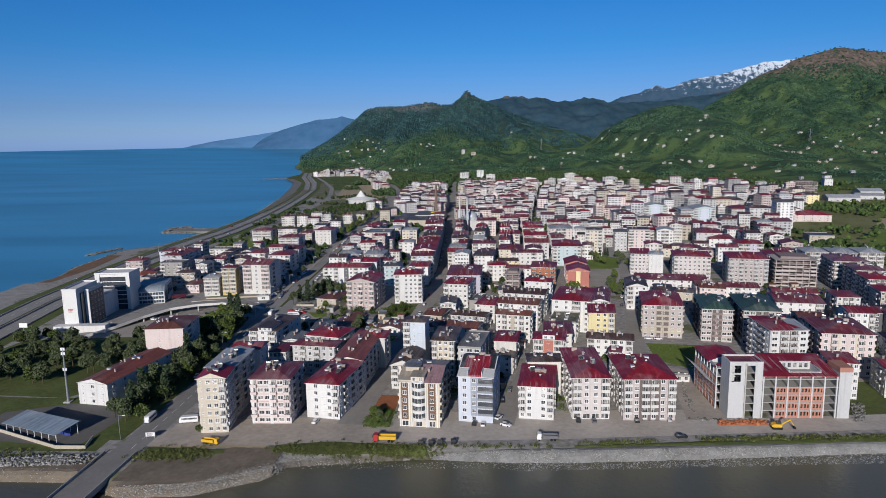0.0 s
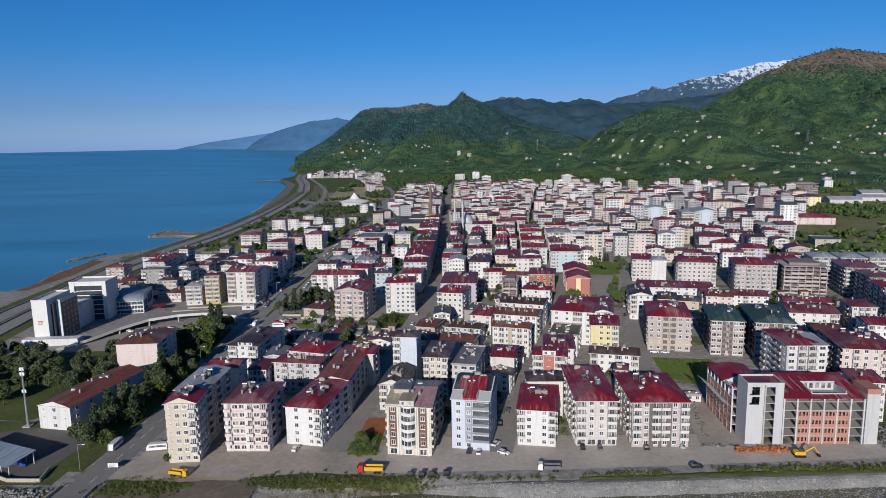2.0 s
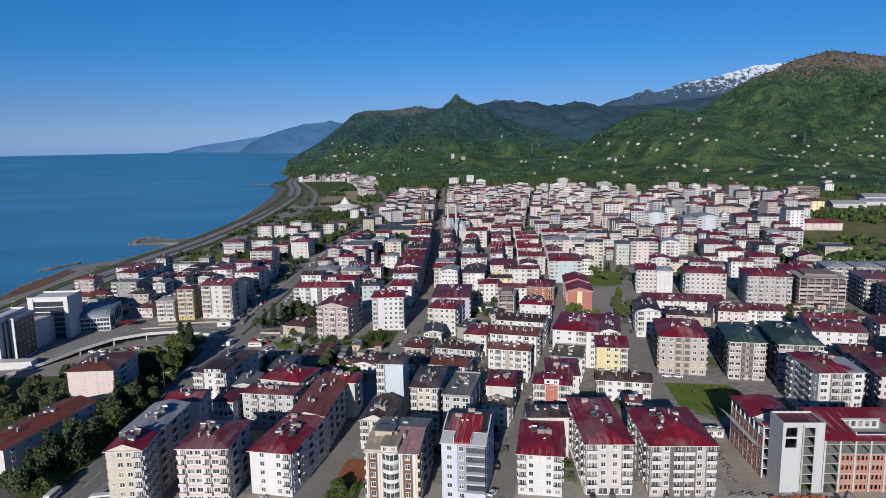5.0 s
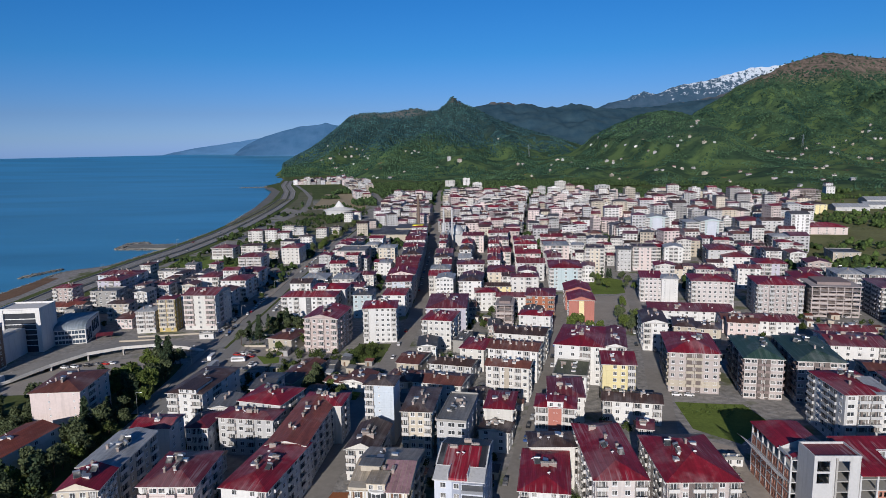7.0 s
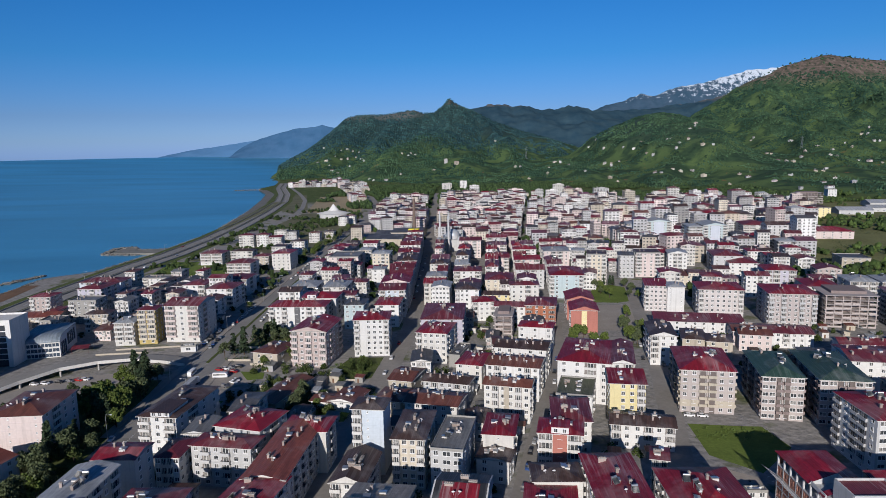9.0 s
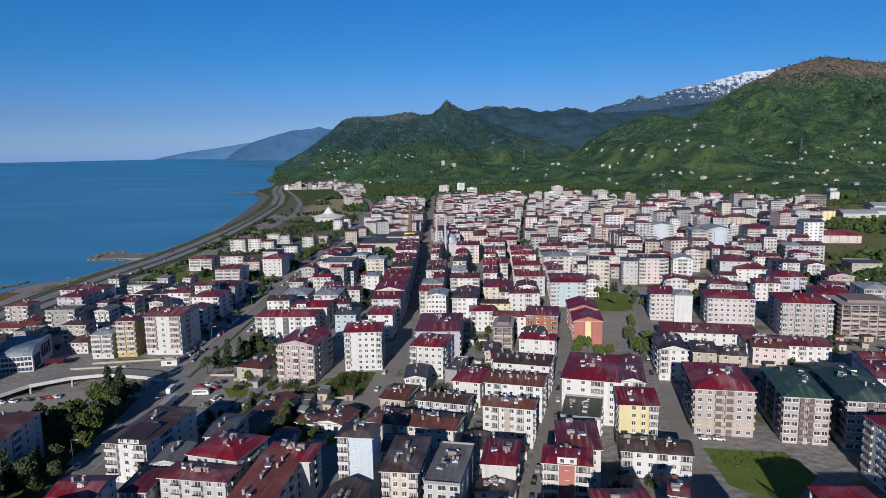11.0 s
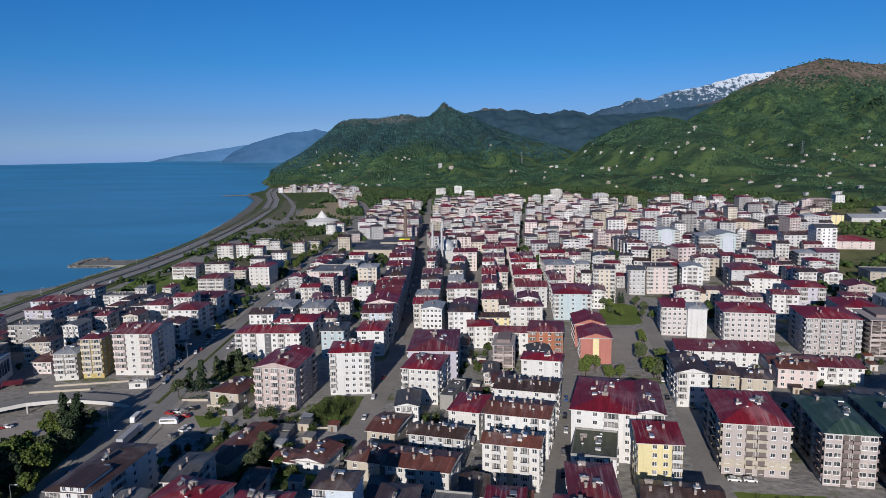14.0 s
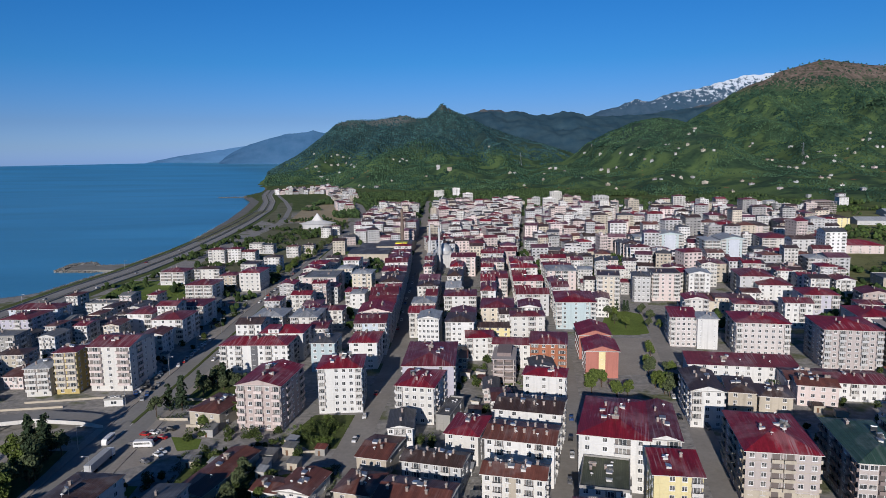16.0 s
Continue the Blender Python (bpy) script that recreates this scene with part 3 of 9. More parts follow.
def balcony_mesh(w, storey, deep, rail, closed):
    """A balcony in one piece: slab, three parapet sides and a glazed back wall coloured darker for shade; origin at the
    slab's top centre, faces -y.
    """
    key = ("balcony", round(w, 2), round(storey, 2), deep, rail.name, closed)
    if key not in MESHES:
        s, hp, t, e = Shape(), 0.95, 0.1, w / 2
        o = [(-e, 0), (-e, -deep), (e, -deep), (e, 0)]
        n = [(-e + t, 0), (-e + t, -deep + t), (e - t, -deep + t), (e - t, 0)]
        for (a, b), (c, d) in zip(zip(o, o[1:]), zip(n, n[1:])):
            s.face([(*a, -0.16), (*b, -0.16), (*b, hp), (*a, hp)])
            s.face([(*d, 0), (*c, 0), (*c, hp), (*d, hp)])
            s.face([(*a, hp), (*b, hp), (*d, hp), (*c, hp)])
        s.face([(*p, -0.16) for p in reversed(o)])
        s.face([(*p, 0) for p in n[:3]] + [(q, 0, 0) for q in (e - t, min(0.62 * w, 2.6) / 2, 0.05, -0.05, -min(0.62 * w, 2.6) / 2)])
        top = storey - 0.5
        g = min(0.62 * w, 2.6) / 2
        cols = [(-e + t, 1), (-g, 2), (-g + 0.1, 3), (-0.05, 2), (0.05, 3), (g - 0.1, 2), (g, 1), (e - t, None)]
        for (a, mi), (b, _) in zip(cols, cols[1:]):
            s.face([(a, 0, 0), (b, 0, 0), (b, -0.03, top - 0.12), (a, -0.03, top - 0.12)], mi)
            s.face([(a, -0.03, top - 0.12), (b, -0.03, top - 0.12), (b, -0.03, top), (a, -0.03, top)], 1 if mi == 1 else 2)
        if closed:
            s.face([(*n[1], hp), (*n[2], hp), (n[2][0], n[2][1], storey - 0.3), (n[1][0], n[1][1], storey - 0.3)], 3)
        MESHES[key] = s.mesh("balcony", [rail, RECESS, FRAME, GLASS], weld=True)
    return MESHES[key]


def chimney_mesh():
    if "chimney" not in MESHES:
        s = Shape()
        s.box(-0.38, 0.38, -0.3, 0.3, -0.6, 1.15, 0)
        s.box(-0.5, 0.5, -0.42, 0.42, 1.15, 1.27, 1)
        s.box(-0.3, -0.1, -0.15, 0.15, 1.27, 1.5, 0)
        s.box(0.1, 0.3, -0.15, 0.15, 1.27, 1.5, 0)
        MESHES["chimney"] = s.mesh("chimney", [CHIMNEY, CONCRETE])
    return MESHES["chimney"]


def stack_mesh():
    """A long plastered chimney block with a slab cap and flue pots."""
    if "stack" not in MESHES:
        s = Shape()
        s.box(-1.1, 1.1, -0.4, 0.4, -0.8, 1.0, 0)
        s.box(-1.25, 1.25, -0.55, 0.55, 1.0, 1.14, 1)
        for i in range(4):
            s.box(-0.95 + 0.52 * i, -0.65 + 0.52 * i, -0.15, 0.15, 1.14, 1.4, 0)
        MESHES["stack"] = s.mesh("chimney_stack", [CHIMNEY, CONCRETE])
    return MESHES["stack"]


def hatch_mesh():
    """A low roof hatch: curb, sloped lid and a side vent."""
    if "hatch" not in MESHES:
        s = Shape()
        s.box(-0.9, 0.9, -0.7, 0.7, -0.5, 0.45, 0)
        s.v += [(-1.0, -0.8, 0.45), (1.0, -0.8, 0.45), (1.0, 0.8, 0.7), (-1.0, 0.8, 0.7), (-1.0, -0.8, 0.53), (1.0, -0.8, 0.53), (1.0, 0.8, 0.78), (-1.0, 0.8, 0.78)]
        s.f += [(8, 11, 10, 9), (12, 13, 14, 15), (8, 9, 13, 12), (9, 10, 14, 13), (10, 11, 15, 14), (11, 8, 12, 15)]
        s.m += [1] * 6
        MESHES["hatch"] = s.mesh("roof_hatch", [BALC, METAL])
    return MESHES["hatch"]


def tank_mesh():
    """A solar water heater: slanted collector and a horizontal drum on legs."""
    if "tank" not in MESHES:
        s = Shape()
        k = len(s.v)
        s.face([(-0.9, -1.1, 0.25), (0.9, -1.1, 0.25), (0.9, 0.3, 1.25), (-0.9, 0.3, 1.25)], 1)
        s.face([(-0.9, -1.05, 0.17), (-0.9, 0.35, 1.17), (0.9, 0.35, 1.17), (0.9, -1.05, 0.17)], 0)
        n = 10
        k = len(s.v)
        for x in (-0.85, 0.85):
            s.v += [(x, 0.5 + 0.32 * math.cos(6.28319 * i / n), 1.5 + 0.32 * math.sin(6.28319 * i / n)) for i in range(n)]
        s.f += [(k + i, k + (i + 1) % n, k + n + (i + 1) % n, k + n + i) for i in range(n)] + [tuple(k + i for i in range(n)), tuple(k + n + i for i in range(n))]
        s.m += [0] * (n + 2)
        for x in (-0.8, 0.8):
            s.box(x - 0.04, x + 0.04, 0.45, 0.53, -0.6, 1.3, 0)
        MESHES["tank"] = s.mesh("water_heater", [METAL, GLASS])
    return MESHES["tank"]


def dish_mesh():
    if "dish" not in MESHES:
        s = Shape()
        s.dome(0, 0, 0, 0.5, -0.18, 12, 3)
        s.tube(0, 0, -0.9, 0.0, 0.04, 0.04, 6)
        me = s.mesh("satellite_dish", [FRAME])
        MESHES["dish"] = me
    return MESHES["dish"]


def roof_shape(kind, w, d, over, rise, thick=0.22):
    """Roof over a w by d plan with its eaves at z 0: hip, gable_x (ridge along x), gable_y, flat (parapet) or shed."""
    s = Shape()
    x0, x1, y0, y1 = -over, w + over, -over, d + over
    if kind == "flat":
        s.box(-0.15, w + 0.15, -0.15, d + 0.15, -0.2, 0.05, 1)
        s.box(0.2, w - 0.2, 0.2, d - 0.2, 0.05, 0.12, 0)
        for a in ((-0.15, w + 0.15, -0.15, 0.1), (-0.15, w + 0.15, d - 0.1, d + 0.15), (-0.15, 0.1, 0.1, d - 0.1), (w - 0.1, w + 0.15, 0.1, d - 0.1)):
            s.box(*a, 0.05, 0.7, 1)
        return s
    s.box(x0, x1, y0, y1, -thick, 0, 1)
    e = 0.0
    if kind == "hip":
        r = min(w, d) / 2 + over
        if w >= d:
            a, b = (x0 + r, (y0 + y1) / 2, rise), (x1 - r, (y0 + y1) / 2, rise)
        else:
            a, b = ((x0 + x1) / 2, y0 + r, rise), ((x0 + x1) / 2, y1 - r, rise)
        c = [(x0, y0, e), (x1, y0, e), (x1, y1, e), (x0, y1, e)]
        if w >= d:
            s.face([c[0], c[1], b, a]), s.face([c[2], c[3], a, b]), s.face([c[1], c[2], b]), s.face([c[3], c[0], a])
        else:
            s.face([c[1], c[2], b, a]), s.face([c[3], c[0], a, b]), s.face([c[0], c[1], a]), s.face([c[2], c[3], b])
    elif kind == "gable_x":
        ym = (y0 + y1) / 2
        a, b = (x0, ym, rise), (x1, ym, rise)
        s.face([(x0, y0, e), (x1, y0, e), b, a]), s.face([(x1, y1, e), (x0, y1, e), a, b])
        s.face([(x1 - over, y0, e), (x1 - over, y1, e), (x1 - over, ym, rise - 0.1)], 2), s.face([(x0 + over, y1, e), (x0 + over, y0, e), (x0 + over, ym, rise - 0.1)], 2)
    elif kind == "gable_y":
        xm = (x0 + x1) / 2
        a, b = (xm, y0, rise), (xm, y1, rise)
        s.face([(x1, y0, e), (x1, y1, e), b, a]), s.face([(x0, y1, e), (x0, y0, e), a, b])
        s.face([(x0, y0 + over, e), (x1, y0 + over, e), (xm, y0 + over, rise - 0.1)], 2), s.face([(x1, y1 - over, e), (x0, y1 - over, e), (xm, y1 - over, rise - 0.1)], 2)
    elif kind == "shed":
        s.face([(x0, y0, e), (x1, y0, e), (x1, y1, rise), (x0, y1, rise)])
        s.face([(x1, y0, e), (x1, y1, e), (x1, y1, rise)], 2), s.face([(x0, y1, e), (x0, y0, e), (x0, y1, rise)], 2), s.face([(x1, y1, e), (x0, y1, e), (x0, y1, rise)], 2)
    return s


def roof_height(kind, w, d, over, rise, x, y):
    if kind == "hip":
        r = min(w, d) / 2 + over
        return rise * min(1, min(x + over, w + over - x, y + over, d + over - y) / r)
    if kind == "gable_x":
        return rise * (1 - abs(y - d / 2) / (d / 2 + over))
    if kind == "gable_y":
        return rise * (1 - abs(x - w / 2) / (w / 2 + over))
    if kind == "shed":
        return rise * (y + over) / (d + 2 * over)
    return 0.1


SIDES = {"front": lambda w, d: (0, 0, 0, w), "right": lambda w, d: (w, 0, 90, d), "back": lambda w, d: (w, d, 180, w), "left": lambda w, d: (0, d, 270, d)}


def facade(root, side, w, d, h, floors, cols, rail, near, casing, ground_shop, wide=1.5, closed=False, joined=None):
    """Windows and balconies on one side. cols: a letter per bay: w window, W wide window, b balcony, - blank, v tall stair glazing, p painted pier."""
    ox, oy, turn, length = SIDES[side](w, d)
    base = pose(ox, oy, 0, 0, 0, turn)
    storey, bay = h / floors, length / len(cols)

    def put(kind, me, m):
        if near:
            part(kind, me, None, root, at=base @ m)
        else:
            for_join = base @ m
            k = len(joined.v)
            joined.v += [tuple(for_join @ v.co) for v in me.vertices]
            for q in me.polygons:
                joined.f.append(tuple(k + i for i in q.vertices))
                joined.m.append({"window_frame": 0, "window_glass": 1, "balcony_shade": 2}.get(me.materials[q.material_index].name, 3))

    for fl in range(floors):
        z = fl * storey
        for i, c in enumerate(cols):
            x = (i + 0.5) * bay
            if fl == 0 and ground_shop:
                if c != "-":
                    put("shop_window", window_mesh(round(min(bay * 0.8, 3.0), 1), 2.1, casing), pose(x, 0, 0.25))
                continue
            if c == "w":
                put("window", window_mesh(wide, 1.5, casing), pose(x, 0, z + 0.95))
            elif c == "W":
                put("window", window_mesh(round(min(bay * 0.82, 2.4), 1), 1.5, casing), pose(x, 0, z + 0.85))
            elif c == "s":
                put("window", window_mesh(0.6, 0.7, casing), pose(x, 0, z + 1.4))
            elif c in "bB" and fl > 0:
                put("balcony", balcony_mesh(round(bay * 0.92, 1), storey, 1.2 if side in ("front", "back") else 0.65, rail, closed or c == "B"), pose(x, 0, z + 0.1))
            elif c in "bB":
                put("window", window_mesh(wide, 1.5, casing), pose(x, 0, z + 0.95))


def apartment(x, y, w, d, turn, h, floors, wall, roof, kind="hip", front="wbwwbw", side="wbwwbw", rail="white", rise=None, near=True, shop=False, over=0.7,
              chimneys=4, tanks=0, name="apartment_building", label="", piers=None, stripe=None, attic=None, closed=False, casing=None, group="town buildings", z=0.0, trim=None):
    """A block of flats; x, y is its front left corner on the ground, turn its heading."""
    floors = max(1, floors)
    seed = random.Random(int(abs(x) * 31 + abs(y) * 17))
    m = pose(x, y, z, 0, 0, turn)
    label = label or f"{floors}-storey {wall} apartment block with {roof} {kind.split('_')[0]} roof".replace("offwhite", "off-white").replace("palepink", "pale pink").replace("paleblue", "pale blue").replace("lightgrey", "light grey").replace("darkgrey", "dark grey")
    root = thing(name, m, label, "building", group)
    c = m @ Vector((w / 2, d / 2, 0))
    TAKEN.append((c.x, c.y, 0.5 * math.hypot(w, d)))
    RECTS.append((x, y, w, d, math.radians(turn)))
    wm = wall_mat(wall)
    s = Shape()
    rings = [(-1.0, 0.0, 0)]
    if near:
        for fl in range(1, floors):
            q = fl * h / floors
            rings += [(q - 0.12, 0.0, 0), (q - 0.11, 0.06, 1), (q + 0.02, 0.06, 1), (q + 0.03, 0.0, 1)]
    rings.append((h - 0.22, 0.0, 0))
    ring = [[(-o, -o, q), (w + o, -o, q), (w + o, d + o, q), (-o, d + o, q)] for q, o, _ in rings]
    for a, b, (_, _, mi) in zip(ring, ring[1:], rings[1:]):
        for i in range(4):
            j = (i + 1) % 4
            s.face([a[i], a[j], b[j], b[i]], mi if trim else 0)
    s.face(ring[-1])
    part("wall", s, [wm, wall_mat(trim)] if trim else [wm], root, weld=True)
    if piers:
        for a, b, colour in piers:
            q = Shape()
            q.box(a * w, b * w, -0.12, 0, 0.0 if not shop else h / floors, h - 0.25)
            part("pier", q, wall_mat(colour), root, f"{colour} painted vertical wall strip")
    if stripe:
        for a, b, colour in stripe:
            q = Shape()
            q.box(-0.09, w + 0.09, -0.09, d + 0.09, a, b)
            part("wall_band", q, wall_mat(colour), root, f"{colour} band round the walls")
    rise = rise if rise is not None else 0.125 * min(w, d)
    part("roof", roof_shape(kind, w, d, over, rise), [roof_mat(roof), wall_mat("offwhite") if kind != "flat" else wall_mat("concrete"), wm], root, f"{roof} roof", at=pose(0, 0, h), weld=True)
    if attic and kind != "flat":
        a0, a1, depth, hh = attic
        q = Shape()
        q.box(a0 * w, a1 * w, -0.3, depth * d, -0.3, hh, 0)
        q.box(a0 * w - 0.3, a1 * w + 0.3, -0.6, depth * d, hh, hh + 0.18, 1)
        dorm = part("dormer", q, [wm, roof_mat(roof)], root, at=pose(0, 0, h))
        n = max(1, int((a1 - a0) * w / 2.4))
        for i in range(n):
            part("window", window_mesh(1.25, 1.35, casing or FRAME), None, dorm, at=pose((a0 + (a1 - a0) * (i + 0.5) / n) * w, -0.3, 0.35))
    rm = {"white": BALC, "dark": BALC_DARK}.get(rail) or wall_mat(rail)
    fr = casing or FRAME
    showy = ("front", "right") if c.x < 0 else ("front", "left")
    rest = Shape()
    if front:
        facade(root, "front", w, d, h, floors, front, rm, near, fr, shop, closed=closed, joined=rest)
    if side:
        for sd in ("right", "left", "back"):
            cols = side if sd != "back" else front or side
            facade(root, sd, w, d, h, floors, cols, rm, near and sd in showy, fr, shop and sd != "back", closed=closed, joined=rest)
    if rest.f:
        part("glazing", rest, [fr, GLASS, RECESS, rm], root, kind="stuff")
    for i in range(chimneys):
        if kind == "gable_x" and chimneys > 4:
            px, py = (i // 2 + 0.5 + seed.uniform(-0.25, 0.25)) / (0.5 * chimneys + 0.5) * w, (0.3 if i % 2 else 0.62) * d
        elif kind == "flat":
            px, py = seed.uniform(0.15, 0.85) * w, seed.uniform(0.2, 0.9) * d
        elif w >= d:
            px, py = seed.uniform(0.2, 0.8) * w, seed.choice((0.36, 0.5, 0.64)) * d
        else:
            px, py = seed.choice((0.33, 0.5, 0.67)) * w, seed.uniform(0.2, 0.85) * d
        long = near and chimneys <= 6 and seed.random() < 0.4
        part("chimney", stack_mesh() if long else chimney_mesh(), None, root, at=pose(px, py, h + roof_height(kind, w, d, over, rise, px, py), 0, 0, seed.choice((0, 90))))
    if near:
        for i in range(seed.choice((1, 2, 2, 3))):
            px, py = seed.uniform(0.25, 0.75) * w, seed.uniform(0.25, 0.75) * d
            part("roof_hatch", hatch_mesh(), None, root, at=pose(px, py, h + roof_height(kind, w, d, over, rise, px, py), 0, 0, seed.choice((0, 90, 180))))
        for i in range(seed.choice((1, 2, 3))):
            px, py = seed.uniform(0.2, 0.8) * w, seed.uniform(0.2, 0.8) * d
            part("satellite_dish", dish_mesh(), None, root, at=pose(px, py, h + 0.9 + roof_height(kind, w, d, over, rise, px, py), seed.uniform(40, 60), 0, seed.uniform(150, 210)))
    for i in range(tanks):
        px, py = seed.uniform(0.25, 0.75) * w, seed.uniform(0.3, 0.7) * d
        part("water_heater", tank_mesh(), None, root, at=pose(px, py, h + 0.2 + roof_height(kind, w, d, over, rise, px, py), 0, 0, seed.uniform(-40, 40)))
    return root

def skeleton(x, y, w, d, turn, h, floors):
    """An unfinished block: bare slabs on columns round a dark stair core, with some infill."""
    m = pose(x, y, 0, 0, 0, turn)
    root = thing("unfinished_block", m, f"{floors}-storey bare concrete frame of an unfinished block", "building", "unfinished buildings")
    c = m @ Vector((w / 2, d / 2, 0))
    TAKEN.append((c.x, c.y, 0.5 * math.hypot(w, d)))
    RECTS.append((x, y, w, d, math.radians(turn)))
    step, bare = h / floors, wall_mat("rosegrey")
    for k in range(1, floors + 1):
        s = Shape()
        s.box(-0.8, w + 0.8, -0.8, d + 0.4, k * step - 0.3, k * step)
        part("floor_slab", s, bare, root)
    cols, rows = max(2, round(w / 4.8)), max(2, round(d / 6))
    for i in range(cols + 1):
        for j in range(rows + 1):
            s = Shape()
            s.box(i * (w - 0.5) / cols, i * (w - 0.5) / cols + 0.5, j * (d - 0.5) / rows, j * (d - 0.5) / rows + 0.5, -0.5, h)
            part("column", s, bare, root)
    s = Shape()
    s.box(0.15 * w, 0.85 * w, 0.22 * d, d - 0.6, 0, h + 1.6)
    part("core", s, wall_mat("mauve"), root, "dark brick core behind the open floors")
    for k in range(floors - 1):
        for i in range(cols):
            if (i * 3 + k * 5) % 4 != 1:
                s = Shape()
                s.box(i * w / cols + 0.5, (i + 1) * w / cols - 0.1, 0.1, 0.3, k * step, k * step + 1.0)
                part("parapet", s, bare, root)


# ---- blocks of flats along the near streets ----
apartment(-108.9, 228.8, 10.3, 11.1, 6.0, 21.6, 7, wall="cream", roof="crimson", kind="gable_y", front="swwb", side="bwbwbwbw", rise=2.2, chimneys=2, tanks=2)
apartment(-112.0, 243.4, 11.4, 22.9, 0.8, 21.0, 7, wall="cream", roof="zinc", kind="gable_y", front="", side="bwbwb", chimneys=3, tanks=3, rise=1.4)
apartment(-92.2, 238.0, 15.5, 20.4, 1.0, 18.2, 6, wall="palepink", roof="maroon", kind="hip", front="bWWbWb", side="wbwbw", rail="palepink", trim="pink", tanks=2, piers=[(0.0,0.07,"white"),(0.46,0.54,"white")], rise=2.0)
apartment(-72.2, 244.5, 13.8, 30.6, -9.2, 14.5, 5, wall="white", roof="crimson", kind="hip", front="-w-wb", side="wbwbwbw", chimneys=5, tanks=1)
apartment(-67.0, 270.4, 12.5, 38.9, -2.7, 15.0, 5, wall="offwhite", roof="rust", kind="gable_y", front="ww", side="bwbwbwbwbw", chimneys=8, rise=1.6)
FADED_SHEET = surface("bleached_sheet", (0.42, 0.25, 0.27), 0.6, var=0.5, fine=0.9, broad=0.25, rand=0.25)


def bowed_block():
    """Cream block with a stack of bowed white balconies between brown window strips and thin white piers."""
    w, d, h, fl = 15.6, 24.9, 18.0, 6
    root = apartment(-34.1, 237.2, w, d, -5.0, h, fl, wall="cream", roof="tan", kind="gable_x", front="", side="bwbwb", attic=(0.3, 0.62, 0.28, 2.0), rise=2.6, chimneys=3, rail="cream",
                     label="6-storey cream block with bowed white balconies and brown window strips")
    brown = wall_mat("brown")
    storey = h / fl
    for a, b in ((0.05, 0.22), (0.72, 0.90)):
        s = Shape()
        s.box(a * w, b * w, -0.1, 0, 2.9, h - 0.3)
        part("pier", s, brown, root, "brown panelled window strip")
        for k in range(1, fl):
            part("window", window_mesh(1.5, 1.7, FRAME), None, root, at=pose((a + b) / 2 * w, -0.1, k * storey + 0.8))
    for a in (0.0, 0.235, 0.29, 0.645, 0.69, 0.925):
        s = Shape()
        s.box(a * w, a * w + 0.42, -0.3, 0, 0, h - 0.1)
        part("pier", s, wall_mat("white"), root, "thin white vertical pier")
    x0, x1 = 0.325 * w, 0.635 * w
    n = 8
    bow = [(x0 + (x1 - x0) * i / n, -0.25 - 1.35 * math.sin(math.pi * i / n) ** 0.8) for i in range(n + 1)]
    for k in range(1, fl + 1):
        z, b, g = k * storey, Shape(), Shape()
        for (ax, ay), (bx, by) in zip(bow, bow[1:]):
            b.face([(ax, ay, z - 0.3), (bx, by, z - 0.3), (bx, by, z + (0.85 if k < fl else 0.3)), (ax, ay, z + (0.85 if k < fl else 0.3))])
            if k < fl:
                g.face([(ax, ay + 0.12, z + 0.85), (bx, by + 0.12, z + 0.85), (bx, by + 0.12, z + storey - 0.3), (ax, ay + 0.12, z + storey - 0.3)])
        b.face([(x, y, z + (0.85 if k < fl else 0.3)) for x, y in bow]), b.face([(x, y, z - 0.3) for x, y in reversed(bow)])
        bal = part("balcony", b, wall_mat("white"), root, "bowed white balcony front", weld=True)
        if k < fl:
            part("balcony_glazing", g, GLASS, bal, weld=True)
            for i in (2, 4, 6):
                q = Shape()
                q.box(bow[i][0] - 0.05, bow[i][0] + 0.05, bow[i][1] + 0.02, bow[i][1] + 0.12, z + 0.85, z + storey - 0.3)
                part("mullion", q, FRAME, bal)
    for k in range(3):
        part("shop_window", window_mesh(2.4, 2.1, FRAME), None, root, at=pose((0.14, 0.48, 0.81)[k] * w, 0, 0.25))
    s = Shape()
    s.box(-0.3, 0.3 * w, -0.4, 6.5, h + 0.02, h + 0.75)
    part("terrace", s, wall_mat("beige"), root, "half-tiled roof terrace")
    over, y0, ym = 0.7, -0.7, d / 2
    lift = lambda y: h + 0.06 + 2.6 * (y - y0) / (ym - y0)
    for i in range(7):
        a = 0.5 * w + i * (0.5 * w + over) / 7
        b = a + (0.5 * w + over) / 7 - 0.12
        s = Shape()
        s.face([(a, y0 - 0.1, lift(y0)), (b, y0 - 0.1, lift(y0)), (b, ym, lift(ym) + 0.03), (a, ym, lift(ym) + 0.03)])
        s.face([(a, y0 - 0.1, lift(y0) - 0.08), (b, y0 - 0.1, lift(y0) - 0.08), (b, y0 - 0.1, lift(y0)), (a, y0 - 0.1, lift(y0))])
        part("roof_sheet", s, FADED_SHEET, root, "sun-bleached pink corrugated sheet", weld=True)
    s = Shape()
    s.box(0.08 * w, 0.42 * w, 7.2, 11.5, h + 1.6, h + 3.2)
    s.box(0.04 * w, 0.46 * w, 6.9, 11.8, h + 3.2, h + 3.4, 1)
    part("stair_head", s, [wall_mat("beige"), roof_mat("dirty")], root, "beige rendered stair head on the roof")
    return root


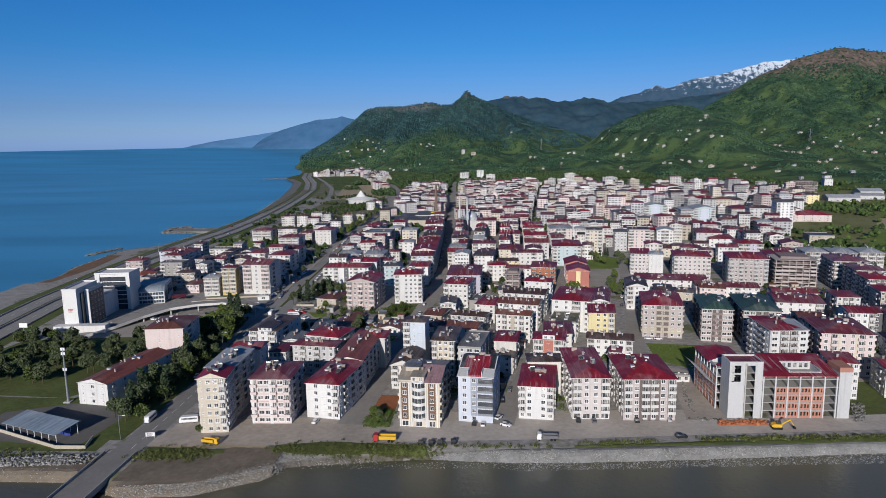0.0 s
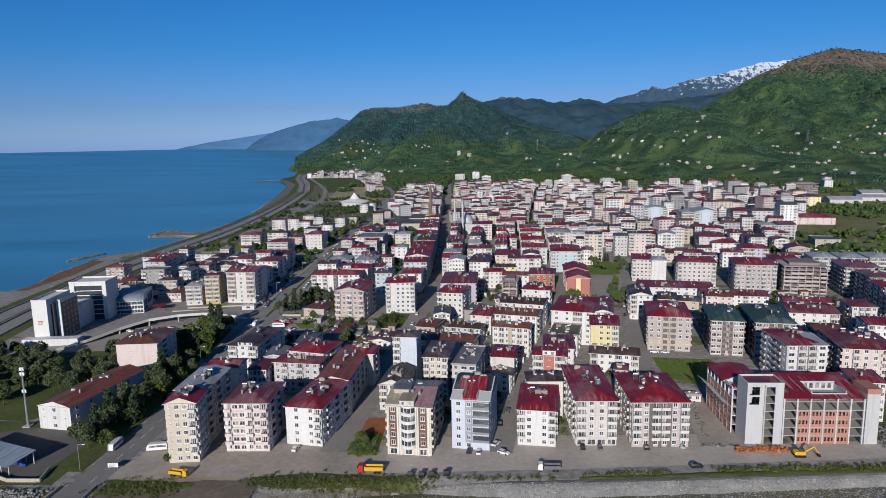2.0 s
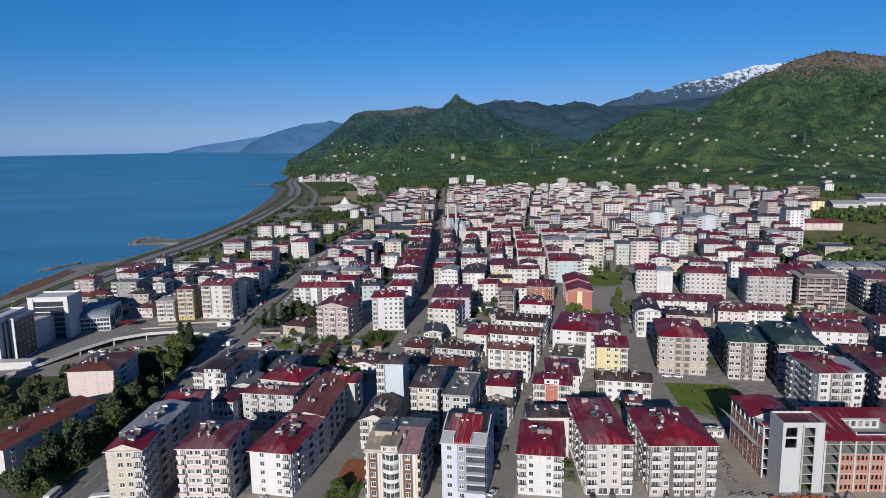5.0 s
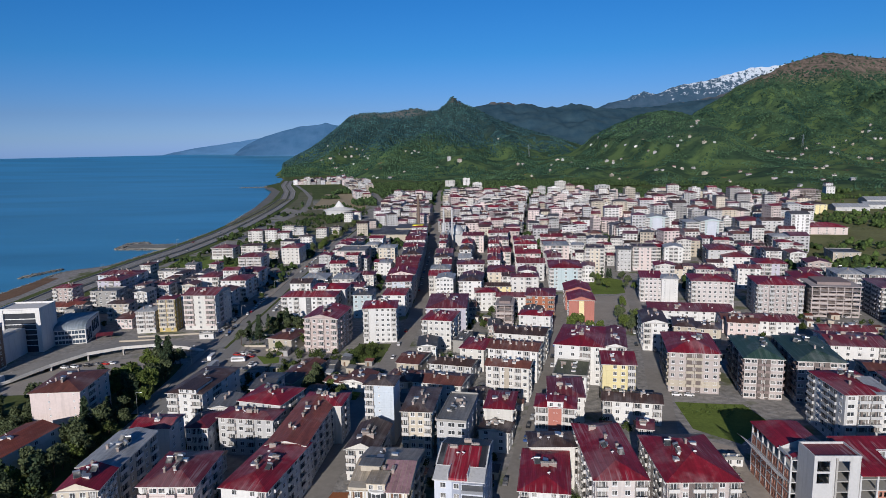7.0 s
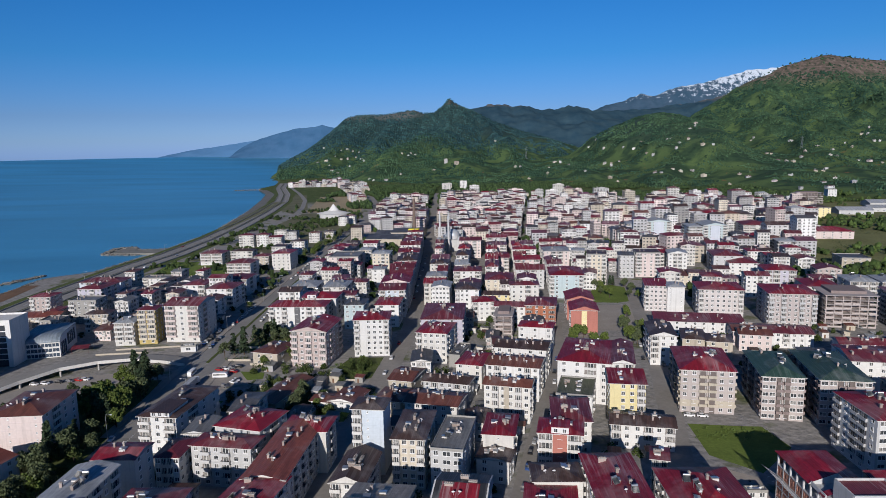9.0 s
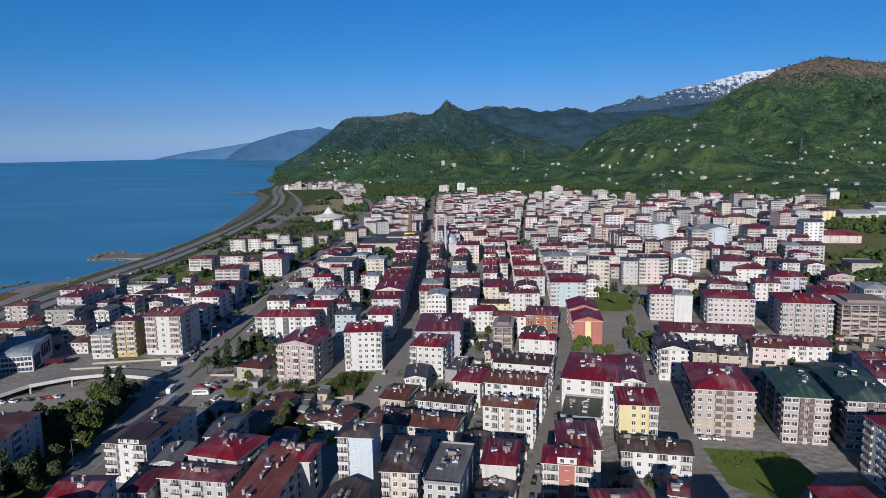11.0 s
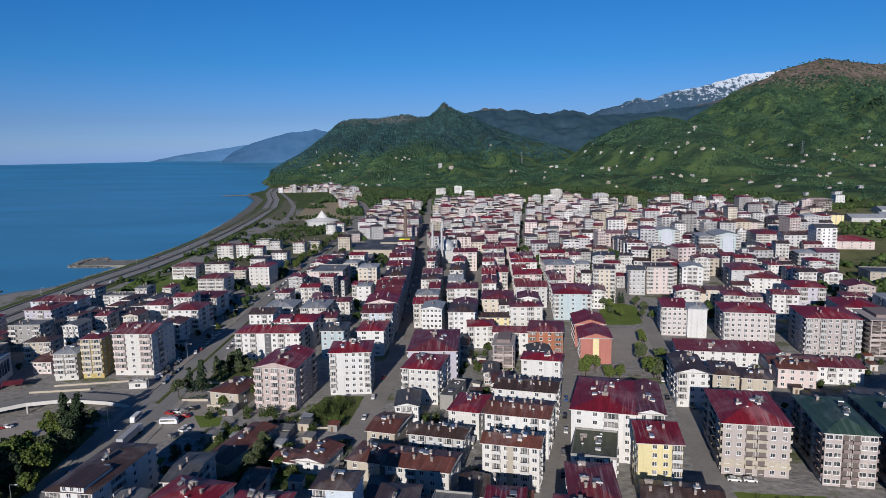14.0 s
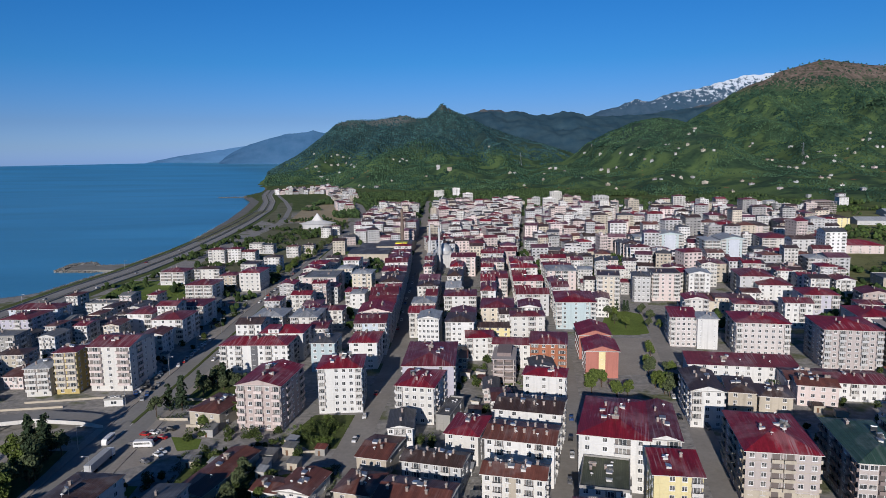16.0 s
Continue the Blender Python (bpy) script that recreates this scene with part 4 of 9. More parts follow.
bowed_block()
def glazed_block():
    """Pale blue-grey block: a window bay, a slate bay and a stack of dark glazed loggias; sheet roof stepped down between two grey terraces."""
    w, d, h, fl = 13.4, 22.0, 18.2, 6
    root = thing("apartment_building", pose(-11.8, 242.3, 0, 0, 0, -8), "6-storey pale blue-grey block with dark loggias and stepped crimson roof", "building", "town buildings")
    TAKEN.append((-6, 254, 13))
    pale, slate, loggia = wall_mat("icegrey"), wall_mat("slateblue"), surface("smoked_glazing", (0.05, 0.055, 0.065), 0.25, var=0.3, fine=0.9)
    rim = surface("anodised_rail", (0.20, 0.21, 0.23), 0.5, var=0.15)
    s = Shape()
    s.box(0, w, 0, d, -1, h)
    part("wall", s, pale, root)
    s = Shape()
    s.box(0.36 * w, 0.55 * w, -0.14, 0, 2.6, h)
    part("pier", s, slate, root, "slate-blue window bay")
    storey = h / fl
    for k in range(fl):
        z = k * storey
        part("window", window_mesh(1.6, 1.5, FRAME), None, root, at=pose(0.18 * w, 0, z + 0.9))
        part("window", window_mesh(1.5, 1.5, FRAME), None, root, at=pose(0.455 * w, -0.14, z + 0.9))
        if k:
            lg = Shape()
            lg.box(0.57 * w, w + 0.1, -1.25, 0, z - 0.1, z + 0.15, 0)
            lg.box(0.57 * w, w + 0.1, -1.25, -1.13, z + 0.15, z + 1.05, 1)
            lg.box(w - 0.02, w + 0.1, -1.13, 0, z + 0.15, z + 1.05, 1)
            lg.box(0.58 * w, w + 0.05, -1.18, -0.02, z + 1.05, z + storey - 0.28, 2)
            lg.box(0.57 * w, w + 0.1, -1.22, 0, z + storey - 0.28, z + storey - 0.1, 0)
            part("loggia", lg, [pale, rim, loggia], root, "dark glazed loggia with a grey rail")
        for i in range(4):
            part("window", window_mesh(1.3, 1.4, FRAME), None, root, at=pose(w, (i + 0.5) * d / 4, z + 0.9, 0, 0, 90))
    s = Shape()
    s.box(-0.5, w + 0.5, -0.5, d + 0.5, h, h + 0.3)
    part("cornice", s, wall_mat("lightgrey"), root, "pale concrete eaves slab")
    for a, b in ((-0.4, 0.3 * w), (0.68 * w, w + 0.4)):
        s = Shape()
        s.face([(a, -0.4, h + 0.3), (b, -0.4, h + 0.3), (b, 5.0, h + 1.9), (a, 5.0, h + 1.9)])
        s.face([(b, -0.4, h + 0.3), (b, 5.0, h + 0.3), (b, 5.0, h + 1.9)]), s.face([(a, 5.0, h + 0.3), (a, -0.4, h + 0.3), (a, 5.0, h + 1.9)])
        part("terrace_roof", s, wall_mat("lightgrey"), root, "grey rendered sloping terrace roof", weld=True)
    s = Shape()
    s.face([(0.3 * w, -0.4, h + 0.9), (0.68 * w, -0.4, h + 0.9), (0.68 * w, 5.0, h + 2.2), (0.3 * w, 5.0, h + 2.2)])
    s.face([(0.3 * w, -0.4, h + 0.3), (0.68 * w, -0.4, h + 0.3), (0.68 * w, -0.4, h + 0.9), (0.3 * w, -0.4, h + 0.9)])
    part("front_roof", s, roof_mat("crimson"), root, "crimson sheet roof", weld=True)
    for a in (0.3 * w - 0.15, 0.68 * w):
        s = Shape()
        s.box(a, a + 0.15, -0.45, 5.0, h + 0.3, h + 2.5)
        part("roof_rib", s, wall_mat("white"), root)
    part("roof", roof_shape("gable_x", w - 0.2, d - 5.2, 0.5, 2.2), [roof_mat("charcoal"), wall_mat("lightgrey"), pale], root, "dark slate-coloured rear roof", at=pose(0.1, 5.3, h + 2.0), weld=True)
    s = Shape()
    s.face([(0.12 * w, 4.75, h + 2.06), (0.86 * w, 4.75, h + 2.06), (0.86 * w, 13.2, h + 4.16), (0.12 * w, 13.2, h + 4.16)]), s.face([(0.12 * w, 4.75, h + 2.02), (0.12 * w, 13.2, h + 4.1), (0.86 * w, 13.2, h + 4.1), (0.86 * w, 4.75, h + 2.02)])
    part("roof_panel", s, roof_mat("crimson"), root, "crimson sheet roof", weld=True)
    for a in (-0.5, w + 0.1):
        s = Shape()
        s.face([(a, 4.7, h + 2.1), (a + 0.4, 4.7, h + 2.1), (a + 0.4, 13.5, h + 4.35), (a, 13.5, h + 4.35)])
        s.face([(a, 22.3, h + 2.1), (a, 13.5, h + 4.35), (a + 0.4, 13.5, h + 4.35), (a + 0.4, 22.3, h + 2.1)])
        part("verge_trim", s, wall_mat("white"), root, "white metal verge trim", weld=True)
    s = Shape()
    s.box(0.1, w - 0.1, 5.2, d, h + 0.3, h + 1.9)
    part("attic_wall", s, pale, root)
    for px, py in ((3.5, 12), (9.5, 14), (7, 16.5)):
        part("chimney", stack_mesh(), None, root, at=pose(px, py, h + 3.4))
    part("satellite_dish", dish_mesh(), None, root, at=pose(5.2, 8.6, h + 4.0, 50, 0, 190))
    part("satellite_dish", dish_mesh(), None, root, at=pose(6.8, 8.8, h + 4.1, 50, 0, 170))


glazed_block()
apartment(11.6, 245.4, 13.4, 25.5, -7.0, 13.5, 5, wall="white", roof="crimson", kind="hip", front="bw-wb", side="wbwwbw", chimneys=4, tanks=1)
apartment(16.7, 269.3, 13.7, 10.5, 0.8, 15.0, 5, wall="offwhite", roof="umber", kind="hip", front="", side="wbw", chimneys=2)
apartment(32.3, 245.2, 14.2, 37.1, 1.0, 16.8, 6, wall="warmgrey", rail="white", roof="crimson", kind="hip", front="bwwb", side="wbwwbwbw", chimneys=3, tanks=2, rise=2.2, shop=True)
apartment(51.6, 244.5, 19.7, 29.0, 1.0, 16.7, 6, wall="rosegrey", roof="crimson", kind="hip", front="bwbbwb", side="wbwwbw", chimneys=3, tanks=2, piers=[(0.3,0.38,"taupe"),(0.47,0.53,"taupe"),(0.62,0.7,"taupe")], trim="offwhite", rise=3.6)
apartment(53.0, 283.1, 4.6, 8.1, -15.0, 15.0, 5, wall="offwhite", roof="maroon", kind="gable_x", front="bb", side="w", chimneys=1)
apartment(-121.8, 318.2, 14.7, 31.7, -6.4, 14.0, 5, wall="white", roof="umber", kind="hip", front="bwb", side="wbww", attic=(0.35,0.85,0.4,1.7), chimneys=1, tanks=1)
apartment(-114.5, 277.0, 12.6, 11.3, 0.3, 17.5, 6, wall="offwhite", roof="crimson", kind="gable_x", front="", side="ww", chimneys=2)
apartment(-92.3, 294.5, 20.8, 9.4, -7.5, 14.0, 5, wall="lightgrey", roof="maroon", kind="hip", front="wbwbww", side="wbw", chimneys=6, rail="lightgrey")
apartment(-89.3, 307.6, 17.7, 17.6, -15.0, 15.0, 5, wall="lightgrey", roof="crimson", kind="hip", front="ww", side="wbw", chimneys=4, tanks=1)
apartment(-64.9, 303.5, 15.3, 12.5, -3.9, 15.0, 5, wall="offwhite", roof="crimson", kind="hip", front="ww", side="wbw", chimneys=3, tanks=1)
apartment(-40.6, 302.6, 10.7, 10.0, -6.1, 23.0, 8, wall="paleblue", roof="umber", kind="hip", front="bs-", side="---", rise=1.6, chimneys=1)
apartment(-42.8, 275.8, 10.3, 20.4, -5.9, 11.0, 4, wall="offwhite", roof="umber", kind="gable_y", front="bwb", side="wbw", chimneys=6, rise=2.4)
apartment(-26.2, 292.6, 10.5, 23.7, -5.1, 17.0, 6, wall="cream", roof="umber", kind="hip", front="bwwb", side="wbww", chimneys=5)
apartment(-13.9, 291.3, 10.4, 26.2, -9.5, 14.0, 5, wall="lightgrey", roof="dirty", kind="flat", front="wWW", side="www", chimneys=5, tanks=1)
apartment(2.9, 305.1, 10.3, 17.7, -8.2, 13.0, 4, wall="offwhite", roof="crimson", kind="hip", front="-s-", side="wbw", chimneys=2)
apartment(0.6, 297.7, 10.8, 8.9, -15.0, 8.0, 3, wall="offwhite", roof="umber", kind="gable_y", front="ww", side="ww", chimneys=3)
apartment(-21.6, 367.8, 20.0, 10.3, -15.0, 9.0, 3, wall="lightgrey", roof="umber", kind="gable_x", front="wbwwbw", side="ww", chimneys=8, rise=1.6)
apartment(-27.3, 343.8, 21.4, 14.1, -15.0, 9.0, 3, wall="offwhite", roof="brownred", kind="gable_x", front="wwbwww", side="ww", chimneys=7, rise=1.6)
apartment(-37.7, 375.1, 10.8, 17.7, -15.0, 7.0, 2, wall="beige", roof="brownred", kind="gable_x", front="ww", side="ww", chimneys=3, rise=1.8)
apartment(-41.0, 351.8, 11.7, 14.3, -15.0, 7.0, 2, wall="beige", roof="brownred", kind="hip", front="ww", side="ww", chimneys=5, rise=1.8)
apartment(4.1, 346.7, 18.4, 9.5, -13.1, 15.0, 5, wall="offwhite", roof="brownred", kind="gable_x", front="wbwwbw", side="wbw", chimneys=7, rise=1.8, piers=[(0.43,0.55,"beige")])
apartment(5.6, 371.3, 22.9, 15.6, -14.6, 15.0, 5, wall="white", roof="brownred", kind="gable_x", front="wbw-wbw", side="wbw", chimneys=12, rise=1.8)
apartment(10.1, 396.7, 24.2, 16.1, -15.0, 15.0, 5, wall="white", roof="umber", kind="gable_x", front="ww-ww", side="wbw", chimneys=12, rise=1.8)
apartment(24.4, 440.0, 17.8, 12.1, -13.2, 13.0, 4, wall="white", roof="crimson", kind="hip", front="w-w-w", side="ww", chimneys=3)
apartment(35.8, 367.4, 21.9, 34.5, -15.0, 18.0, 6, wall="white", roof="crimson", kind="hip", front="wwbw", side="wbwwbw", chimneys=6, rise=2.4)
apartment(57.6, 363.2, 9.2, 31.4, -10.9, 18.0, 6, wall="white", roof="maroon", kind="gable_y", front="wb", side="wbwwbw", chimneys=3, rise=1.6)
apartment(32.5, 346.1, 14.1, 20.4, -13.6, 11.0, 4, wall="white", roof="moss", kind="flat", front="wwbw", side="wbw", chimneys=3, tanks=1)
apartment(52.7, 342.1, 13.4, 13.7, -7.4, 17.0, 6, wall="yellow", roof="crimson", kind="shed", front="-wwb", side="www", chimneys=1, rise=1.4)
apartment(27.1, 311.3, 12.9, 21.5, -4.9, 15.0, 5, wall="offwhite", roof="maroon", kind="hip", front="wbw", side="wbww", chimneys=4)
apartment(21.1, 301.8, 14.1, 12.1, -9.8, 15.0, 5, wall="white", roof="crimson", kind="hip", front="bwb", side="wbw", chimneys=2, stripe=None, piers=[(0.33,0.66,"salmon")], attic=(0.3,0.7,0.5,2.2))
apartment(49.2, 322.3, 22.0, 11.4, -10.4, 9.0, 3, wall="white", roof="umber", kind="gable_x", front="bwwbwb", side="ww", chimneys=6, rise=1.6)
apartment(83.6, 354.8, 20.8, 31.5, -9.5, 18.0, 6, wall="rosegrey", roof="crimson", kind="hip", rail="beige", front="wwbbww", side="bwbbwb", chimneys=2, tanks=3, piers=[(0.36,0.46,"taupe"),(0.54,0.64,"taupe")], trim="beige", rise=3.6, stripe=[(2.6,5.4,"beige")])
apartment(112.6, 347.0, 15.2, 33.1, -10.0, 17.8, 6, wall="rosegrey", roof="green", kind="hip", front="WWbbWW", side="bbwbbwbb", rail="mauve", piers=[(0.34,0.44,"taupe"),(0.56,0.66,"taupe")], tanks=2, chimneys=1, rise=2.6)
apartment(131.6, 341.0, 18.0, 37.5, -9.0, 18.4, 6, wall="rosegrey", roof="green", kind="hip", front="WWbbWW", side="bbwbbwbb", rail="mauve", piers=[(0.34,0.44,"taupe"),(0.56,0.66,"taupe")], tanks=2, chimneys=1, rise=2.6)
white_block = apartment(127.8, 299.0, 16.8, 25.0, 0.5, 20.0, 7, wall="white", roof="crimson", kind="hip", front="WbbW", side="bwbbw", rail="lightgrey", tanks=2, piers=[(0.0, 0.05, "lightgrey"), (0.34, 0.38, "taupe"), (0.62, 0.66, "taupe")], chimneys=3, rise=1.5, over=0.5)
s = Shape()
s.face([(10.4, -0.5, 20.25), (17.3, -0.5, 20.25), (17.3, 15, 21.2), (10.4, 15, 22.0)]), s.face([(10.4, -0.5, 20.05), (10.4, 15, 21.8), (17.3, 15, 21.0), (17.3, -0.5, 20.05)])
s.face([(10.4, -0.5, 20.05), (17.3, -0.5, 20.05), (17.3, -0.5, 20.25), (10.4, -0.5, 20.25)])
part("roof_sheet", s, roof_mat("zinc"), white_block, "pale sheet-metal roof over the terrace", weld=True)
apartment(149.2, 296.3, 21.6, 28.0, -8.0, 19.7, 7, wall="palepink", roof="maroon", kind="hip", front="wbwwbw", side="bwbbwb", rail="palepink", tanks=2, chimneys=3, piers=[(0.3,0.36,"cream"),(0.64,0.7,"cream")], rise=2.8)
apartment(162.9, 375.9, 24.6, 24.5, -10.0, 14.0, 5, wall="white", roof="maroon", kind="gable_x", front="wwwwb", side="ww", chimneys=6, rise=1.8)
apartment(171.3, 400.9, 24.5, 11.4, -10.0, 14.0, 5, wall="palepink", roof="maroon", kind="gable_x", front="", side="ww", chimneys=6, rise=1.8)
apartment(57.1, 472.4, 15.3, 20.5, -5.2, 13.4, 5, wall="salmon", roof="crimson", kind="gable_y", front="-s-", side="wwww", chimneys=0, rise=2.6, over=0.9, piers=[(0.4,0.6,"yellow")], near=False)
apartment(59.0, 501.5, 16.1, 23.2, -4.0, 13.0, 4, wall="salmon", roof="crimson", kind="gable_y", front="", side="wwww", chimneys=1, rise=2.8, over=0.9, near=False)
apartment(112.6, 523.2, 14.0, 20.5, -10.0, 16.8, 6, wall="warmgrey", roof="crimson", kind="shed", front="bwwww", side="bwwb", rise=1.0, chimneys=2, near=False)
apartment(125.5, 517.8, 10.5, 16.1, -10.0, 17.0, 6, wall="white", roof="zinc", kind="hip", front="s-s", side="w-w", chimneys=2, rise=1.5, near=False)
apartment(141.3, 506.0, 26.4, 25.9, -10.0, 17.7, 6, wall="warmgrey", roof="crimson", kind="hip", front="bwwwwwwb", side="wbwbw", chimneys=4, rise=2.6, near=False)
apartment(173.9, 482.3, 26.2, 28.6, -10.0, 20.0, 7, wall="rosegrey", rail="lightgrey", roof="crimson", kind="hip", front="bwbwwbwb", side="wbwwb", chimneys=4, rise=2.8, near=False)
apartment(104.3, 468.1, 48.1, 15.9, -10.0, 8.0, 3, wall="white", roof="maroon", kind="shed", front="wwwwwwwwww", side="", rise=1.4, chimneys=5)
apartment(87.3, 413.8, 12.2, 25.3, -8.0, 15.0, 5, wall="white", roof="umber", kind="gable_y", front="bww", side="bwbbwbw", chimneys=5, rise=2.0)
apartment(139.0, 435.7, 15.5, 13.1, -14.0, 9.0, 3, wall="palepink", roof="brownred", kind="gable_x", front="wwww", side="w", chimneys=5, rise=1.6)
apartment(107.4, 428.5, 10.9, 20.1, -14.0, 9.0, 3, wall="beige", roof="umber", kind="hip", front="ww", side="ww", chimneys=4, rise=1.8)
apartment(118.0, 423.7, 12.3, 14.6, -14.0, 9.0, 3, wall="beige", roof="umber", kind="hip", front="ww", side="ww", chimneys=3, rise=1.8)
apartment(-62.3, 429.5, 18.4, 18.7, 3.7, 19.8, 7, wall="white", roof="crimson", kind="hip", front="b-wwwb", side="wbwwbw", chimneys=3, tanks=2, rise=2.4)
apartment(-91.4, 413.7, 18.3, 25.9, -6.0, 18.7, 6, wall="pink", roof="crimson", kind="gable_y", front="bwbwb", side="wbwwb", rail="palepink", chimneys=4, tanks=2, rise=2.4)
apartment(-28.7, 419.9, 15.7, 21.4, -10.8, 15.8, 5, wall="offwhite", roof="crimson", kind="hip", front="bwwww", side="wbwwb", chimneys=4, tanks=1)
apartment(-27.8, 440.7, 22.3, 37.3, -1.5, 17.0, 6, wall="lavender", roof="maroon", kind="hip", front="ww", side="bwbbwb", chimneys=6)
apartment(-7.8, 384.4, 11.9, 18.7, -15.0, 11.0, 4, wall="offwhite", roof="crimson", kind="hip", front="wsw", side="ww", chimneys=2)
apartment(-12.2, 412.0, 5.7, 20.9, -15.0, 6.0, 2, wall="concrete", roof="slate", kind="flat", front="", side="ww", chimneys=0)
apartment(-124.3, 484.3, 34.5, 17.8, -1.0, 14.2, 5, wall="white", roof="crimson", kind="hip", front="bwb-wwbww", side="bwb", chimneys=6, tanks=1, piers=[(0.46,0.56,"darkgrey")], near=False)
apartment(-109.7, 503.8, 23.0, 18.8, -1.0, 15.0, 5, wall="white", roof="crimson", kind="hip", front="wwww", side="wbw", chimneys=2, tanks=1, attic=(0.2,0.45,0.5,2.2), near=False)
apartment(-78.1, 484.7, 12.0, 18.1, -1.0, 15.0, 5, wall="aqua", roof="slate", kind="hip", front="www", side="wbww", chimneys=4, tanks=3, near=False)
apartment(-59.4, 488.0, 14.3, 20.9, -1.0, 14.0, 5, wall="white", roof="crimson", kind="hip", front="WW", side="wbwbww", chimneys=5, near=False)
apartment(-128.3, 549.1, 18.3, 22.4, -1.0, 13.0, 4, wall="offwhite", roof="zinc", kind="hip", front="bwb", side="wbw", chimneys=3, tanks=2, near=False)
apartment(-103.7, 542.7, 16.1, 23.1, -1.0, 14.0, 5, wall="offwhite", roof="zinc", kind="hip", front="bwb", side="wbw", chimneys=3, tanks=2, near=False)
apartment(-123.9, 658.1, 25.6, 31.9, -1.0, 16.0, 5, wall="palepink", roof="dirty", kind="flat", front="wbbw", side="wbw", rail="pink", chimneys=3, near=False)
apartment(-78.1, 602.8, 9.7, 15.2, -1.0, 15.0, 5, wall="white", roof="zinc", kind="hip", front="ww", side="ww", chimneys=2, tanks=1, near=False)
apartment(-177.0, 459.2, 19.9, 23.6, -1.8, 21.5, 7, wall="offwhite", roof="maroon", kind="gable_x", front="bwb", side="wbww", chimneys=5, rail="palepink")
apartment(-190.8, 454.6, 10.0, 11.3, 6.0, 20.1, 7, wall="ochre", roof="maroon", kind="hip", front="bb", side="ww", rail="cream", chimneys=2)
apartment(-203.2, 451.5, 11.0, 15.1, 6.0, 13.5, 5, wall="offwhite", roof="zinc", kind="hip", front="bb", side="ww", chimneys=2)
apartment(-210.0, 559.2, 15.7, 22.6, -1.0, 13.0, 4, wall="white", roof="maroon", kind="hip", front="wwb", side="ww", chimneys=3, near=False)
apartment(-183.6, 536.1, 18.4, 22.5, -1.0, 15.0, 5, wall="white", roof="maroon", kind="hip", front="wwwb", side="wbwb", chimneys=3, near=False)
apartment(-209.5, 645.0, 20.6, 22.4, -1.0, 14.0, 5, wall="white", roof="maroon", kind="hip", front="bbb", side="wbw", chimneys=3, near=False)
apartment(-189.9, 579.7, 19.6, 22.0, -1.0, 13.0, 4, wall="white", roof="maroon", kind="hip", front="bbb", side="wbw", chimneys=3, near=False)
apartment(-262.6, 718.2, 21.4, 19.8, -1.0, 11.4, 4, wall="white", roof="maroon", kind="hip", front="bb", side="wbw", chimneys=2, near=False)
apartment(-279.9, 544.1, 17.2, 24.5, -1.0, 14.0, 5, wall="lavender", roof="maroon", kind="hip", front="wwbw", side="bwbwbw", chimneys=5, tanks=1, near=False)
apartment(-183.4, 688.3, 17.1, 24.4, -1.0, 15.3, 5, wall="offwhite", roof="crimson", kind="hip", front="wwww", side="wwwwww", chimneys=2, near=False)
apartment(9.2, 557.3, 19.4, 27.3, -4.0, 15.0, 5, wall="cream", roof="maroon", kind="hip", front="wwbw", side="wbw", chimneys=3, near=False)
apartment(6.8, 526.3, 17.7, 12.6, -4.0, 11.0, 4, wall="yellow", roof="umber", kind="gable_x", front="bwww", side="ww", chimneys=3, near=False)
apartment(-26.6, 520.5, 11.6, 17.5, -4.0, 18.0, 6, wall="white", roof="zinc", kind="gable_y", front="wwwww", side="ww", chimneys=1, near=False)
apartment(-11.2, 516.3, 15.4, 22.2, -4.0, 17.0, 6, wall="white", roof="umber", kind="hip", front="bww-w", side="wbw", chimneys=2, near=False)
apartment(55.4, 561.6, 23.7, 32.7, -4.0, 17.0, 6, wall="aqua", roof="crimson", kind="hip", front="bw-w-wb", side="wbwwb", chimneys=3, near=False)
apartment(31.8, 553.4, 12.6, 18.7, -4.0, 16.0, 5, wall="white", roof="maroon", kind="gable_y", front="bwb", side="wbw", chimneys=2, near=False)
apartment(31.6, 483.6, 17.9, 23.1, -8.0, 14.0, 5, wall="brick", roof="maroon", kind="hip", front="bwwb", side="wwww", rail="brick", chimneys=2, near=False)
apartment(13.5, 490.1, 18.7, 13.5, -8.0, 12.0, 4, wall="white", roof="maroon", kind="gable_x", front="wwbw", side="ww", chimneys=2, near=False)
apartment(89.5, 609.5, 15.0, 24.0, -10.0, 23.6, 8, wall="cream", roof="umber", kind="flat", front="bwwb", side="wbwb", chimneys=3, shop=True, near=False)
apartment(119.5, 634.1, 12.4, 19.7, -10.0, 18.6, 6, wall="lightgrey", roof="slate", kind="hip", front="wwww", side="www", chimneys=2, piers=[(0.0,0.12,"darkgrey")], near=False)
apartment(134.3, 636.3, 19.4, 23.5, -6.0, 19.8, 7, wall="palepink", roof="umber", kind="flat", front="bwwb", side="wbwb", chimneys=2, near=False)
apartment(153.6, 600.0, 37.2, 27.5, -10.0, 8.0, 3, wall="cream", roof="brownred", kind="hip", front="wwwwwwww", side="www", chimneys=4, rise=2.0, attic=(0.3,0.65,0.5,2.5), near=False)
apartment(209.2, 635.6, 22.3, 30.9, -10.0, 11.0, 4, wall="white", roof="maroon", kind="hip", front="wwww", side="www", chimneys=2, near=False)
apartment(219.2, 592.5, 21.7, 23.5, -10.0, 13.0, 4, wall="lavender", roof="crimson", kind="hip", front="bbwb", side="www", chimneys=2, near=False)
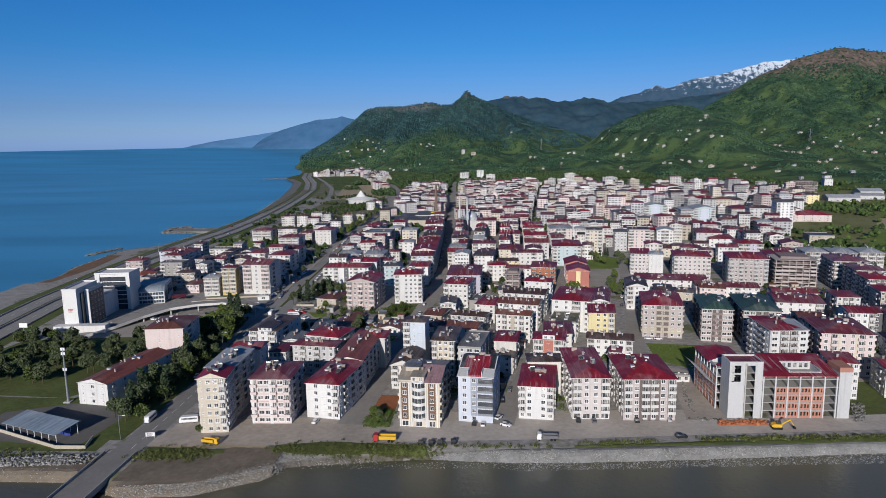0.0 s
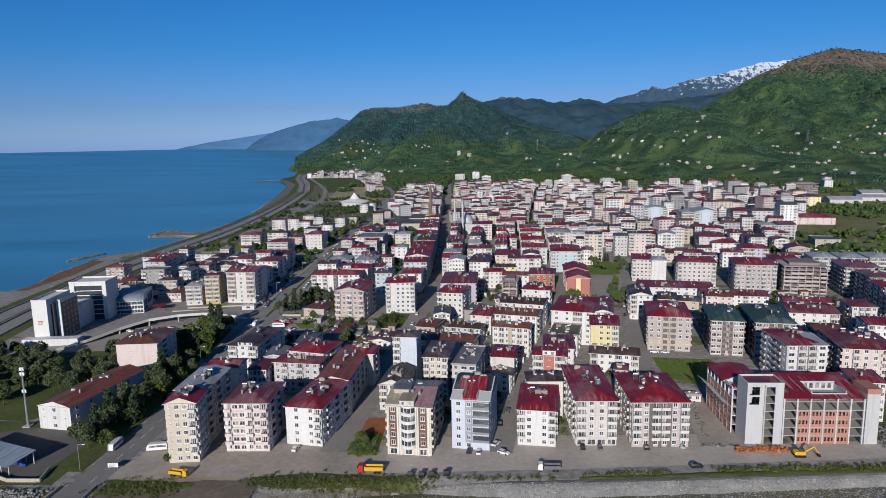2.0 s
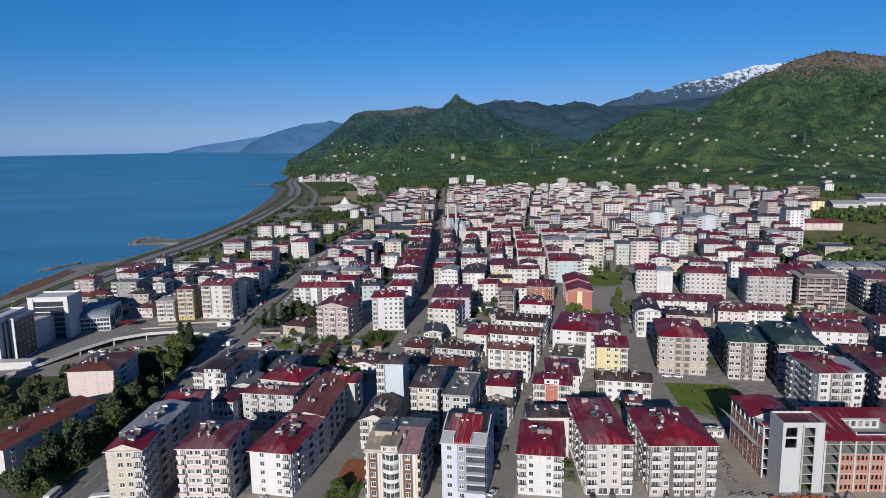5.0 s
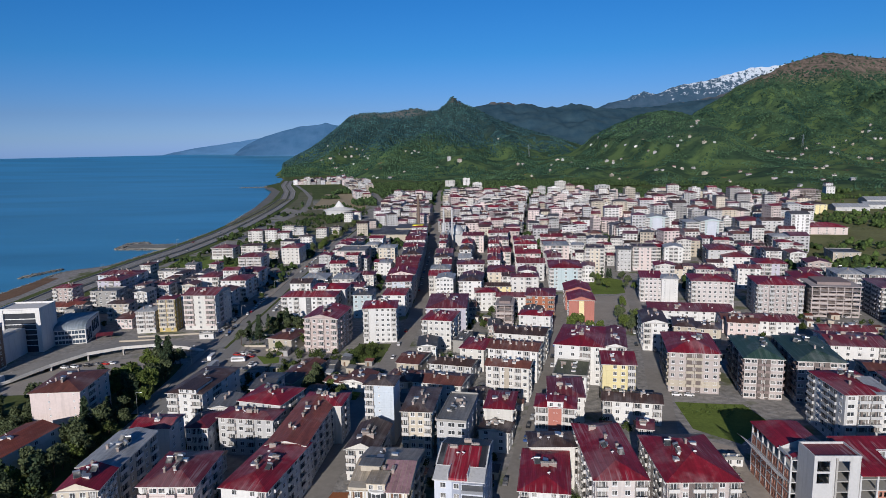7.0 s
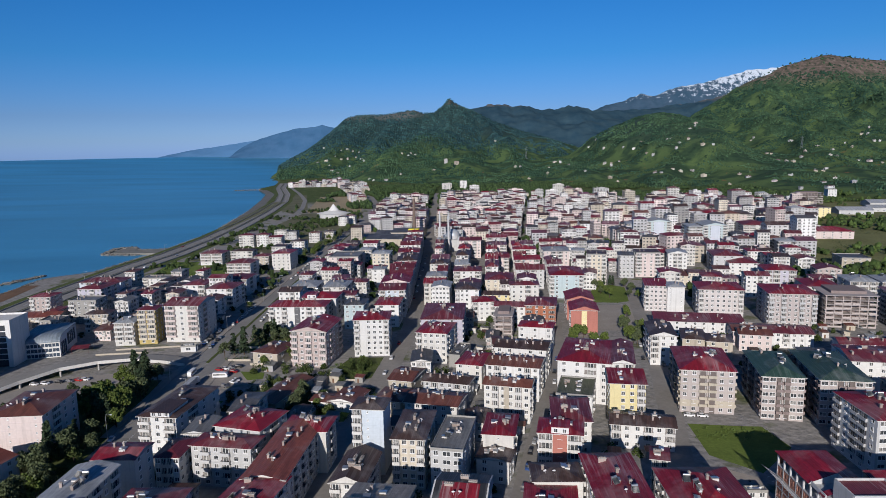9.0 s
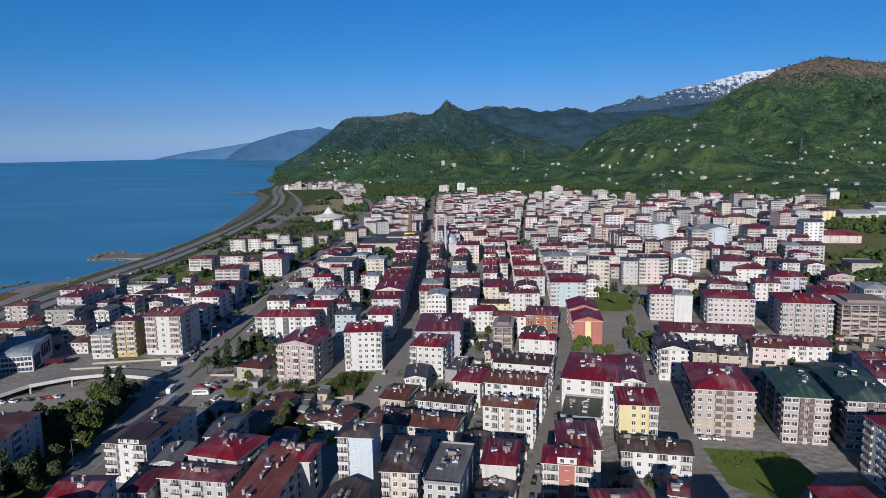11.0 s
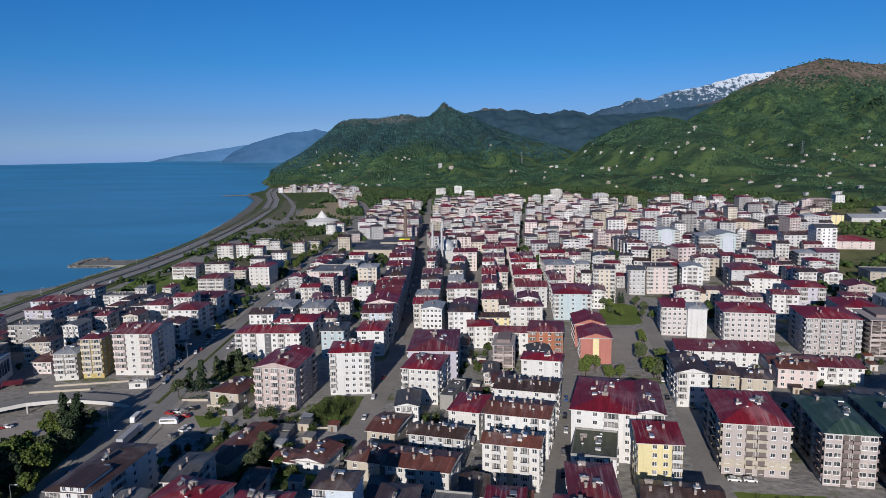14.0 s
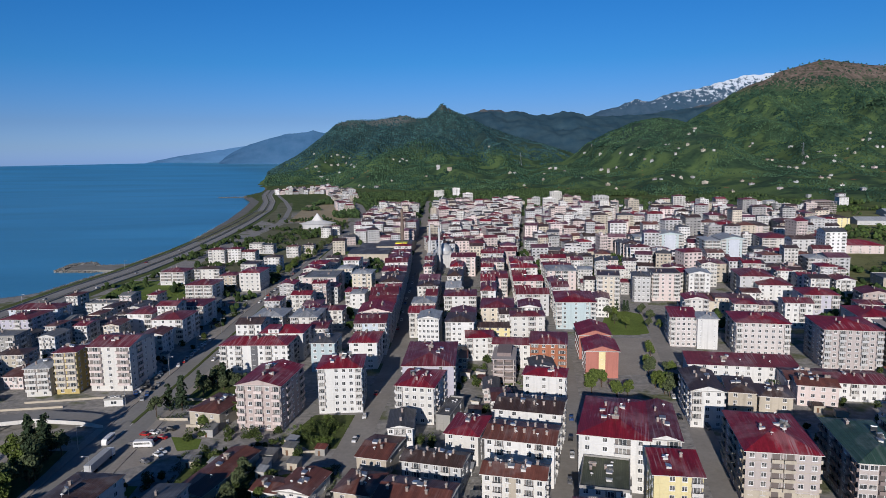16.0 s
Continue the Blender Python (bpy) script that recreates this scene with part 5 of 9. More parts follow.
apartment(-173.8, 255.9, 14.5, 43.7, -9.4, 9.5, 3, wall="white", roof="rust", kind="gable_y", front="sws", side="wwwwww", chimneys=2, rise=2.0, over=0.3)
apartment(-68.5, 358.1, 8.6, 9.2, -15.0, 4.0, 1, wall="white", roof="brownred", kind="gable_x", front="ww", side="w", chimneys=1, name="small_house")
apartment(-60.6, 356.8, 11.7, 14.9, -15.0, 4.5, 2, wall="white", roof="brownred", kind="gable_y", front="sws", side="ww", chimneys=1, name="small_house")
apartment(-92.5, 355.0, 10.7, 32.3, -15.0, 5.0, 2, wall="beige", roof="brownred", kind="gable_y", front="w", side="ww", chimneys=2, name="small_house")
apartment(-112.4, 416.9, 14.1, 20.0, -15.0, 7.0, 2, wall="beige", roof="brownred", kind="hip", front="ww", side="ww", chimneys=2, name="small_house")
skeleton(205.5, 480.0, 27.0, 24.0, -10.0, 19.2, 7)
apartment(193.7, 353.7, 17.5, 15.1, -10.0, 14.0, 5, wall="darkgrey", roof="maroon", kind="hip", front="wwww", side="ww", chimneys=4)
apartment(240.0, 469.0, 21.8, 29.1, -10.0, 20.0, 7, wall="taupe", roof="purple", kind="hip", front="bwwb", side="bwbbwbbwb", rail="white", chimneys=4)
apartment(238.0, 436.7, 17.2, 24.6, -10.0, 20.0, 7, wall="taupe", roof="purple", kind="hip", front="bwwb", side="bwbwb", rail="white", chimneys=4)
apartment(230.5, 408.8, 14.6, 21.2, -10.0, 20.0, 7, wall="taupe", roof="crimson", kind="hip", front="bwwb", side="bwbwb", rail="white", chimneys=4)
apartment(178.5, 861.0, 17.0, 26.0, -6.0, 17.6, 6, wall="aqua", roof="zinc", kind="hip", rise=1.4, front="bwb", side="bwb", chimneys=1, near=False)
apartment(198.5, 853.0, 28.0, 28.0, -3.0, 20.5, 7, wall="aqua", roof="zinc", kind="gable_y", rise=2.6, front="bwwwb", side="bwb", chimneys=2, near=False, piers=[(0.3, 0.7, "icegrey")])
apartment(228.0, 796.0, 14.0, 30.0, -4.0, 21.5, 7, wall="aqua", roof="zinc", kind="hip", rise=1.4, front="bb", side="bwb", chimneys=1, near=False)
apartment(243.0, 795.5, 24.0, 32.0, -3.0, 22.5, 8, wall="aqua", roof="zinc", kind="gable_y", rise=2.8, front="bwwwb", side="bwb", chimneys=2, near=False, piers=[(0.3, 0.7, "icegrey")])
apartment(270.0, 786.0, 16.0, 20.8, -6.0, 14.0, 5, wall="lightgrey", roof="slate", kind="hip", front="www", side="www", chimneys=1, near=False)
apartment(304.0, 846.5, 27.6, 37.5, -10.0, 16.3, 6, wall="offwhite", roof="maroon", kind="hip", front="bbww", side="wbw", chimneys=2, near=False)
apartment(384.0, 986.8, 22.4, 31.0, -10.0, 18.1, 6, wall="cream", roof="brownred", kind="hip", front="wwww", side="www", chimneys=1, near=False)
apartment(407.5, 983.3, 23.5, 32.3, -10.0, 18.1, 6, wall="cream", roof="brownred", kind="hip", front="wwww", side="www", chimneys=1, near=False)
apartment(481.1, 1053.6, 25.8, 35.3, -10.0, 14.3, 5, wall="yellow", roof="umber", kind="hip", front="wwww", side="www", chimneys=1, near=False)
apartment(387.5, 895.8, 24.6, 33.7, -10.0, 8.8, 3, wall="offwhite", roof="maroon", kind="gable_y", front="wwww", side="wwww", chimneys=1, near=False)
apartment(377.8, 843.4, 43.1, 33.8, -10.0, 8.3, 3, wall="palepink", roof="crimson", kind="hip", front="wwwww", side="www", chimneys=1, near=False)
apartment(284.7, 716.3, 15.4, 22.3, -10.0, 16.2, 5, wall="lightgrey", roof="zinc", kind="hip", front="bwb", side="bwb", chimneys=1, near=False)
apartment(287.8, 694.4, 14.7, 21.4, -10.0, 11.0, 4, wall="offwhite", roof="maroon", kind="hip", front="bbb", side="wbw", chimneys=2, near=False)
apartment(201.3, 648.7, 23.0, 31.8, -10.0, 15.0, 5, wall="lightgrey", roof="maroon", kind="hip", front="wwww", side="wbw", chimneys=5, near=False)
skeleton(561.0, 1264.0, 42.0, 30.0, -8.0, 19.2, 6)
apartment(669.1, 1370.5, 15.2, 22.0, -10.0, 17.1, 6, wall="white", roof="zinc", kind="flat", front="www", side="ww", chimneys=0, near=False)
apartment(322.8, 1075.5, 34.7, 46.4, -10.0, 16.2, 5, wall="palepink", roof="maroon", kind="hip", front="bwwwb", side="wbw", chimneys=2, near=False)
apartment(328.8, 960.2, 31.4, 42.3, -10.0, 16.3, 6, wall="palepink", roof="umber", kind="hip", front="bwwb", side="wbw", chimneys=2, near=False)
apartment(256.6, 547.4, 17.2, 24.6, -10.0, 13.0, 4, wall="offwhite", roof="zinc", kind="hip", front="bbb", side="wbw", chimneys=2, tanks=1, near=False)
apartment(276.1, 544.0, 18.2, 25.7, -10.0, 13.0, 4, wall="offwhite", roof="zinc", kind="hip", front="bbb", side="wbw", chimneys=2, tanks=1, near=False)
apartment(297.1, 543.1, 17.5, 24.9, -10.0, 13.0, 4, wall="offwhite", roof="zinc", kind="hip", front="bbb", side="wbw", chimneys=2, tanks=1, near=False)
apartment(315.3, 666.0, 22.3, 23.8, -10.0, 8.4, 3, wall="beige", roof="slate", kind="flat", front="wwww", side="www", chimneys=0, near=False)
apartment(223.3, 537.4, 20.6, 28.8, -10.0, 12.0, 4, wall="offwhite", roof="crimson", kind="hip", front="www", side="ww", chimneys=5, near=False)
apartment(155.3, 441.2, 23.0, 18.6, -10.0, 8.0, 3, wall="white", roof="maroon", kind="gable_x", front="wwbwww", side="ww", chimneys=4, rise=1.6)
apartment(139.5, 445.1, 15.5, 16.9, -10.0, 8.0, 3, wall="palepink", roof="brownred", kind="gable_x", front="www", side="ww", chimneys=3, rise=1.6)
skeleton(12.4, 460.7, 9.6, 19.0, -6.7, 13.6, 5)
apartment(-172.5, 310.6, 18.9, 25.3, 6.0, 16.8, 6, wall="palepink", roof="brownred", kind="hip", front="-s-s", side="wbww", chimneys=3)

# ---- streets ----
BOULEVARD = [(-132, 180), (-130, 208), (-129, 254), (-132, 330), (-138, 420), (-141, 500), (-147, 640), (-152, 780), (-156, 900), (-158, 1010), (-170, 1300), (-230, 1600), (-330, 1900)]
ribbon("road_boulevard_south", [(-132, 180), (-130, 208), (-129, 254), (-130.5, 300), (-132, 330)], 10.5, BOULEVARD_ASPHALT, 0.064, "narrower southern end of the boulevard leading to the bridge")
ribbon("road_boulevard", [(-131.3, 312)] + BOULEVARD[3:], 17, ASPHALT, 0.06, "two-lane asphalt boulevard between town blocks")
MAIN = [(-53.5, 238), (-52, 268), (-43, 400), (-38, 482), (-37, 560), (-42, 700), (-46, 804), (-52, 960), (-66, 1300), (-75, 1478), (-82, 1700)]
ribbon("road_main_street", MAIN, 11, STREET, 0.05, "straight shaded main street")
SECOND = [(5.5, 239), (8, 255), (20, 310), (32, 368), (46, 449), (51, 498), (54, 560)]
ribbon("road_second_street", SECOND, 8, STREET, 0.05, "narrow lit side street")
THIRD = [(61, 244), (66, 290), (78, 345), (88, 397), (103, 487), (120, 591), (128, 660)]
ribbon("road_third_street", THIRD, 9, STREET, 0.045, "wide side street with parked cars")
ribbon("road_riverside_west", [(-126, 224), (-78, 226), (-34, 230)], 13, DIRTROAD, 0.048, "worn brown riverside road")
ribbon("road_riverside", [(-34, 230), (27, 234), (78, 239), (143, 245), (300, 262)], 13, DUSTY, 0.048, "riverside road of worn asphalt")
INNER = [(-255, 180), (-285, 350), (-299, 432), (-313, 573), (-316, 705), (-313, 786), (-318, 912), (-337, 1092), (-362, 1279), (-402, 1515), (-462, 1752), (-553, 2038), (-622, 2322)]
OUTER = [(x - 17, y + 3) for x, y in INNER]
ribbon("road_highway", INNER, 12, ASPHALT, 0.10, "coastal dual carriageway, landward lanes")
ribbon("road_highway_seaward", OUTER, 12, ASPHALT, 0.11, "coastal dual carriageway, seaward lanes")
LOOP = [(-262, 720), (-273, 759), (-287, 945), (-297, 1087), (-301, 1215), (-321, 1342), (-363, 1534), (-434, 1763), (-526, 2029), (-560, 2200)]
ribbon("road_coast_loop", LOOP, 9, ASPHALT, 0.08, "old coast road curving beside the highway")
ribbon("road_east", [(212, 560), (229, 473), (245, 400), (262, 330)], 10, ASPHALT, 0.05, "side road between the eastern flats")
ribbon("road_cross", [(-128, 436), (-92, 438), (-40, 432)], 7, ASPHALT, 0.055, "short cross street")
ribbon("road_cross_north", [(-38, 400), (10, 408), (34, 402)], 5, ASPHALT, 0.055, "narrow lane between houses")
ribbon("grass_median", [((a[0] + b[0]) / 2, (a[1] + b[1]) / 2) for a, b in zip(INNER, OUTER)], 4.6, surface("median_scrub", (0.085, 0.095, 0.05), 0.95, var=0.5, fine=0.4, broad=0.05), 0.07, "narrow planted highway median", "grass")
ribbon("grass_verge_inner", [(x + 11, y) for x, y in INNER], 9, ROUGHGRASS, 0.05, "grass strip beside the highway", "grass")
ribbon("grass_verge_outer", [(x - 11.5, y) for x, y in OUTER], 9, ROUGHGRASS, 0.05, "weedy strip on the sea side of the highway", "grass")


def barrier(line, off, high, label):
    """A concrete safety barrier running along a road."""
    s = Shape()
    pts = [Vector((a + off, b, 0)) for a, b in line]
    for a, b in zip(pts, pts[1:]):
        d = (b - a).normalized()
        o = Vector((-d.y, d.x, 0)) * 0.3
        q = [a + o, a - o, b - o, b + o]
        s.face([(v.x, v.y, high) for v in q])
        for u, v in ((q[0], q[3]), (q[2], q[1])):
            s.face([(u.x, u.y, 0), (v.x, v.y, 0), (v.x, v.y, high), (u.x, u.y, high)])
    solid("safety_barrier", s, CONCRETE, label, "barrier", "highway barriers")


barrier(INNER, 6.6, 0.9, "low concrete barrier beside the highway lanes")
barrier(INNER, -6.6, 1.0, "low concrete barrier along the highway median")
barrier(OUTER, -6.6, 0.9, "low concrete barrier on the sea side")
for nm, line, wide in (("lane_marking_highway", INNER, 0.0), ("lane_marking_seaward", OUTER, 0.0)):
    dashes(nm, line, PAINT, 0.125, 0.25, 6, 9, "dashed white lane line")
dashes("lane_marking_boulevard", [(-129, 215), (-129, 254), (-132, 330), (-138, 420), (-141, 500), (-147, 640), (-152, 780)], PAINT, 0.07, 0.2, 4, 4, "dashed white lane line")
dashes("edge_line_highway", [(x + 5.4, y) for x, y in INNER], PAINT, 0.125, 0.2, 40, 0.01, "solid white edge line")

# ---- the rest of the town, block by block ----
def free(x, y, r):
    for line, wide in ((SECOND, 4.5), (THIRD, 5), (MAIN, 6), (BOULEVARD, 11)):
        if y < line[-1][1] and abs(x - np.interp(y, [b for _, b in line], [a for a, _ in line])) < wide + 0.62 * r:
            return False
    return all((x - a) ** 2 + (y - b) ** 2 > (r * 0.8 + q * 0.8) ** 2 for a, b, q in TAKEN)


def raised(name, line, off, width, high, mat, label):
    """A pavement strip with kerb faces beside a road."""
    s = Shape()
    for (ax, ay), (bx, by) in zip(line, line[1:]):
        a0, a1, b0, b1 = ax + off - width / 2, ax + off + width / 2, bx + off - width / 2, bx + off + width / 2
        s.face([(a0, ay, high), (a1, ay, high), (b1, by, high), (b0, by, high)])
        s.face([(a0, ay, 0), (a0, ay, high), (b0, by, high), (b0, by, 0)]), s.face([(a1, ay, high), (a1, ay, 0), (b1, by, 0), (b1, by, high)])
    solid(name, s, mat, label, "pavement", kind="structure")


raised("pavement_boulevard_west", BOULEVARD[3:10], -10.4, 3.4, 0.2, PAVING, "paved footway with a kerb beside the boulevard")
raised("pavement_boulevard_east", BOULEVARD[3:10], 10.4, 3.4, 0.2, PAVING, "paved footway with a kerb beside the boulevard")
raised("median_boulevard", BOULEVARD[4:10], 0, 1.6, 0.22, ROUGHGRASS, "narrow planted median of the boulevard")

FARBOX = []
FAR = Shape()
FAR_WALLS = ["white", "offwhite", "palepink", "cream", "lightgrey", "beige", "grey"]
FAR_ROOFS = ["crimson", "maroon", "umber", "slate", "zinc", "brownred", "purple"]


def far_house(x, y, w, d, turn, h, floors, wall, roof, kind, z=0.0, cols=4):
    """A house of the joined far town: walls, pitched roof, rows of windows and balconies."""
    m, parts = pose(x, y, z, 0, 0, turn), Shape()
    a, b = FAR_WALLS.index(wall), len(FAR_WALLS) + FAR_ROOFS.index(roof)
    glass = len(FAR_WALLS) + len(FAR_ROOFS)
    c = m @ Vector((w / 2, d / 2, 0))
    FARBOX.append((c.x, c.y, 0.5 * math.hypot(w, d)))
    parts.box(0, w, 0, d, -2.0, h, a)
    r = roof_shape(kind, w, d, 0.6, 0.16 * min(w, d))
    k = len(parts.v)
    parts.v += [(p[0], p[1], p[2] + h + 0.2) for p in r.v]
    parts.f += [tuple(k + i for i in q) for q in r.f]
    parts.m += [b if q == 0 else a for q in r.m]
    storey = h / floors
    pick = random.Random(int(abs(x) * 13 + abs(y) * 7))
    band = pick.choice((0, 0, 1, 2))
    for fl in range(floors):
        z0 = fl * storey + 0.9
        for i in range(cols):
            u, half = (i + 0.5) / cols, 0.5 * w / cols
            if fl and (band == 2 or (band == 1 and i in (0, cols - 1)) or (band == 0 and (i + int(x)) % 3 == 1)):
                parts.box(u * w - 0.97 * half, u * w + 0.97 * half, -1.2, 0, z0 - 1.0, z0 + 0.1, a)
                parts.box(u * w - 0.6 * half, u * w + 0.6 * half, -0.05, 0.0, z0 + 0.1, z0 + 1.4, glass)
            else:
                parts.box(u * w - min(0.7, 0.5 * half), u * w + min(0.7, 0.5 * half), -0.05, 0.0, z0, z0 + 1.35, glass)
            parts.box(-0.05, 0, u * d - 0.6, u * d + 0.6, z0, z0 + 1.3, glass)
            if fl and (i + fl) % 3 == 0 and band:
                parts.box(w, w + 1.1, u * d - 1.4, u * d + 1.4, z0 - 0.95, z0 + 0.05, a)
            parts.box(w, w + 0.05, u * d - 0.6, u * d + 0.6, z0, z0 + 1.3, glass)
    for _ in range(pick.choice((0, 1, 2, 3, 4)) if kind != "flat" else 3):
        px, py, pw = pick.uniform(0.15, 0.85) * w, pick.uniform(0.2, 0.8) * d, pick.uniform(0.6, 1.1)
        parts.box(px, px + pw, py, py + 0.8, h, h + pick.uniform(2.4, 3.6), FAR_WALLS.index(pick.choice(("grey", "beige", "lightgrey"))))
    if kind == "flat" and pick.random() < 0.6:
        px, py = pick.uniform(0.2, 0.5) * w, pick.uniform(0.3, 0.5) * d
        parts.box(px, px + 0.35 * w, py, py + 0.35 * d, h, h + 2.8, a)
    k = len(FAR.v)
    FAR.v += [tuple(m @ Vector(p)) for p in parts.v]
    FAR.f += [tuple(k + i for i in q) for q in parts.f]
    FAR.m += parts.m


def block(x0, x1, y0, y1, count_seed, size=(11, 17), gap=1.6, lean=0.0, tall=(3, 6), far=False, roofs=("crimson",) * 5 + ("maroon",) * 4 + ("umber", "umber", "slate", "zinc", "brownred", "purple")):
    """Fills a street block with rows of houses; x0 and x1 are (x at y0, x at y1)."""
    rnd = random.Random(count_seed)
    y = y0
    while y < y1 - 10:
        f = (y - y0) / (y1 - y0)
        a, b = x0[0] + (x0[1] - x0[0]) * f, x1[0] + (x1[1] - x1[0]) * f
        depth = rnd.uniform(13, 20)
        x = a
        while x < b - 8:
            w = min(rnd.uniform(*size), b - x)
            if b - x - w < 8:
                w = b - x
            if x + w > 150 and y > 540 and x + w > max(300, 252 + 0.52 * (y + depth - 603)) - (20 if y < 640 else 0):
                x += w
                continue
            if free(x + w / 2, y + depth / 2, 0.5 * math.hypot(w, depth)) and rnd.random() > (0.08 if far else 0.05):
                fl = rnd.randint(*tall)
                if far:
                    fl += rnd.choice((-1, -1, 0, 0, 0, 1, 1, 2, 4 if x > 120 else 0)) * (fl > 2)
                    far_house(x, y + rnd.uniform(-3.5, 3.5), w - gap, depth * rnd.uniform(0.8, 1.25), lean + rnd.choice((0, 0, 0, 12)) + rnd.uniform(-7, 7), fl * 3.0 + rnd.uniform(-0.8, 1.2), fl, rnd.choice(["white"] * 3 + ["offwhite"] * 4 + ["lightgrey"] * 5 + ["palepink"] * 4 + ["beige"] + ["grey"] + FAR_WALLS[2:]), rnd.choice(["crimson"] * 2 + ["maroon"] * 5 + ["umber"] * 5 + ["brownred"] * 2 + ["slate"] * 3 + ["purple"] * 2 + FAR_ROOFS[2:]), rnd.choice(["hip", "hip", "hip", "gable_x", "gable_x", "flat"]))
                    x += w
                    continue
                apartment(x, y + rnd.uniform(-1, 1), w - gap, depth, lean + rnd.uniform(-2, 2), fl * 3.0 + 0.4, fl,
                          rnd.choice(["white"] * 6 + ["offwhite"] * 5 + ["palepink", "pink", "cream", "lightgrey", "lightgrey", "beige", "grey"]),
                          rnd.choice(roofs),
                          rnd.choice(["hip", "hip", "hip", "gable_x", "gable_x", "gable_y"]), front=rnd.choice(["wbbw", "bwwb", "wbwbw", "wwbw"]), side=rnd.choice(["wwbw", "wbbw"]), near=False,
                          chimneys=rnd.randint(1, 3))
            x += w
        y += depth + rnd.uniform(2.5, 9)


TAKEN += [(-18, 798, 20), (-100, 852, 26), (-92, 925, 36), (-95, 890, 30), (-70, 880, 20), (-245, 385, 22), (-249, 424, 14), (-224, 1165, 30)]
def hall_building():
    """Assembly hall: white gridded window front, grey sheet roof curling down to it, glazed curved gable end."""
    w, d, low, high = 18.4, 30.0, 8.6, 12.0
    root = thing("hall_building", pose(-241, 427.4, 0, 0, 0, 16), "white hall with gridded windows and a curved grey roof", "building", "town buildings")
    TAKEN.append((-236, 444, 17))
    white, pane = wall_mat("white"), surface("hall_glazing", (0.05, 0.07, 0.10), 0.2, var=0.3, fine=0.8)
    n = 8
    curve = [(-0.5 + 9.0 * (1 - math.cos(q)), low + (high - low) * math.sin(q)) for q in (math.pi / 2 * i / n for i in range(n + 1))] + [(d, high - 0.6)]
    s = Shape()
    s.face([(0, 0, -1), (w, 0, -1), (w, 0, low), (0, 0, low)])
    s.face([(w, d, -1), (0, d, -1), (0, d, high - 0.6), (w, d, high - 0.6)])
    for x, back in ((0, True), (w, False)):
        rim = [(x, 0, -1), (x, d, -1)] + [(x, max(y, 0), z) for y, z in reversed(curve)]
        s.face(list(reversed(rim)) if back else rim)
    part("wall", s, white, root)
    s = Shape()
    for (y0, z0), (y1, z1) in zip(curve, curve[1:]):
        s.face([(-0.4, y0, z0 + 0.25), (w + 0.4, y0, z0 + 0.25), (w + 0.4, y1, z1 + 0.25), (-0.4, y1, z1 + 0.25)])
        for x in (-0.4, w + 0.4):
            s.face([(x, y0, z0 - 0.15), (x, y1, z1 - 0.15), (x, y1, z1 + 0.25), (x, y0, z0 + 0.25)])
    s.face([(-0.4, -0.5, low - 0.15), (w + 0.4, -0.5, low - 0.15), (w + 0.4, -0.5, low + 0.25), (-0.4, -0.5, low + 0.25)])
    part("roof", s, roof_mat("steelblue"), root, "grey-blue sheet roof with a curved eave", weld=True)
    for k in range(3):
        for i in range(5):
            s = Shape()
            s.box(0.5 + i * 3.55, 3.7 + i * 3.55, -0.06, 0, 0.5 + k * 2.75, 2.3 + k * 2.75)
            pn = part("window", s, pane, root)
            s = Shape()
            s.box(2.0 + i * 3.55, 2.12 + i * 3.55, -0.12, -0.06, 0.5 + k * 2.75, 2.3 + k * 2.75)
            part("mullion", s, FRAME, pn)
    s = Shape()
    s.box(w, w + 0.08, 1.6, 11, 0.6, 7.6)
    s.box(w, w + 0.08, 13, 27, 3.2, 9.8)
    part("end_glazing", s, pane, root, "dark glazing of the curved gable end")
    for y in (1.6, 4.7, 7.8, 10.9, 16.5, 20, 23.5):
        s = Shape()
        s.box(w + 0.08, w + 0.18, y, y + 0.15, 0.6 if y < 12 else 3.2, 7.6 if y < 12 else 9.8)
        part("mullion", s, FRAME, root)
    return root


hall_building()
s = Shape()
for a in (0.0, 8.0):
    for b in (0.0, 8.0):
        s.tube(a, b, 0, 2.6, 0.09, 0.09, 6)
s.face([(-0.5, -0.5, 2.6), (8.5, -0.5, 2.6), (8.5, 4, 3.7), (-0.5, 4, 3.7)]), s.face([(8.5, 8.5, 2.6), (-0.5, 8.5, 2.6), (-0.5, 4, 3.7), (8.5, 4, 3.7)])
canopy = thing("tea_garden_canopy", pose(-220, 437, 0, 0, 0, 20), "open canopy with a dark red pitched roof", "canopy")
part("roof", s, roof_mat("maroon"), canopy)
apartment(-160, 439, 8, 3.5, 8, 3.0, 1, "white", "zinc", "flat", front="W", side="w", chimneys=0, name="kiosk", label="small white kiosk on the pavement", group="")
for x, y, w, d, turn, h, fl, wall, roof, kind in ((-284, 487, 24, 16, 4, 8, 3, "beige", "rust", "gable_x"), (-298, 519, 14, 14, 4, 14, 5, "pink", "crimson", "hip"), (-260, 501, 18, 14, 2, 15, 5, "concrete", "dirty", "flat"), (-302, 583, 32, 18, 3, 11, 4, "paleblue", "maroon", "hip"), (-267, 612, 20, 13, 0, 8, 3, "white", "dirty", "flat"), (-236, 478, 14, 12, 4, 12, 4, "beige", "umber", "hip"), (-262, 474, 12, 12, 4, 9, 3, "concrete", "dirty", "flat")):
    apartment(x, y, w, d, turn, h, fl, wall, roof, kind, front="bwwb" if w < 22 else "wbwbwbw", side="wbw", near=False, chimneys=4)
TAKEN += [(250, 768, 24), (200, 818, 22), (345, 905, 18), (300, 820, 14)]
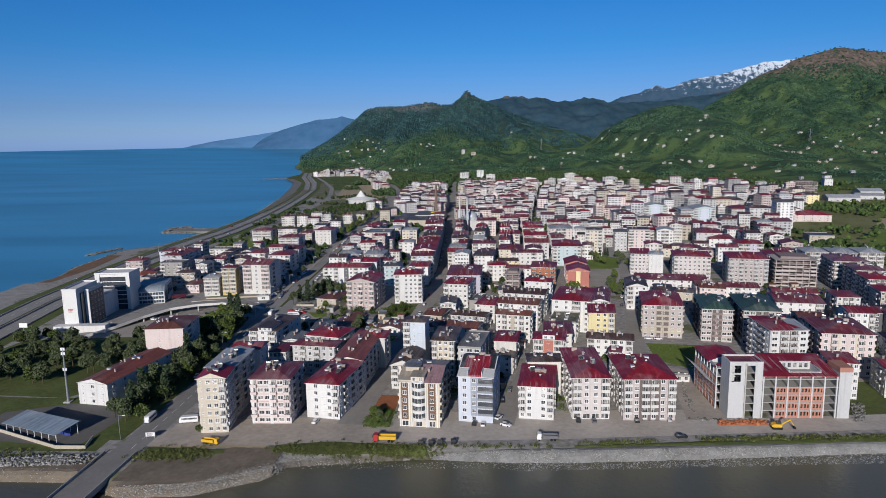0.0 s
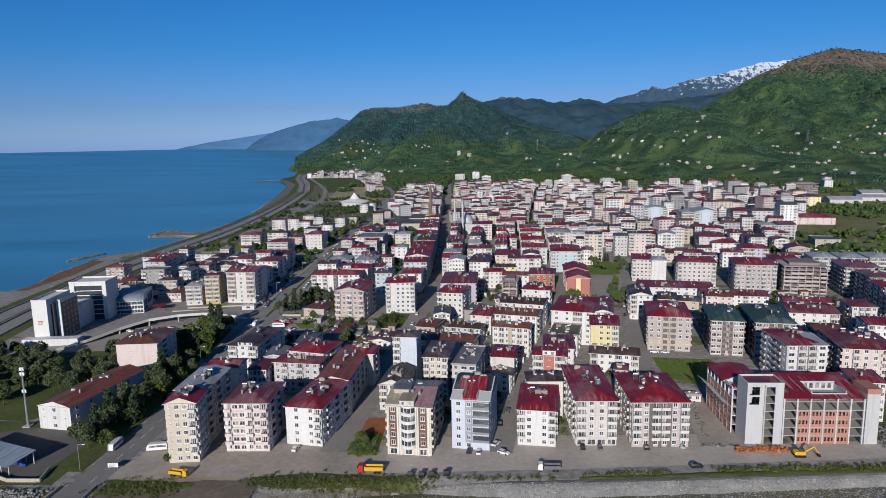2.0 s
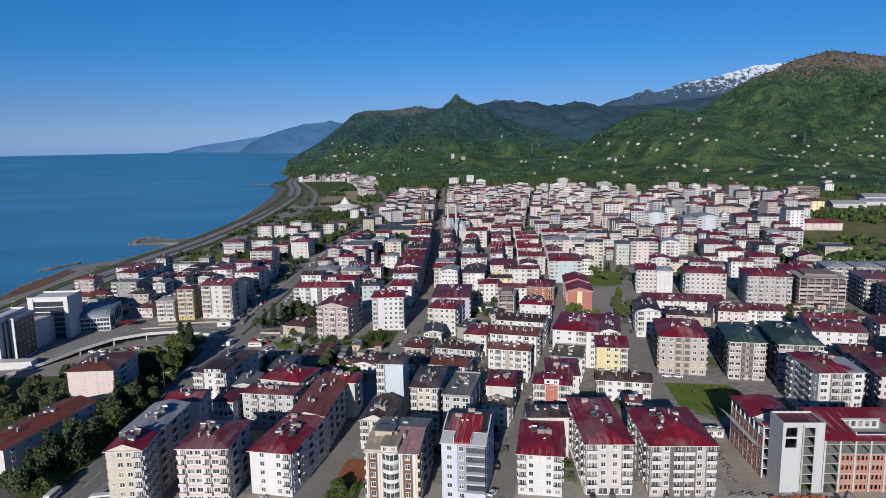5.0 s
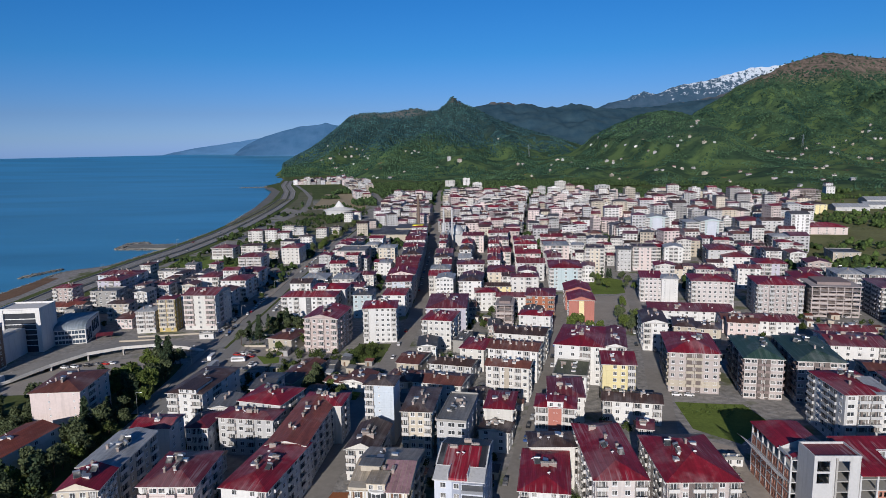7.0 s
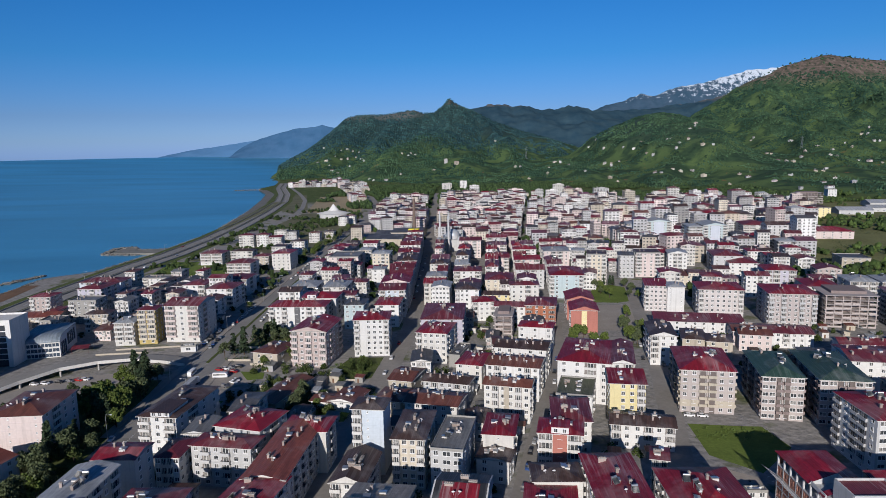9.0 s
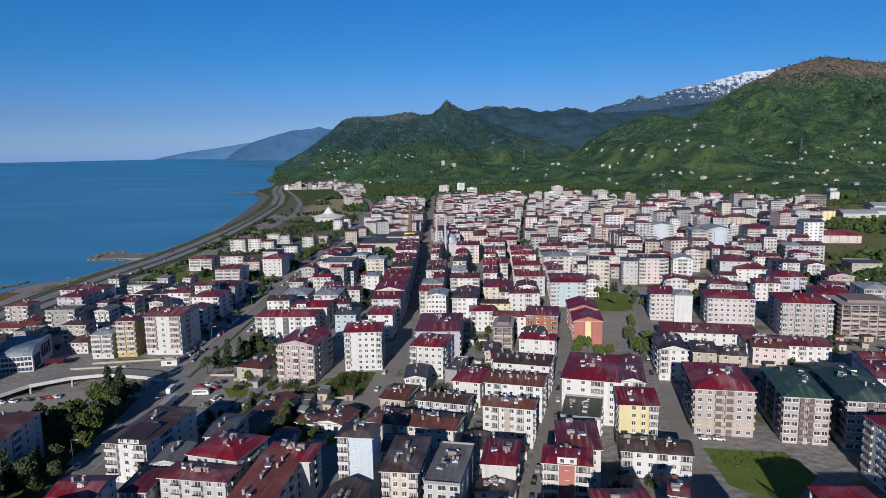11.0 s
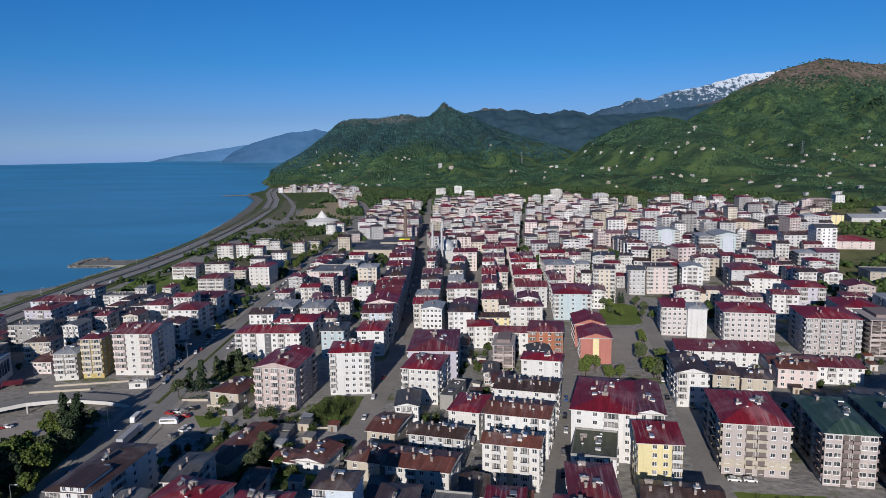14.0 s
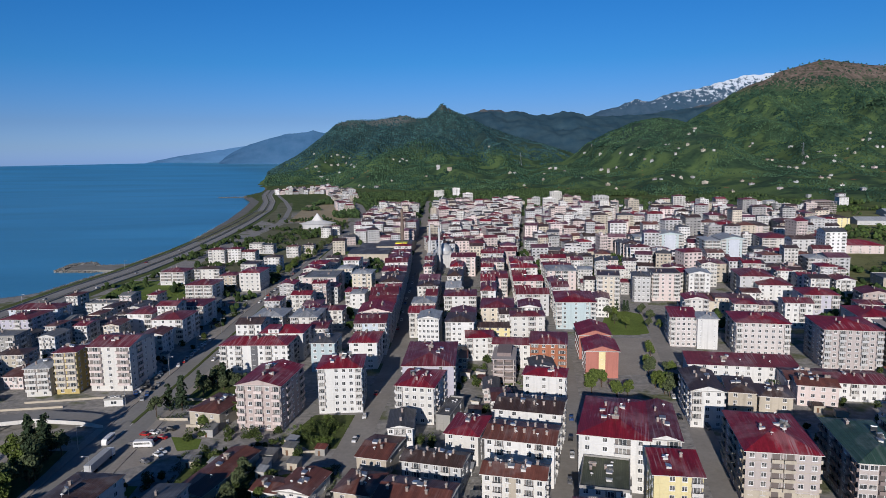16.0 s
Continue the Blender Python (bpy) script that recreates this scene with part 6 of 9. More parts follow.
COAST_FLATS = [(-261, 712, 27, 16, 14, "white", "maroon", "hip"), (-236, 727, 22, 14, 12, "offwhite", "umber", "hip"), (-220, 667, 29, 17, 12, "white", "maroon", "hip"), (-265, 834, 17, 13, 14, "offwhite", "maroon", "hip"),
               (-246, 838, 14, 13, 14, "white", "maroon", "hip"), (-231, 837, 14, 13, 11, "white", "maroon", "gable_x"), (-243, 898, 15, 12, 11, "offwhite", "umber", "flat"), (-227, 896, 12, 12, 10, "lightgrey", "slate", "hip")]
COAST_FLATS += [(-190, 777, 15, 14, 14, "white", "umber", "hip"), (-192, 865, 13, 12, 12, "offwhite", "brownred", "hip"), (-178, 882, 12, 11, 11, "beige", "umber", "hip"), (-191, 1036, 13, 12, 13, "white", "slate", "hip"),
                (-185, 1062, 14, 12, 12, "white", "maroon", "hip"), (-196, 730, 14, 22, 15, "offwhite", "umber", "flat"), (-204, 700, 14, 16, 11, "beige", "maroon", "hip")]
for x, y, w, d, h, wall, roof, kind in COAST_FLATS:
    if free(x + w / 2, y + d / 2, 0.4 * math.hypot(w, d)):
        apartment(x, y, w, d, 0, h, round(h / 2.9), wall, roof, kind, front="bwwb", side="wbw", near=False, chimneys=2)

TAKEN += [(92, 505, 20), (78, 455, 9), (97, 322, 17), (-113, 395, 14), (-56, 412, 15), (-113, 358, 8)]
OLD = ("umber", "umber", "brownred", "maroon", "brownred", "slate", "dirty")
block((-32, -26), (22, 42), 285, 500, 41, (8, 11), tall=(2, 3), roofs=OLD)
block((-42, -40), (28, 46), 300, 500, 42, (7, 9), tall=(1, 3), roofs=OLD)
block((-112, -110), (-48, -48), 270, 345, 43, (8, 11), tall=(2, 4), roofs=OLD)
block((140, 150), (240, 235), 270, 400, 45, (10, 14), lean=-10, tall=(3, 6))
block((-280, -286), (-165, -165), 462, 640, 46, (8, 11), tall=(2, 4), roofs=OLD + ("crimson", "maroon"))

def street_row(y, y1, seed):
    """Flats built wall to wall along the shaded west side of the main street."""
    rnd = random.Random(seed)
    while y < y1:
        depth, w, fl = rnd.uniform(19, 27), rnd.uniform(15, 19), rnd.choice((5, 5, 6, 6))
        edge = np.interp(y + depth / 2, [b for _, b in MAIN], [a for a, _ in MAIN]) - 5.9
        apartment(edge - w, y, w, depth, 1.5 if y < 560 else 3.0, fl * 2.9 + rnd.uniform(0, 0.8), fl, rnd.choice(["white", "white", "offwhite", "paleblue", "palepink"]), rnd.choice(["crimson", "crimson", "maroon", "maroon", "umber"]), rnd.choice(["hip", "gable_x", "gable_y"]),
                  front=rnd.choice(["bwwb", "wbbw", "wwww"]), side=rnd.choice(["wbwbw", "bwbwb"]), near=False, chimneys=rnd.randint(3, 6), tanks=rnd.choice((0, 1)), rise=rnd.uniform(2.0, 2.8))
        y += depth + rnd.uniform(0.8, 2.5)


street_row(511, 770, 401)
block((-128, -136), (-45, -51), 500, 760, 11, tall=(4, 6))
block((-133, -140), (-72, -76), 770, 828, 111, tall=(2, 2), roofs=OLD)
block((-70, -74), (-51, -56), 790, 885, 112, tall=(4, 5))


def terrace(x0, x1, wide, y0, y1, seed, far=False):
    """A column of deep row houses between two narrow alleys; x0 and x1 are its left edge at y0 and y1."""
    rnd = random.Random(seed)
    y = y0
    while y < y1 - 14:
        depth = rnd.uniform(17, 27)
        left = x0 + (x1 - x0) * (y - y0) / (y1 - y0)
        fl = rnd.choice((4, 5, 5, 5, 6))
        cuts = [(left, wide)] if rnd.random() < 0.55 else [(left, wide * 0.5), (left + wide * 0.5, wide * 0.5)]
        for x, w in cuts:
            h = fl * 2.9 + rnd.uniform(-0.5, 0.8)
            if not free(x + w / 2, y + depth / 2, 0.33 * math.hypot(w, depth)):
                continue
            roof, wall = rnd.choice(["crimson", "crimson", "maroon", "maroon", "maroon", "umber", "purple", "zinc"]), rnd.choice(["white", "white", "offwhite", "offwhite", "palepink", "palepink", "lightgrey", "cream"])
            apartment(x, y, w - 0.5, depth, -2.0 + rnd.uniform(-1, 1), h, fl, wall, roof, rnd.choice(["hip", "hip", "gable_x", "gable_x"]), front=rnd.choice(["wbbw", "bwwb", "wbwbw", "bwb"]) if w > 13 else rnd.choice(["wb", "bwb", "bw"]),
                      side=rnd.choice(["wwbw", "wbbw"]), near=False, chimneys=rnd.randint(3, 6), tanks=rnd.choice((0, 1)), rise=rnd.uniform(2.0, 3.0))
        y += depth + rnd.uniform(3, 8)


terrace(-14, -11.5, 21.5, 592, 780, 301)
terrace(10.5, 15.5, 20, 596, 780, 302)
terrace(34, 40.5, 21.5, 596, 770, 303)
terrace(-33.5, -35, 15, 545, 770, 304)
terrace(59, 69, 22, 606, 770, 306)
block((-30, -37), (44, 48), 500, 592, 13, tall=(4, 6))
block((-36, -38), (48, 56), 760, 885, 113, far=True)
block((84, 92), (112, 150), 590, 740, 15, lean=-8)
block((62, 66), (130, 150), 740, 885, 115, lean=-8, far=True)
block((132, 160), (300, 330), 560, 700, 16, (12, 19), lean=-10)
block((145, 160), (310, 330), 700, 885, 116, (12, 19), lean=-10, far=True)
block((-282, -288), (-160, -168), 470, 640, 19)
block((-145, -160), (-58, -74), 885, 1480, 12, far=True)
block((-42, -61), (60, 116), 885, 1490, 14, far=True)
block((65, 112), (150, 276), 885, 1350, 15, lean=-6, far=True, tall=(3, 7))
block((155, 270), (335, 478), 885, 1240, 17, (13, 24), lean=-8, far=True, tall=(3, 8), gap=3.0)
block((300, 335), (350, 540), 640, 1180, 18, (13, 20), lean=-10, far=True)
block((-545, -520), (-400, -380), 2060, 2210, 21, far=True, tall=(2, 5))
block((-240, -390), (-185, -320), 1440, 2060, 22, far=True, tall=(3, 5), lean=20)

# ---- trees and woods ----
def arrays_mesh(name, co, tris, mat, smooth=False):
    me = bpy.data.meshes.new(name)
    me.vertices.add(len(co))
    me.vertices.foreach_set("co", np.asarray(co, np.float32).ravel())
    me.loops.add(tris.size)
    me.loops.foreach_set("vertex_index", tris.astype(np.int32).ravel())
    me.polygons.add(len(tris))
    me.polygons.foreach_set("loop_start", np.arange(0, tris.size, tris.shape[1], dtype=np.int32))
    me.update(calc_edges=True)
    me.materials.append(mat)
    me.polygons.foreach_set("use_smooth", [smooth] * len(me.polygons))
    return me


def leaf_cloud(rng, lobes, count, size):
    """Small tilted leaf clumps scattered through a crown's lobes (x, y, z, radius)."""
    lob = lobes[rng.integers(0, len(lobes), count)]
    way = rng.normal(size=(count, 3))
    way /= np.linalg.norm(way, axis=1)[:, None]
    at = lob[:, :3] + way * (lob[:, 3] * rng.uniform(0.55, 1.05, count) ** 0.7)[:, None]
    a = rng.normal(size=(count, 3))
    a /= np.linalg.norm(a, axis=1)[:, None]
    b = np.cross(way + 0.6 * rng.normal(size=(count, 3)), a)
    b /= np.linalg.norm(b, axis=1)[:, None] + 1e-6
    s = (size * rng.uniform(0.6, 1.4, count))[:, None]
    co = np.stack([at - a * s, at + b * s * 0.7, at + a * s, at - b * s * 0.7], 1).reshape(-1, 3)
    return co, np.arange(4 * count).reshape(-1, 4)


def island_material(name, dark, light):
    m = bpy.data.materials.new(name)
    n, l, p = nodes_of(m)
    geo = n.new("ShaderNodeNewGeometry")
    c = ramp(n, l, geo.outputs["Random Per Island"], [(0.0, dark), (0.8, light), (1.0, shade(light, 1.15))])
    c = mixed(n, l, ramp(n, l, noise_node(n, l, geo.outputs["Position"], 0.5, 3), [(0.35, (0, 0, 0)), (0.7, (0.6,) * 3)]), c, shade(dark, 0.75))
    l.new(c, p.inputs["Base Color"])
    p.inputs["Roughness"].default_value = 0.9
    p.inputs["Specular IOR Level"].default_value = 0.15
    return m


CROWNS = {"conifer": island_material("conifer_crown", (0.024, 0.040, 0.022), (0.052, 0.076, 0.040)), "spring": island_material("spring_crown", (0.060, 0.088, 0.022), (0.135, 0.175, 0.045)),
          "broad": island_material("broadleaf_crown", (0.058, 0.076, 0.040), (0.108, 0.132, 0.062)), "shrubby": island_material("shrub_crown", (0.035, 0.055, 0.016), (0.11, 0.14, 0.045))}


def grow(kind, seed):
    rng = np.random.default_rng(seed)
    s = Shape()
    if kind == "conifer":
        h = 10.0
        s.tube(0, 0, -0.3, h * 0.9, 0.22, 0.04, 7)
        zs = np.linspace(1.6, h, 22)
        lobes = np.array([(rng.normal(0, 0.25) + math.cos(a) * r * 0.55, rng.normal(0, 0.25) + math.sin(a) * r * 0.55, z, 0.35 + r * 0.4) for z in zs for a in rng.uniform(0, 6.28, 3) for r in [2.3 * (1 - (z - 1.6) / (h - 1.2))]])
        co, quads = leaf_cloud(rng, lobes, 620, 0.42)
    else:
        h = 7.5 if kind != "shrubby" else 5.0
        s.tube(0, 0, -0.3, h * 0.45, 0.2, 0.12, 7)
        lobes = []
        for k in range(7):
            a, q = k * 0.9 + rng.uniform(0, 0.6), rng.uniform(0.9, 2.0)
            tip = (math.cos(a) * q, math.sin(a) * q, h * rng.uniform(0.48, 0.85))
            lobes.append((*tip, rng.uniform(0.9, 1.6)))
            n = Vector(tip) - Vector((0, 0, h * 0.35))
            c0, c1 = Vector((0, 0, h * 0.35)), Vector(tip)
            side = n.cross(Vector((0, 0, 1))).normalized() * 0.07
            s.face([tuple(c0 - side), tuple(c0 + side), tuple(c1 + side * 0.3), tuple(c1 - side * 0.3)])
            up = Vector((0, 0, 0.07))
            s.face([tuple(c0 - up), tuple(c0 + up), tuple(c1 + up * 0.3), tuple(c1 - up * 0.3)])
        lobes.append((0, 0, h * 0.82, 1.5))
        co, quads = leaf_cloud(rng, np.array(lobes), 1100, 0.33)
    return s.mesh("trunk", [BARK]), arrays_mesh("crown", co, quads, CROWNS[kind])


TREE_LABEL = {"conifer": "tall dark conifer beside the road", "spring": "bright green tree in spring leaf", "broad": "dark green broadleaf tree with an uneven crown", "shrubby": "low bushy green tree"}
GROWN = {k: [grow(k, 10 * i + j) for j in range(3)] for i, k in enumerate(TREE_LABEL)}


def tree(x, y, kind, size, seed, z=0.0):
    trunk, crown = GROWN[kind][seed % 3]
    root = thing("tree", pose(x, y, z, 0, 0, seed * 67 % 360) @ Matrix.Diagonal((size, size, size, 1)), TREE_LABEL[kind], "tree", "town trees")
    part("trunk", trunk, None, root)
    part("crown", crown, None, root)


def grove(x0, x1, y0, y1, count, seed, kinds=("broad", "broad", "conifer", "spring"), size=(0.7, 1.2)):
    rnd = random.Random(seed)
    for i in range(count):
        tree(rnd.uniform(x0, x1), rnd.uniform(y0, y1), rnd.choice(kinds), rnd.uniform(*size), rnd.randint(0, 99))


ICO = np.array([(0, 0, 1), (0.894, 0, 0.447), (0.276, 0.851, 0.447), (-0.724, 0.526, 0.447), (-0.724, -0.526, 0.447), (0.276, -0.851, 0.447),
                (0.724, 0.526, -0.447), (-0.276, 0.851, -0.447), (-0.894, 0, -0.447), (-0.276, -0.851, -0.447), (0.724, -0.526, -0.447), (0, 0, -1)])
ICO_F = np.array([(0, 1, 2), (0, 2, 3), (0, 3, 4), (0, 4, 5), (0, 5, 1), (1, 6, 2), (2, 6, 7), (2, 7, 3), (3, 7, 8), (3, 8, 4), (4, 8, 9), (4, 9, 5), (5, 9, 10), (5, 10, 1), (1, 10, 6),
                  (11, 7, 6), (11, 8, 7), (11, 9, 8), (11, 10, 9), (11, 6, 10)])


def clumps(rng, x, y, z, r, tall=1.2, jitter=0.28, faces=None):
    n = len(x)
    v = ICO[None] * (1 + rng.uniform(-jitter, jitter, (n, 12, 1)))
    v = v * np.stack([r, r, r * tall], -1)[:, None] + np.stack([x, y, z], -1)[:, None]
    f = ICO_F if faces is None else faces
    return v.reshape(-1, 3), (f[None] + (12 * np.arange(n))[:, None, None]).reshape(-1, 3)


def woodland_material(name, tones):
    """Crowns in drifts of several greens, each crown a little lighter or darker than its neighbours."""
    m = bpy.data.materials.new(name)
    n, l, p = nodes_of(m)
    geo = n.new("ShaderNodeNewGeometry")
    drift = noise_node(n, l, geo.outputs["Position"], 0.0075, 5, 0.62)
    stand = noise_node(n, l, geo.outputs["Position"], 0.03, 4, 0.6)
    c = ramp(n, l, drift, list(zip((0.34, 0.48, 0.60), tones)))
    c = mixed(n, l, 1.0, c, ramp(n, l, stand, [(0.32, (0.58,) * 3), (0.68, (1.38,) * 3)]), "MULTIPLY")
    c = mixed(n, l, 1.0, c, ramp(n, l, geo.outputs["Random Per Island"], [(0.0, (0.74,) * 3), (0.9, (1.14,) * 3), (1.0, (1.35, 1.32, 1.2))]), "MULTIPLY")
    l.new(c, p.inputs["Base Color"])
    p.inputs["Roughness"].default_value = 0.95
    p.inputs["Specular IOR Level"].default_value = 0.05
    return m


def woods():
    rng = np.random.default_rng(5)
    n = 260000
    x, y = rng.uniform(-1050, 2300, n), rng.uniform(1050, 3950, n)
    ahead = np.abs(x) < 0.70 * y + 60
    x, y = x[ahead], y[ahead]
    n = len(x)
    meadow = fbm(x, y, 95, 4)
    z = land(x, y)
    bare = (z > 395 + 90 * (fbm(x, y, 220, 3) - 0.5)) & (x > 1150)
    keep = (z > 3) & (meadow < 0.512 + 0.2 * smooth01((z - 40) / 190) + 0.12 * smooth01((-50 - x) / 150)) & (rng.uniform(0, 1, n) < np.where(bare, 0.08, np.where((x < -260) & (z > 268), 0.3, 0.42 + 0.2 * smooth01((z - 50) / 130))))
    x, y, z = x[keep], y[keep], z[keep]
    r = rng.uniform(1.7, 3.7, len(x)) * np.clip(y / 2300, 0.75, 1.4)
    hazed = np.maximum(smooth01((y - 2700) / 700) * smooth01((1000 - x) / 350), smooth01((z - 110) / 120) * smooth01((600 - x) / 400))
    high = rng.uniform(0, 1, len(x)) < hazed
    # both tone sets carry distance haze as added blue, the mountain forest most
    for some, name, tones, label in ((~high, "woodland", ((0.021, 0.050, 0.037), (0.031, 0.068, 0.044), (0.052, 0.096, 0.052)), "mixed spring woodland on the lower slopes"), (high, "mountain_forest", ((0.019, 0.049, 0.060), (0.026, 0.063, 0.071), (0.037, 0.083, 0.083)), "forest in haze-blued greens covering the mountain sides")):
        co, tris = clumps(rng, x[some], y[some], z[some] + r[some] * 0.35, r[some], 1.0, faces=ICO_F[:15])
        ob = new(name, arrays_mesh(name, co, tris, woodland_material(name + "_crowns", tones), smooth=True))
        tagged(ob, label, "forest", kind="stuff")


woods()


def undergrowth(name, spots, seed, mat, label, r0=0.5, r1=1.2):
    """Low bushes along strips of the plan: (x0, y0, x1, y1, width, count)."""
    rng = np.random.default_rng(seed)
    xs, ys = [], []
    for x0, y0, x1, y1, wide, count in spots:
        q = rng.uniform(0, 1, count)
        xs.append(x0 + (x1 - x0) * q + rng.normal(0, wide * 0.35, count))
        ys.append(y0 + (y1 - y0) * q + rng.normal(0, wide * 0.35, count))
    x, y = np.concatenate(xs), np.concatenate(ys)
    r = rng.uniform(r0, r1, len(x))
    lobes = np.stack([x, y, land(x, y) + r * 0.4, r], -1)
    co, quads = leaf_cloud(rng, lobes, 36 * len(x), 0.2)
    tagged(new(name, arrays_mesh(name, co, quads, mat)), label, "bushes", kind="stuff")


def rubble(name, spots, seed, mat, label, r0, r1):
    rng = np.random.default_rng(seed)
    co, tris, k = [], [], 0
    for x0, y0, x1, y1, wide, count, lift in spots:
        q = rng.uniform(0, 1, count)
        x, y = x0 + (x1 - x0) * q + rng.uniform(-wide / 2, wide / 2, count), y0 + (y1 - y0) * q + rng.uniform(-wide / 2, wide / 2, count)
        r = r0 + (r1 - r0) * rng.uniform(0, 1, count) ** 2
        v, f = clumps(rng, x, y, np.maximum(land(x, y), SEA_Z - 0.2) + lift * rng.uniform(0, 1, count), r, 0.7, 0.35)
        co.append(v), tris.append(f + k)
        k += len(v)
    tagged(new(name, arrays_mesh(name, np.concatenate(co), np.concatenate(tris), mat)), label, "rocks", kind="stuff")


STONE = island_material("river_stone", (0.17, 0.168, 0.16), (0.38, 0.372, 0.35))
DARKSTONE = island_material("armour_stone", (0.10, 0.10, 0.095), (0.26, 0.25, 0.23))
rubble("river_bank_stones", [(-95, 197, -68, 208, 9, 900, 0.2), (-66, 209, 26, 212, 5, 2600, 0.5), (-20, 213, 30, 216, 6, 6000, 0.4), (10, 212, 150, 222.5, 9, 26000, 0.5), (-330, 190, -140, 196, 9, 2600, 0.3), (-120, 186, -96, 188, 7, 2200, 0.2), (-96, 188, -72, 202, 8, 2600, 0.3)], 3, STONE, "loose pale stones on the river bank", 0.1, 0.3)
rubble("rubble_heap", [(-172, 203, -142, 206, 7, 1500, 0.9)], 31, STONE, "heap of pale broken rock beside the bridge", 0.2, 0.6)
rubble("sea_groyne_stones", [(-410, 810, -416, 846, 7, 300, 1.5), (-416, 846, -402, 861, 7, 200, 1.5), (-408, 806, -366, 802, 4, 240, 1.0), (-400, 858, -384, 838, 5, 160, 1.0), (-384, 838, -352, 846, 4, 160, 0.9), (-408, 642, -396, 684, 5, 260, 1.2), (-681, 1992, -610, 2000, 10, 500, 1.8)], 4, DARKSTONE, "dark boulder groynes reaching into the sea", 0.6, 1.8)
rubble("shore_stones", [(-374, 560, -380, 650, 6, 160, 0.5), (-357, 700, -354, 800, 5, 260, 0.8), (-354, 850, -360, 1000, 5, 420, 0.8), (-360, 1000, -457, 1550, 6, 900, 0.8)], 6, DARKSTONE, "boulders lining the shore below the highway", 0.4, 1.2)

SCRUB = island_material("scrub_leaves", (0.045, 0.062, 0.018), (0.17, 0.185, 0.06))
undergrowth("bank_bushes", [(-122, 210, -100, 212, 7, 300), (-76, 216, -20, 217, 6, 650), (-20, 220, 22, 221, 2.5, 60), (32, 223, 60, 226, 2.5, 70), (76, 228, 160, 233, 3, 420), (-180, 208, -142, 206, 7, 160), (-330, 205, -180, 212, 12, 260)], 8, SCRUB, "scrub and weeds along the river bank", 0.3, 0.9)
undergrowth("garden_bushes", [(-46, 236, -40, 238, 3, 60), (-47, 240, -40, 250, 5, 110), (-68, 414, -52, 416, 8, 60), (-60, 402, -52, 404, 5, 26), (-112, 445, -100, 462, 8, 40), (-265, 660, -200, 700, 18, 120), (-250, 640, -200, 640, 10, 60), (14, 440, 22, 470, 8, 50), (46, 262, 48, 300, 3, 60), (30, 250, 30, 300, 2.5, 50), (84, 330, 108, 336, 10, 30)], 9, LEAF_BRIGHT, "garden shrubs and rough growth between the houses", 0.5, 1.3)

# ---- ground patches ----
def bank_strip(name, x0, x1, low, high, mat, label):
    """Vegetation lying on the river bank between two lines of plan points."""
    n = max(60, int((x1 - x0) / 0.8))
    xs, q = np.linspace(x0, x1, n), np.linspace(0, 1, 10)
    lo, hi = knots(xs, low), knots(xs, high)
    ragged = 1.2 * (fbm(xs, 0 * xs, 6, 3) - 0.5)
    gy = (lo + ragged)[None] + (hi - lo)[None] * q[:, None]
    gx = np.repeat(xs[None], 10, 0)
    gz = land(gx, gy) + 0.12 + (0.9 if "gravel" in name else 0.4) * fbm(gx, gy, 2.2, 4) * (4 * q * (1 - q))[:, None]
    i = (np.arange(9)[:, None] * n + np.arange(n - 1)).ravel()
    me = bpy.data.meshes.new(name)
    me.from_pydata(np.stack([gx, gy, gz], -1).reshape(-1, 3).tolist(), [], np.stack([i, i + 1, i + n + 1, i + n], 1).tolist())
    me.materials.append(mat)
    return tagged(new(name, me), label, name.split("_")[0], kind="structure")


bank_strip("grass_bank", -77, -22, [(-77, 216), (-66, 212.5), (-22, 215.5)], [(-77, 219.5), (-57, 223), (-22, 220.5)], ROUGHGRASS, "overgrown grassy river bank")
bank_strip("gravel_bank", -30, 172, [(-30, 209), (26, 208.5), (73, 213), (172, 219)], [(-30, 214), (-5, 217.5), (30, 220.5), (74, 224), (110, 226), (172, 231)], surface("bank_gravel", (0.25, 0.247, 0.235), 0.95, var=0.5, fine=0.9, broad=0.15, bump=0.12), "pale gravel slope of the river bank")
bank_strip("grass_bank_east", 30, 170, [(30, 220.6), (74, 224), (110, 226), (170, 231)], [(30, 222), (74, 227), (110, 229.5), (170, 236)], ROUGHGRASS, "thin grassy strip along the river bank")
bank_strip("grass_bank_bridge", -123, -94, [(-123, 207), (-94, 211)], [(-123, 217), (-94, 215.5)], ROUGHGRASS, "green river bank beside the bridge")
bank_strip("earth_bank", -123, -73, [(-123, 184), (-118, 183), (-95, 185), (-73, 200)], [(-123, 208), (-92, 217), (-73, 217)], surface("bank_earth", (0.20, 0.165, 0.125), 0.95, var=0.4, fine=0.5, broad=0.09, bump=0.04), "bare brown earth shelf on the river bank")
bank_strip("earth_bank_west", -330, -138, [(-330, 192), (-138, 192)], [(-330, 205), (-138, 205)], surface("bank_earth", (0.20, 0.165, 0.125)), "bare brown earth shelf on the river bank")
patch("lawn_lot", [(83, 343), (101, 340.5), (110, 340), (113, 322), (95, 303), (82, 316)], GRASS, 0.05, "bright green vacant lot", "grass")
patch("grass_park", [(-272, 268), (-184, 262), (-152, 300), (-158, 395), (-205, 352), (-262, 345)], ROUGHGRASS, 0.04, "rough park grass under trees", "grass")
patch("grass_verge", [(-152, 222), (-136, 222), (-135.5, 300), (-141, 330), (-150, 395), (-157, 395), (-156, 262)], ROUGHGRASS, 0.045, "grass verge beside the boulevard", "grass")
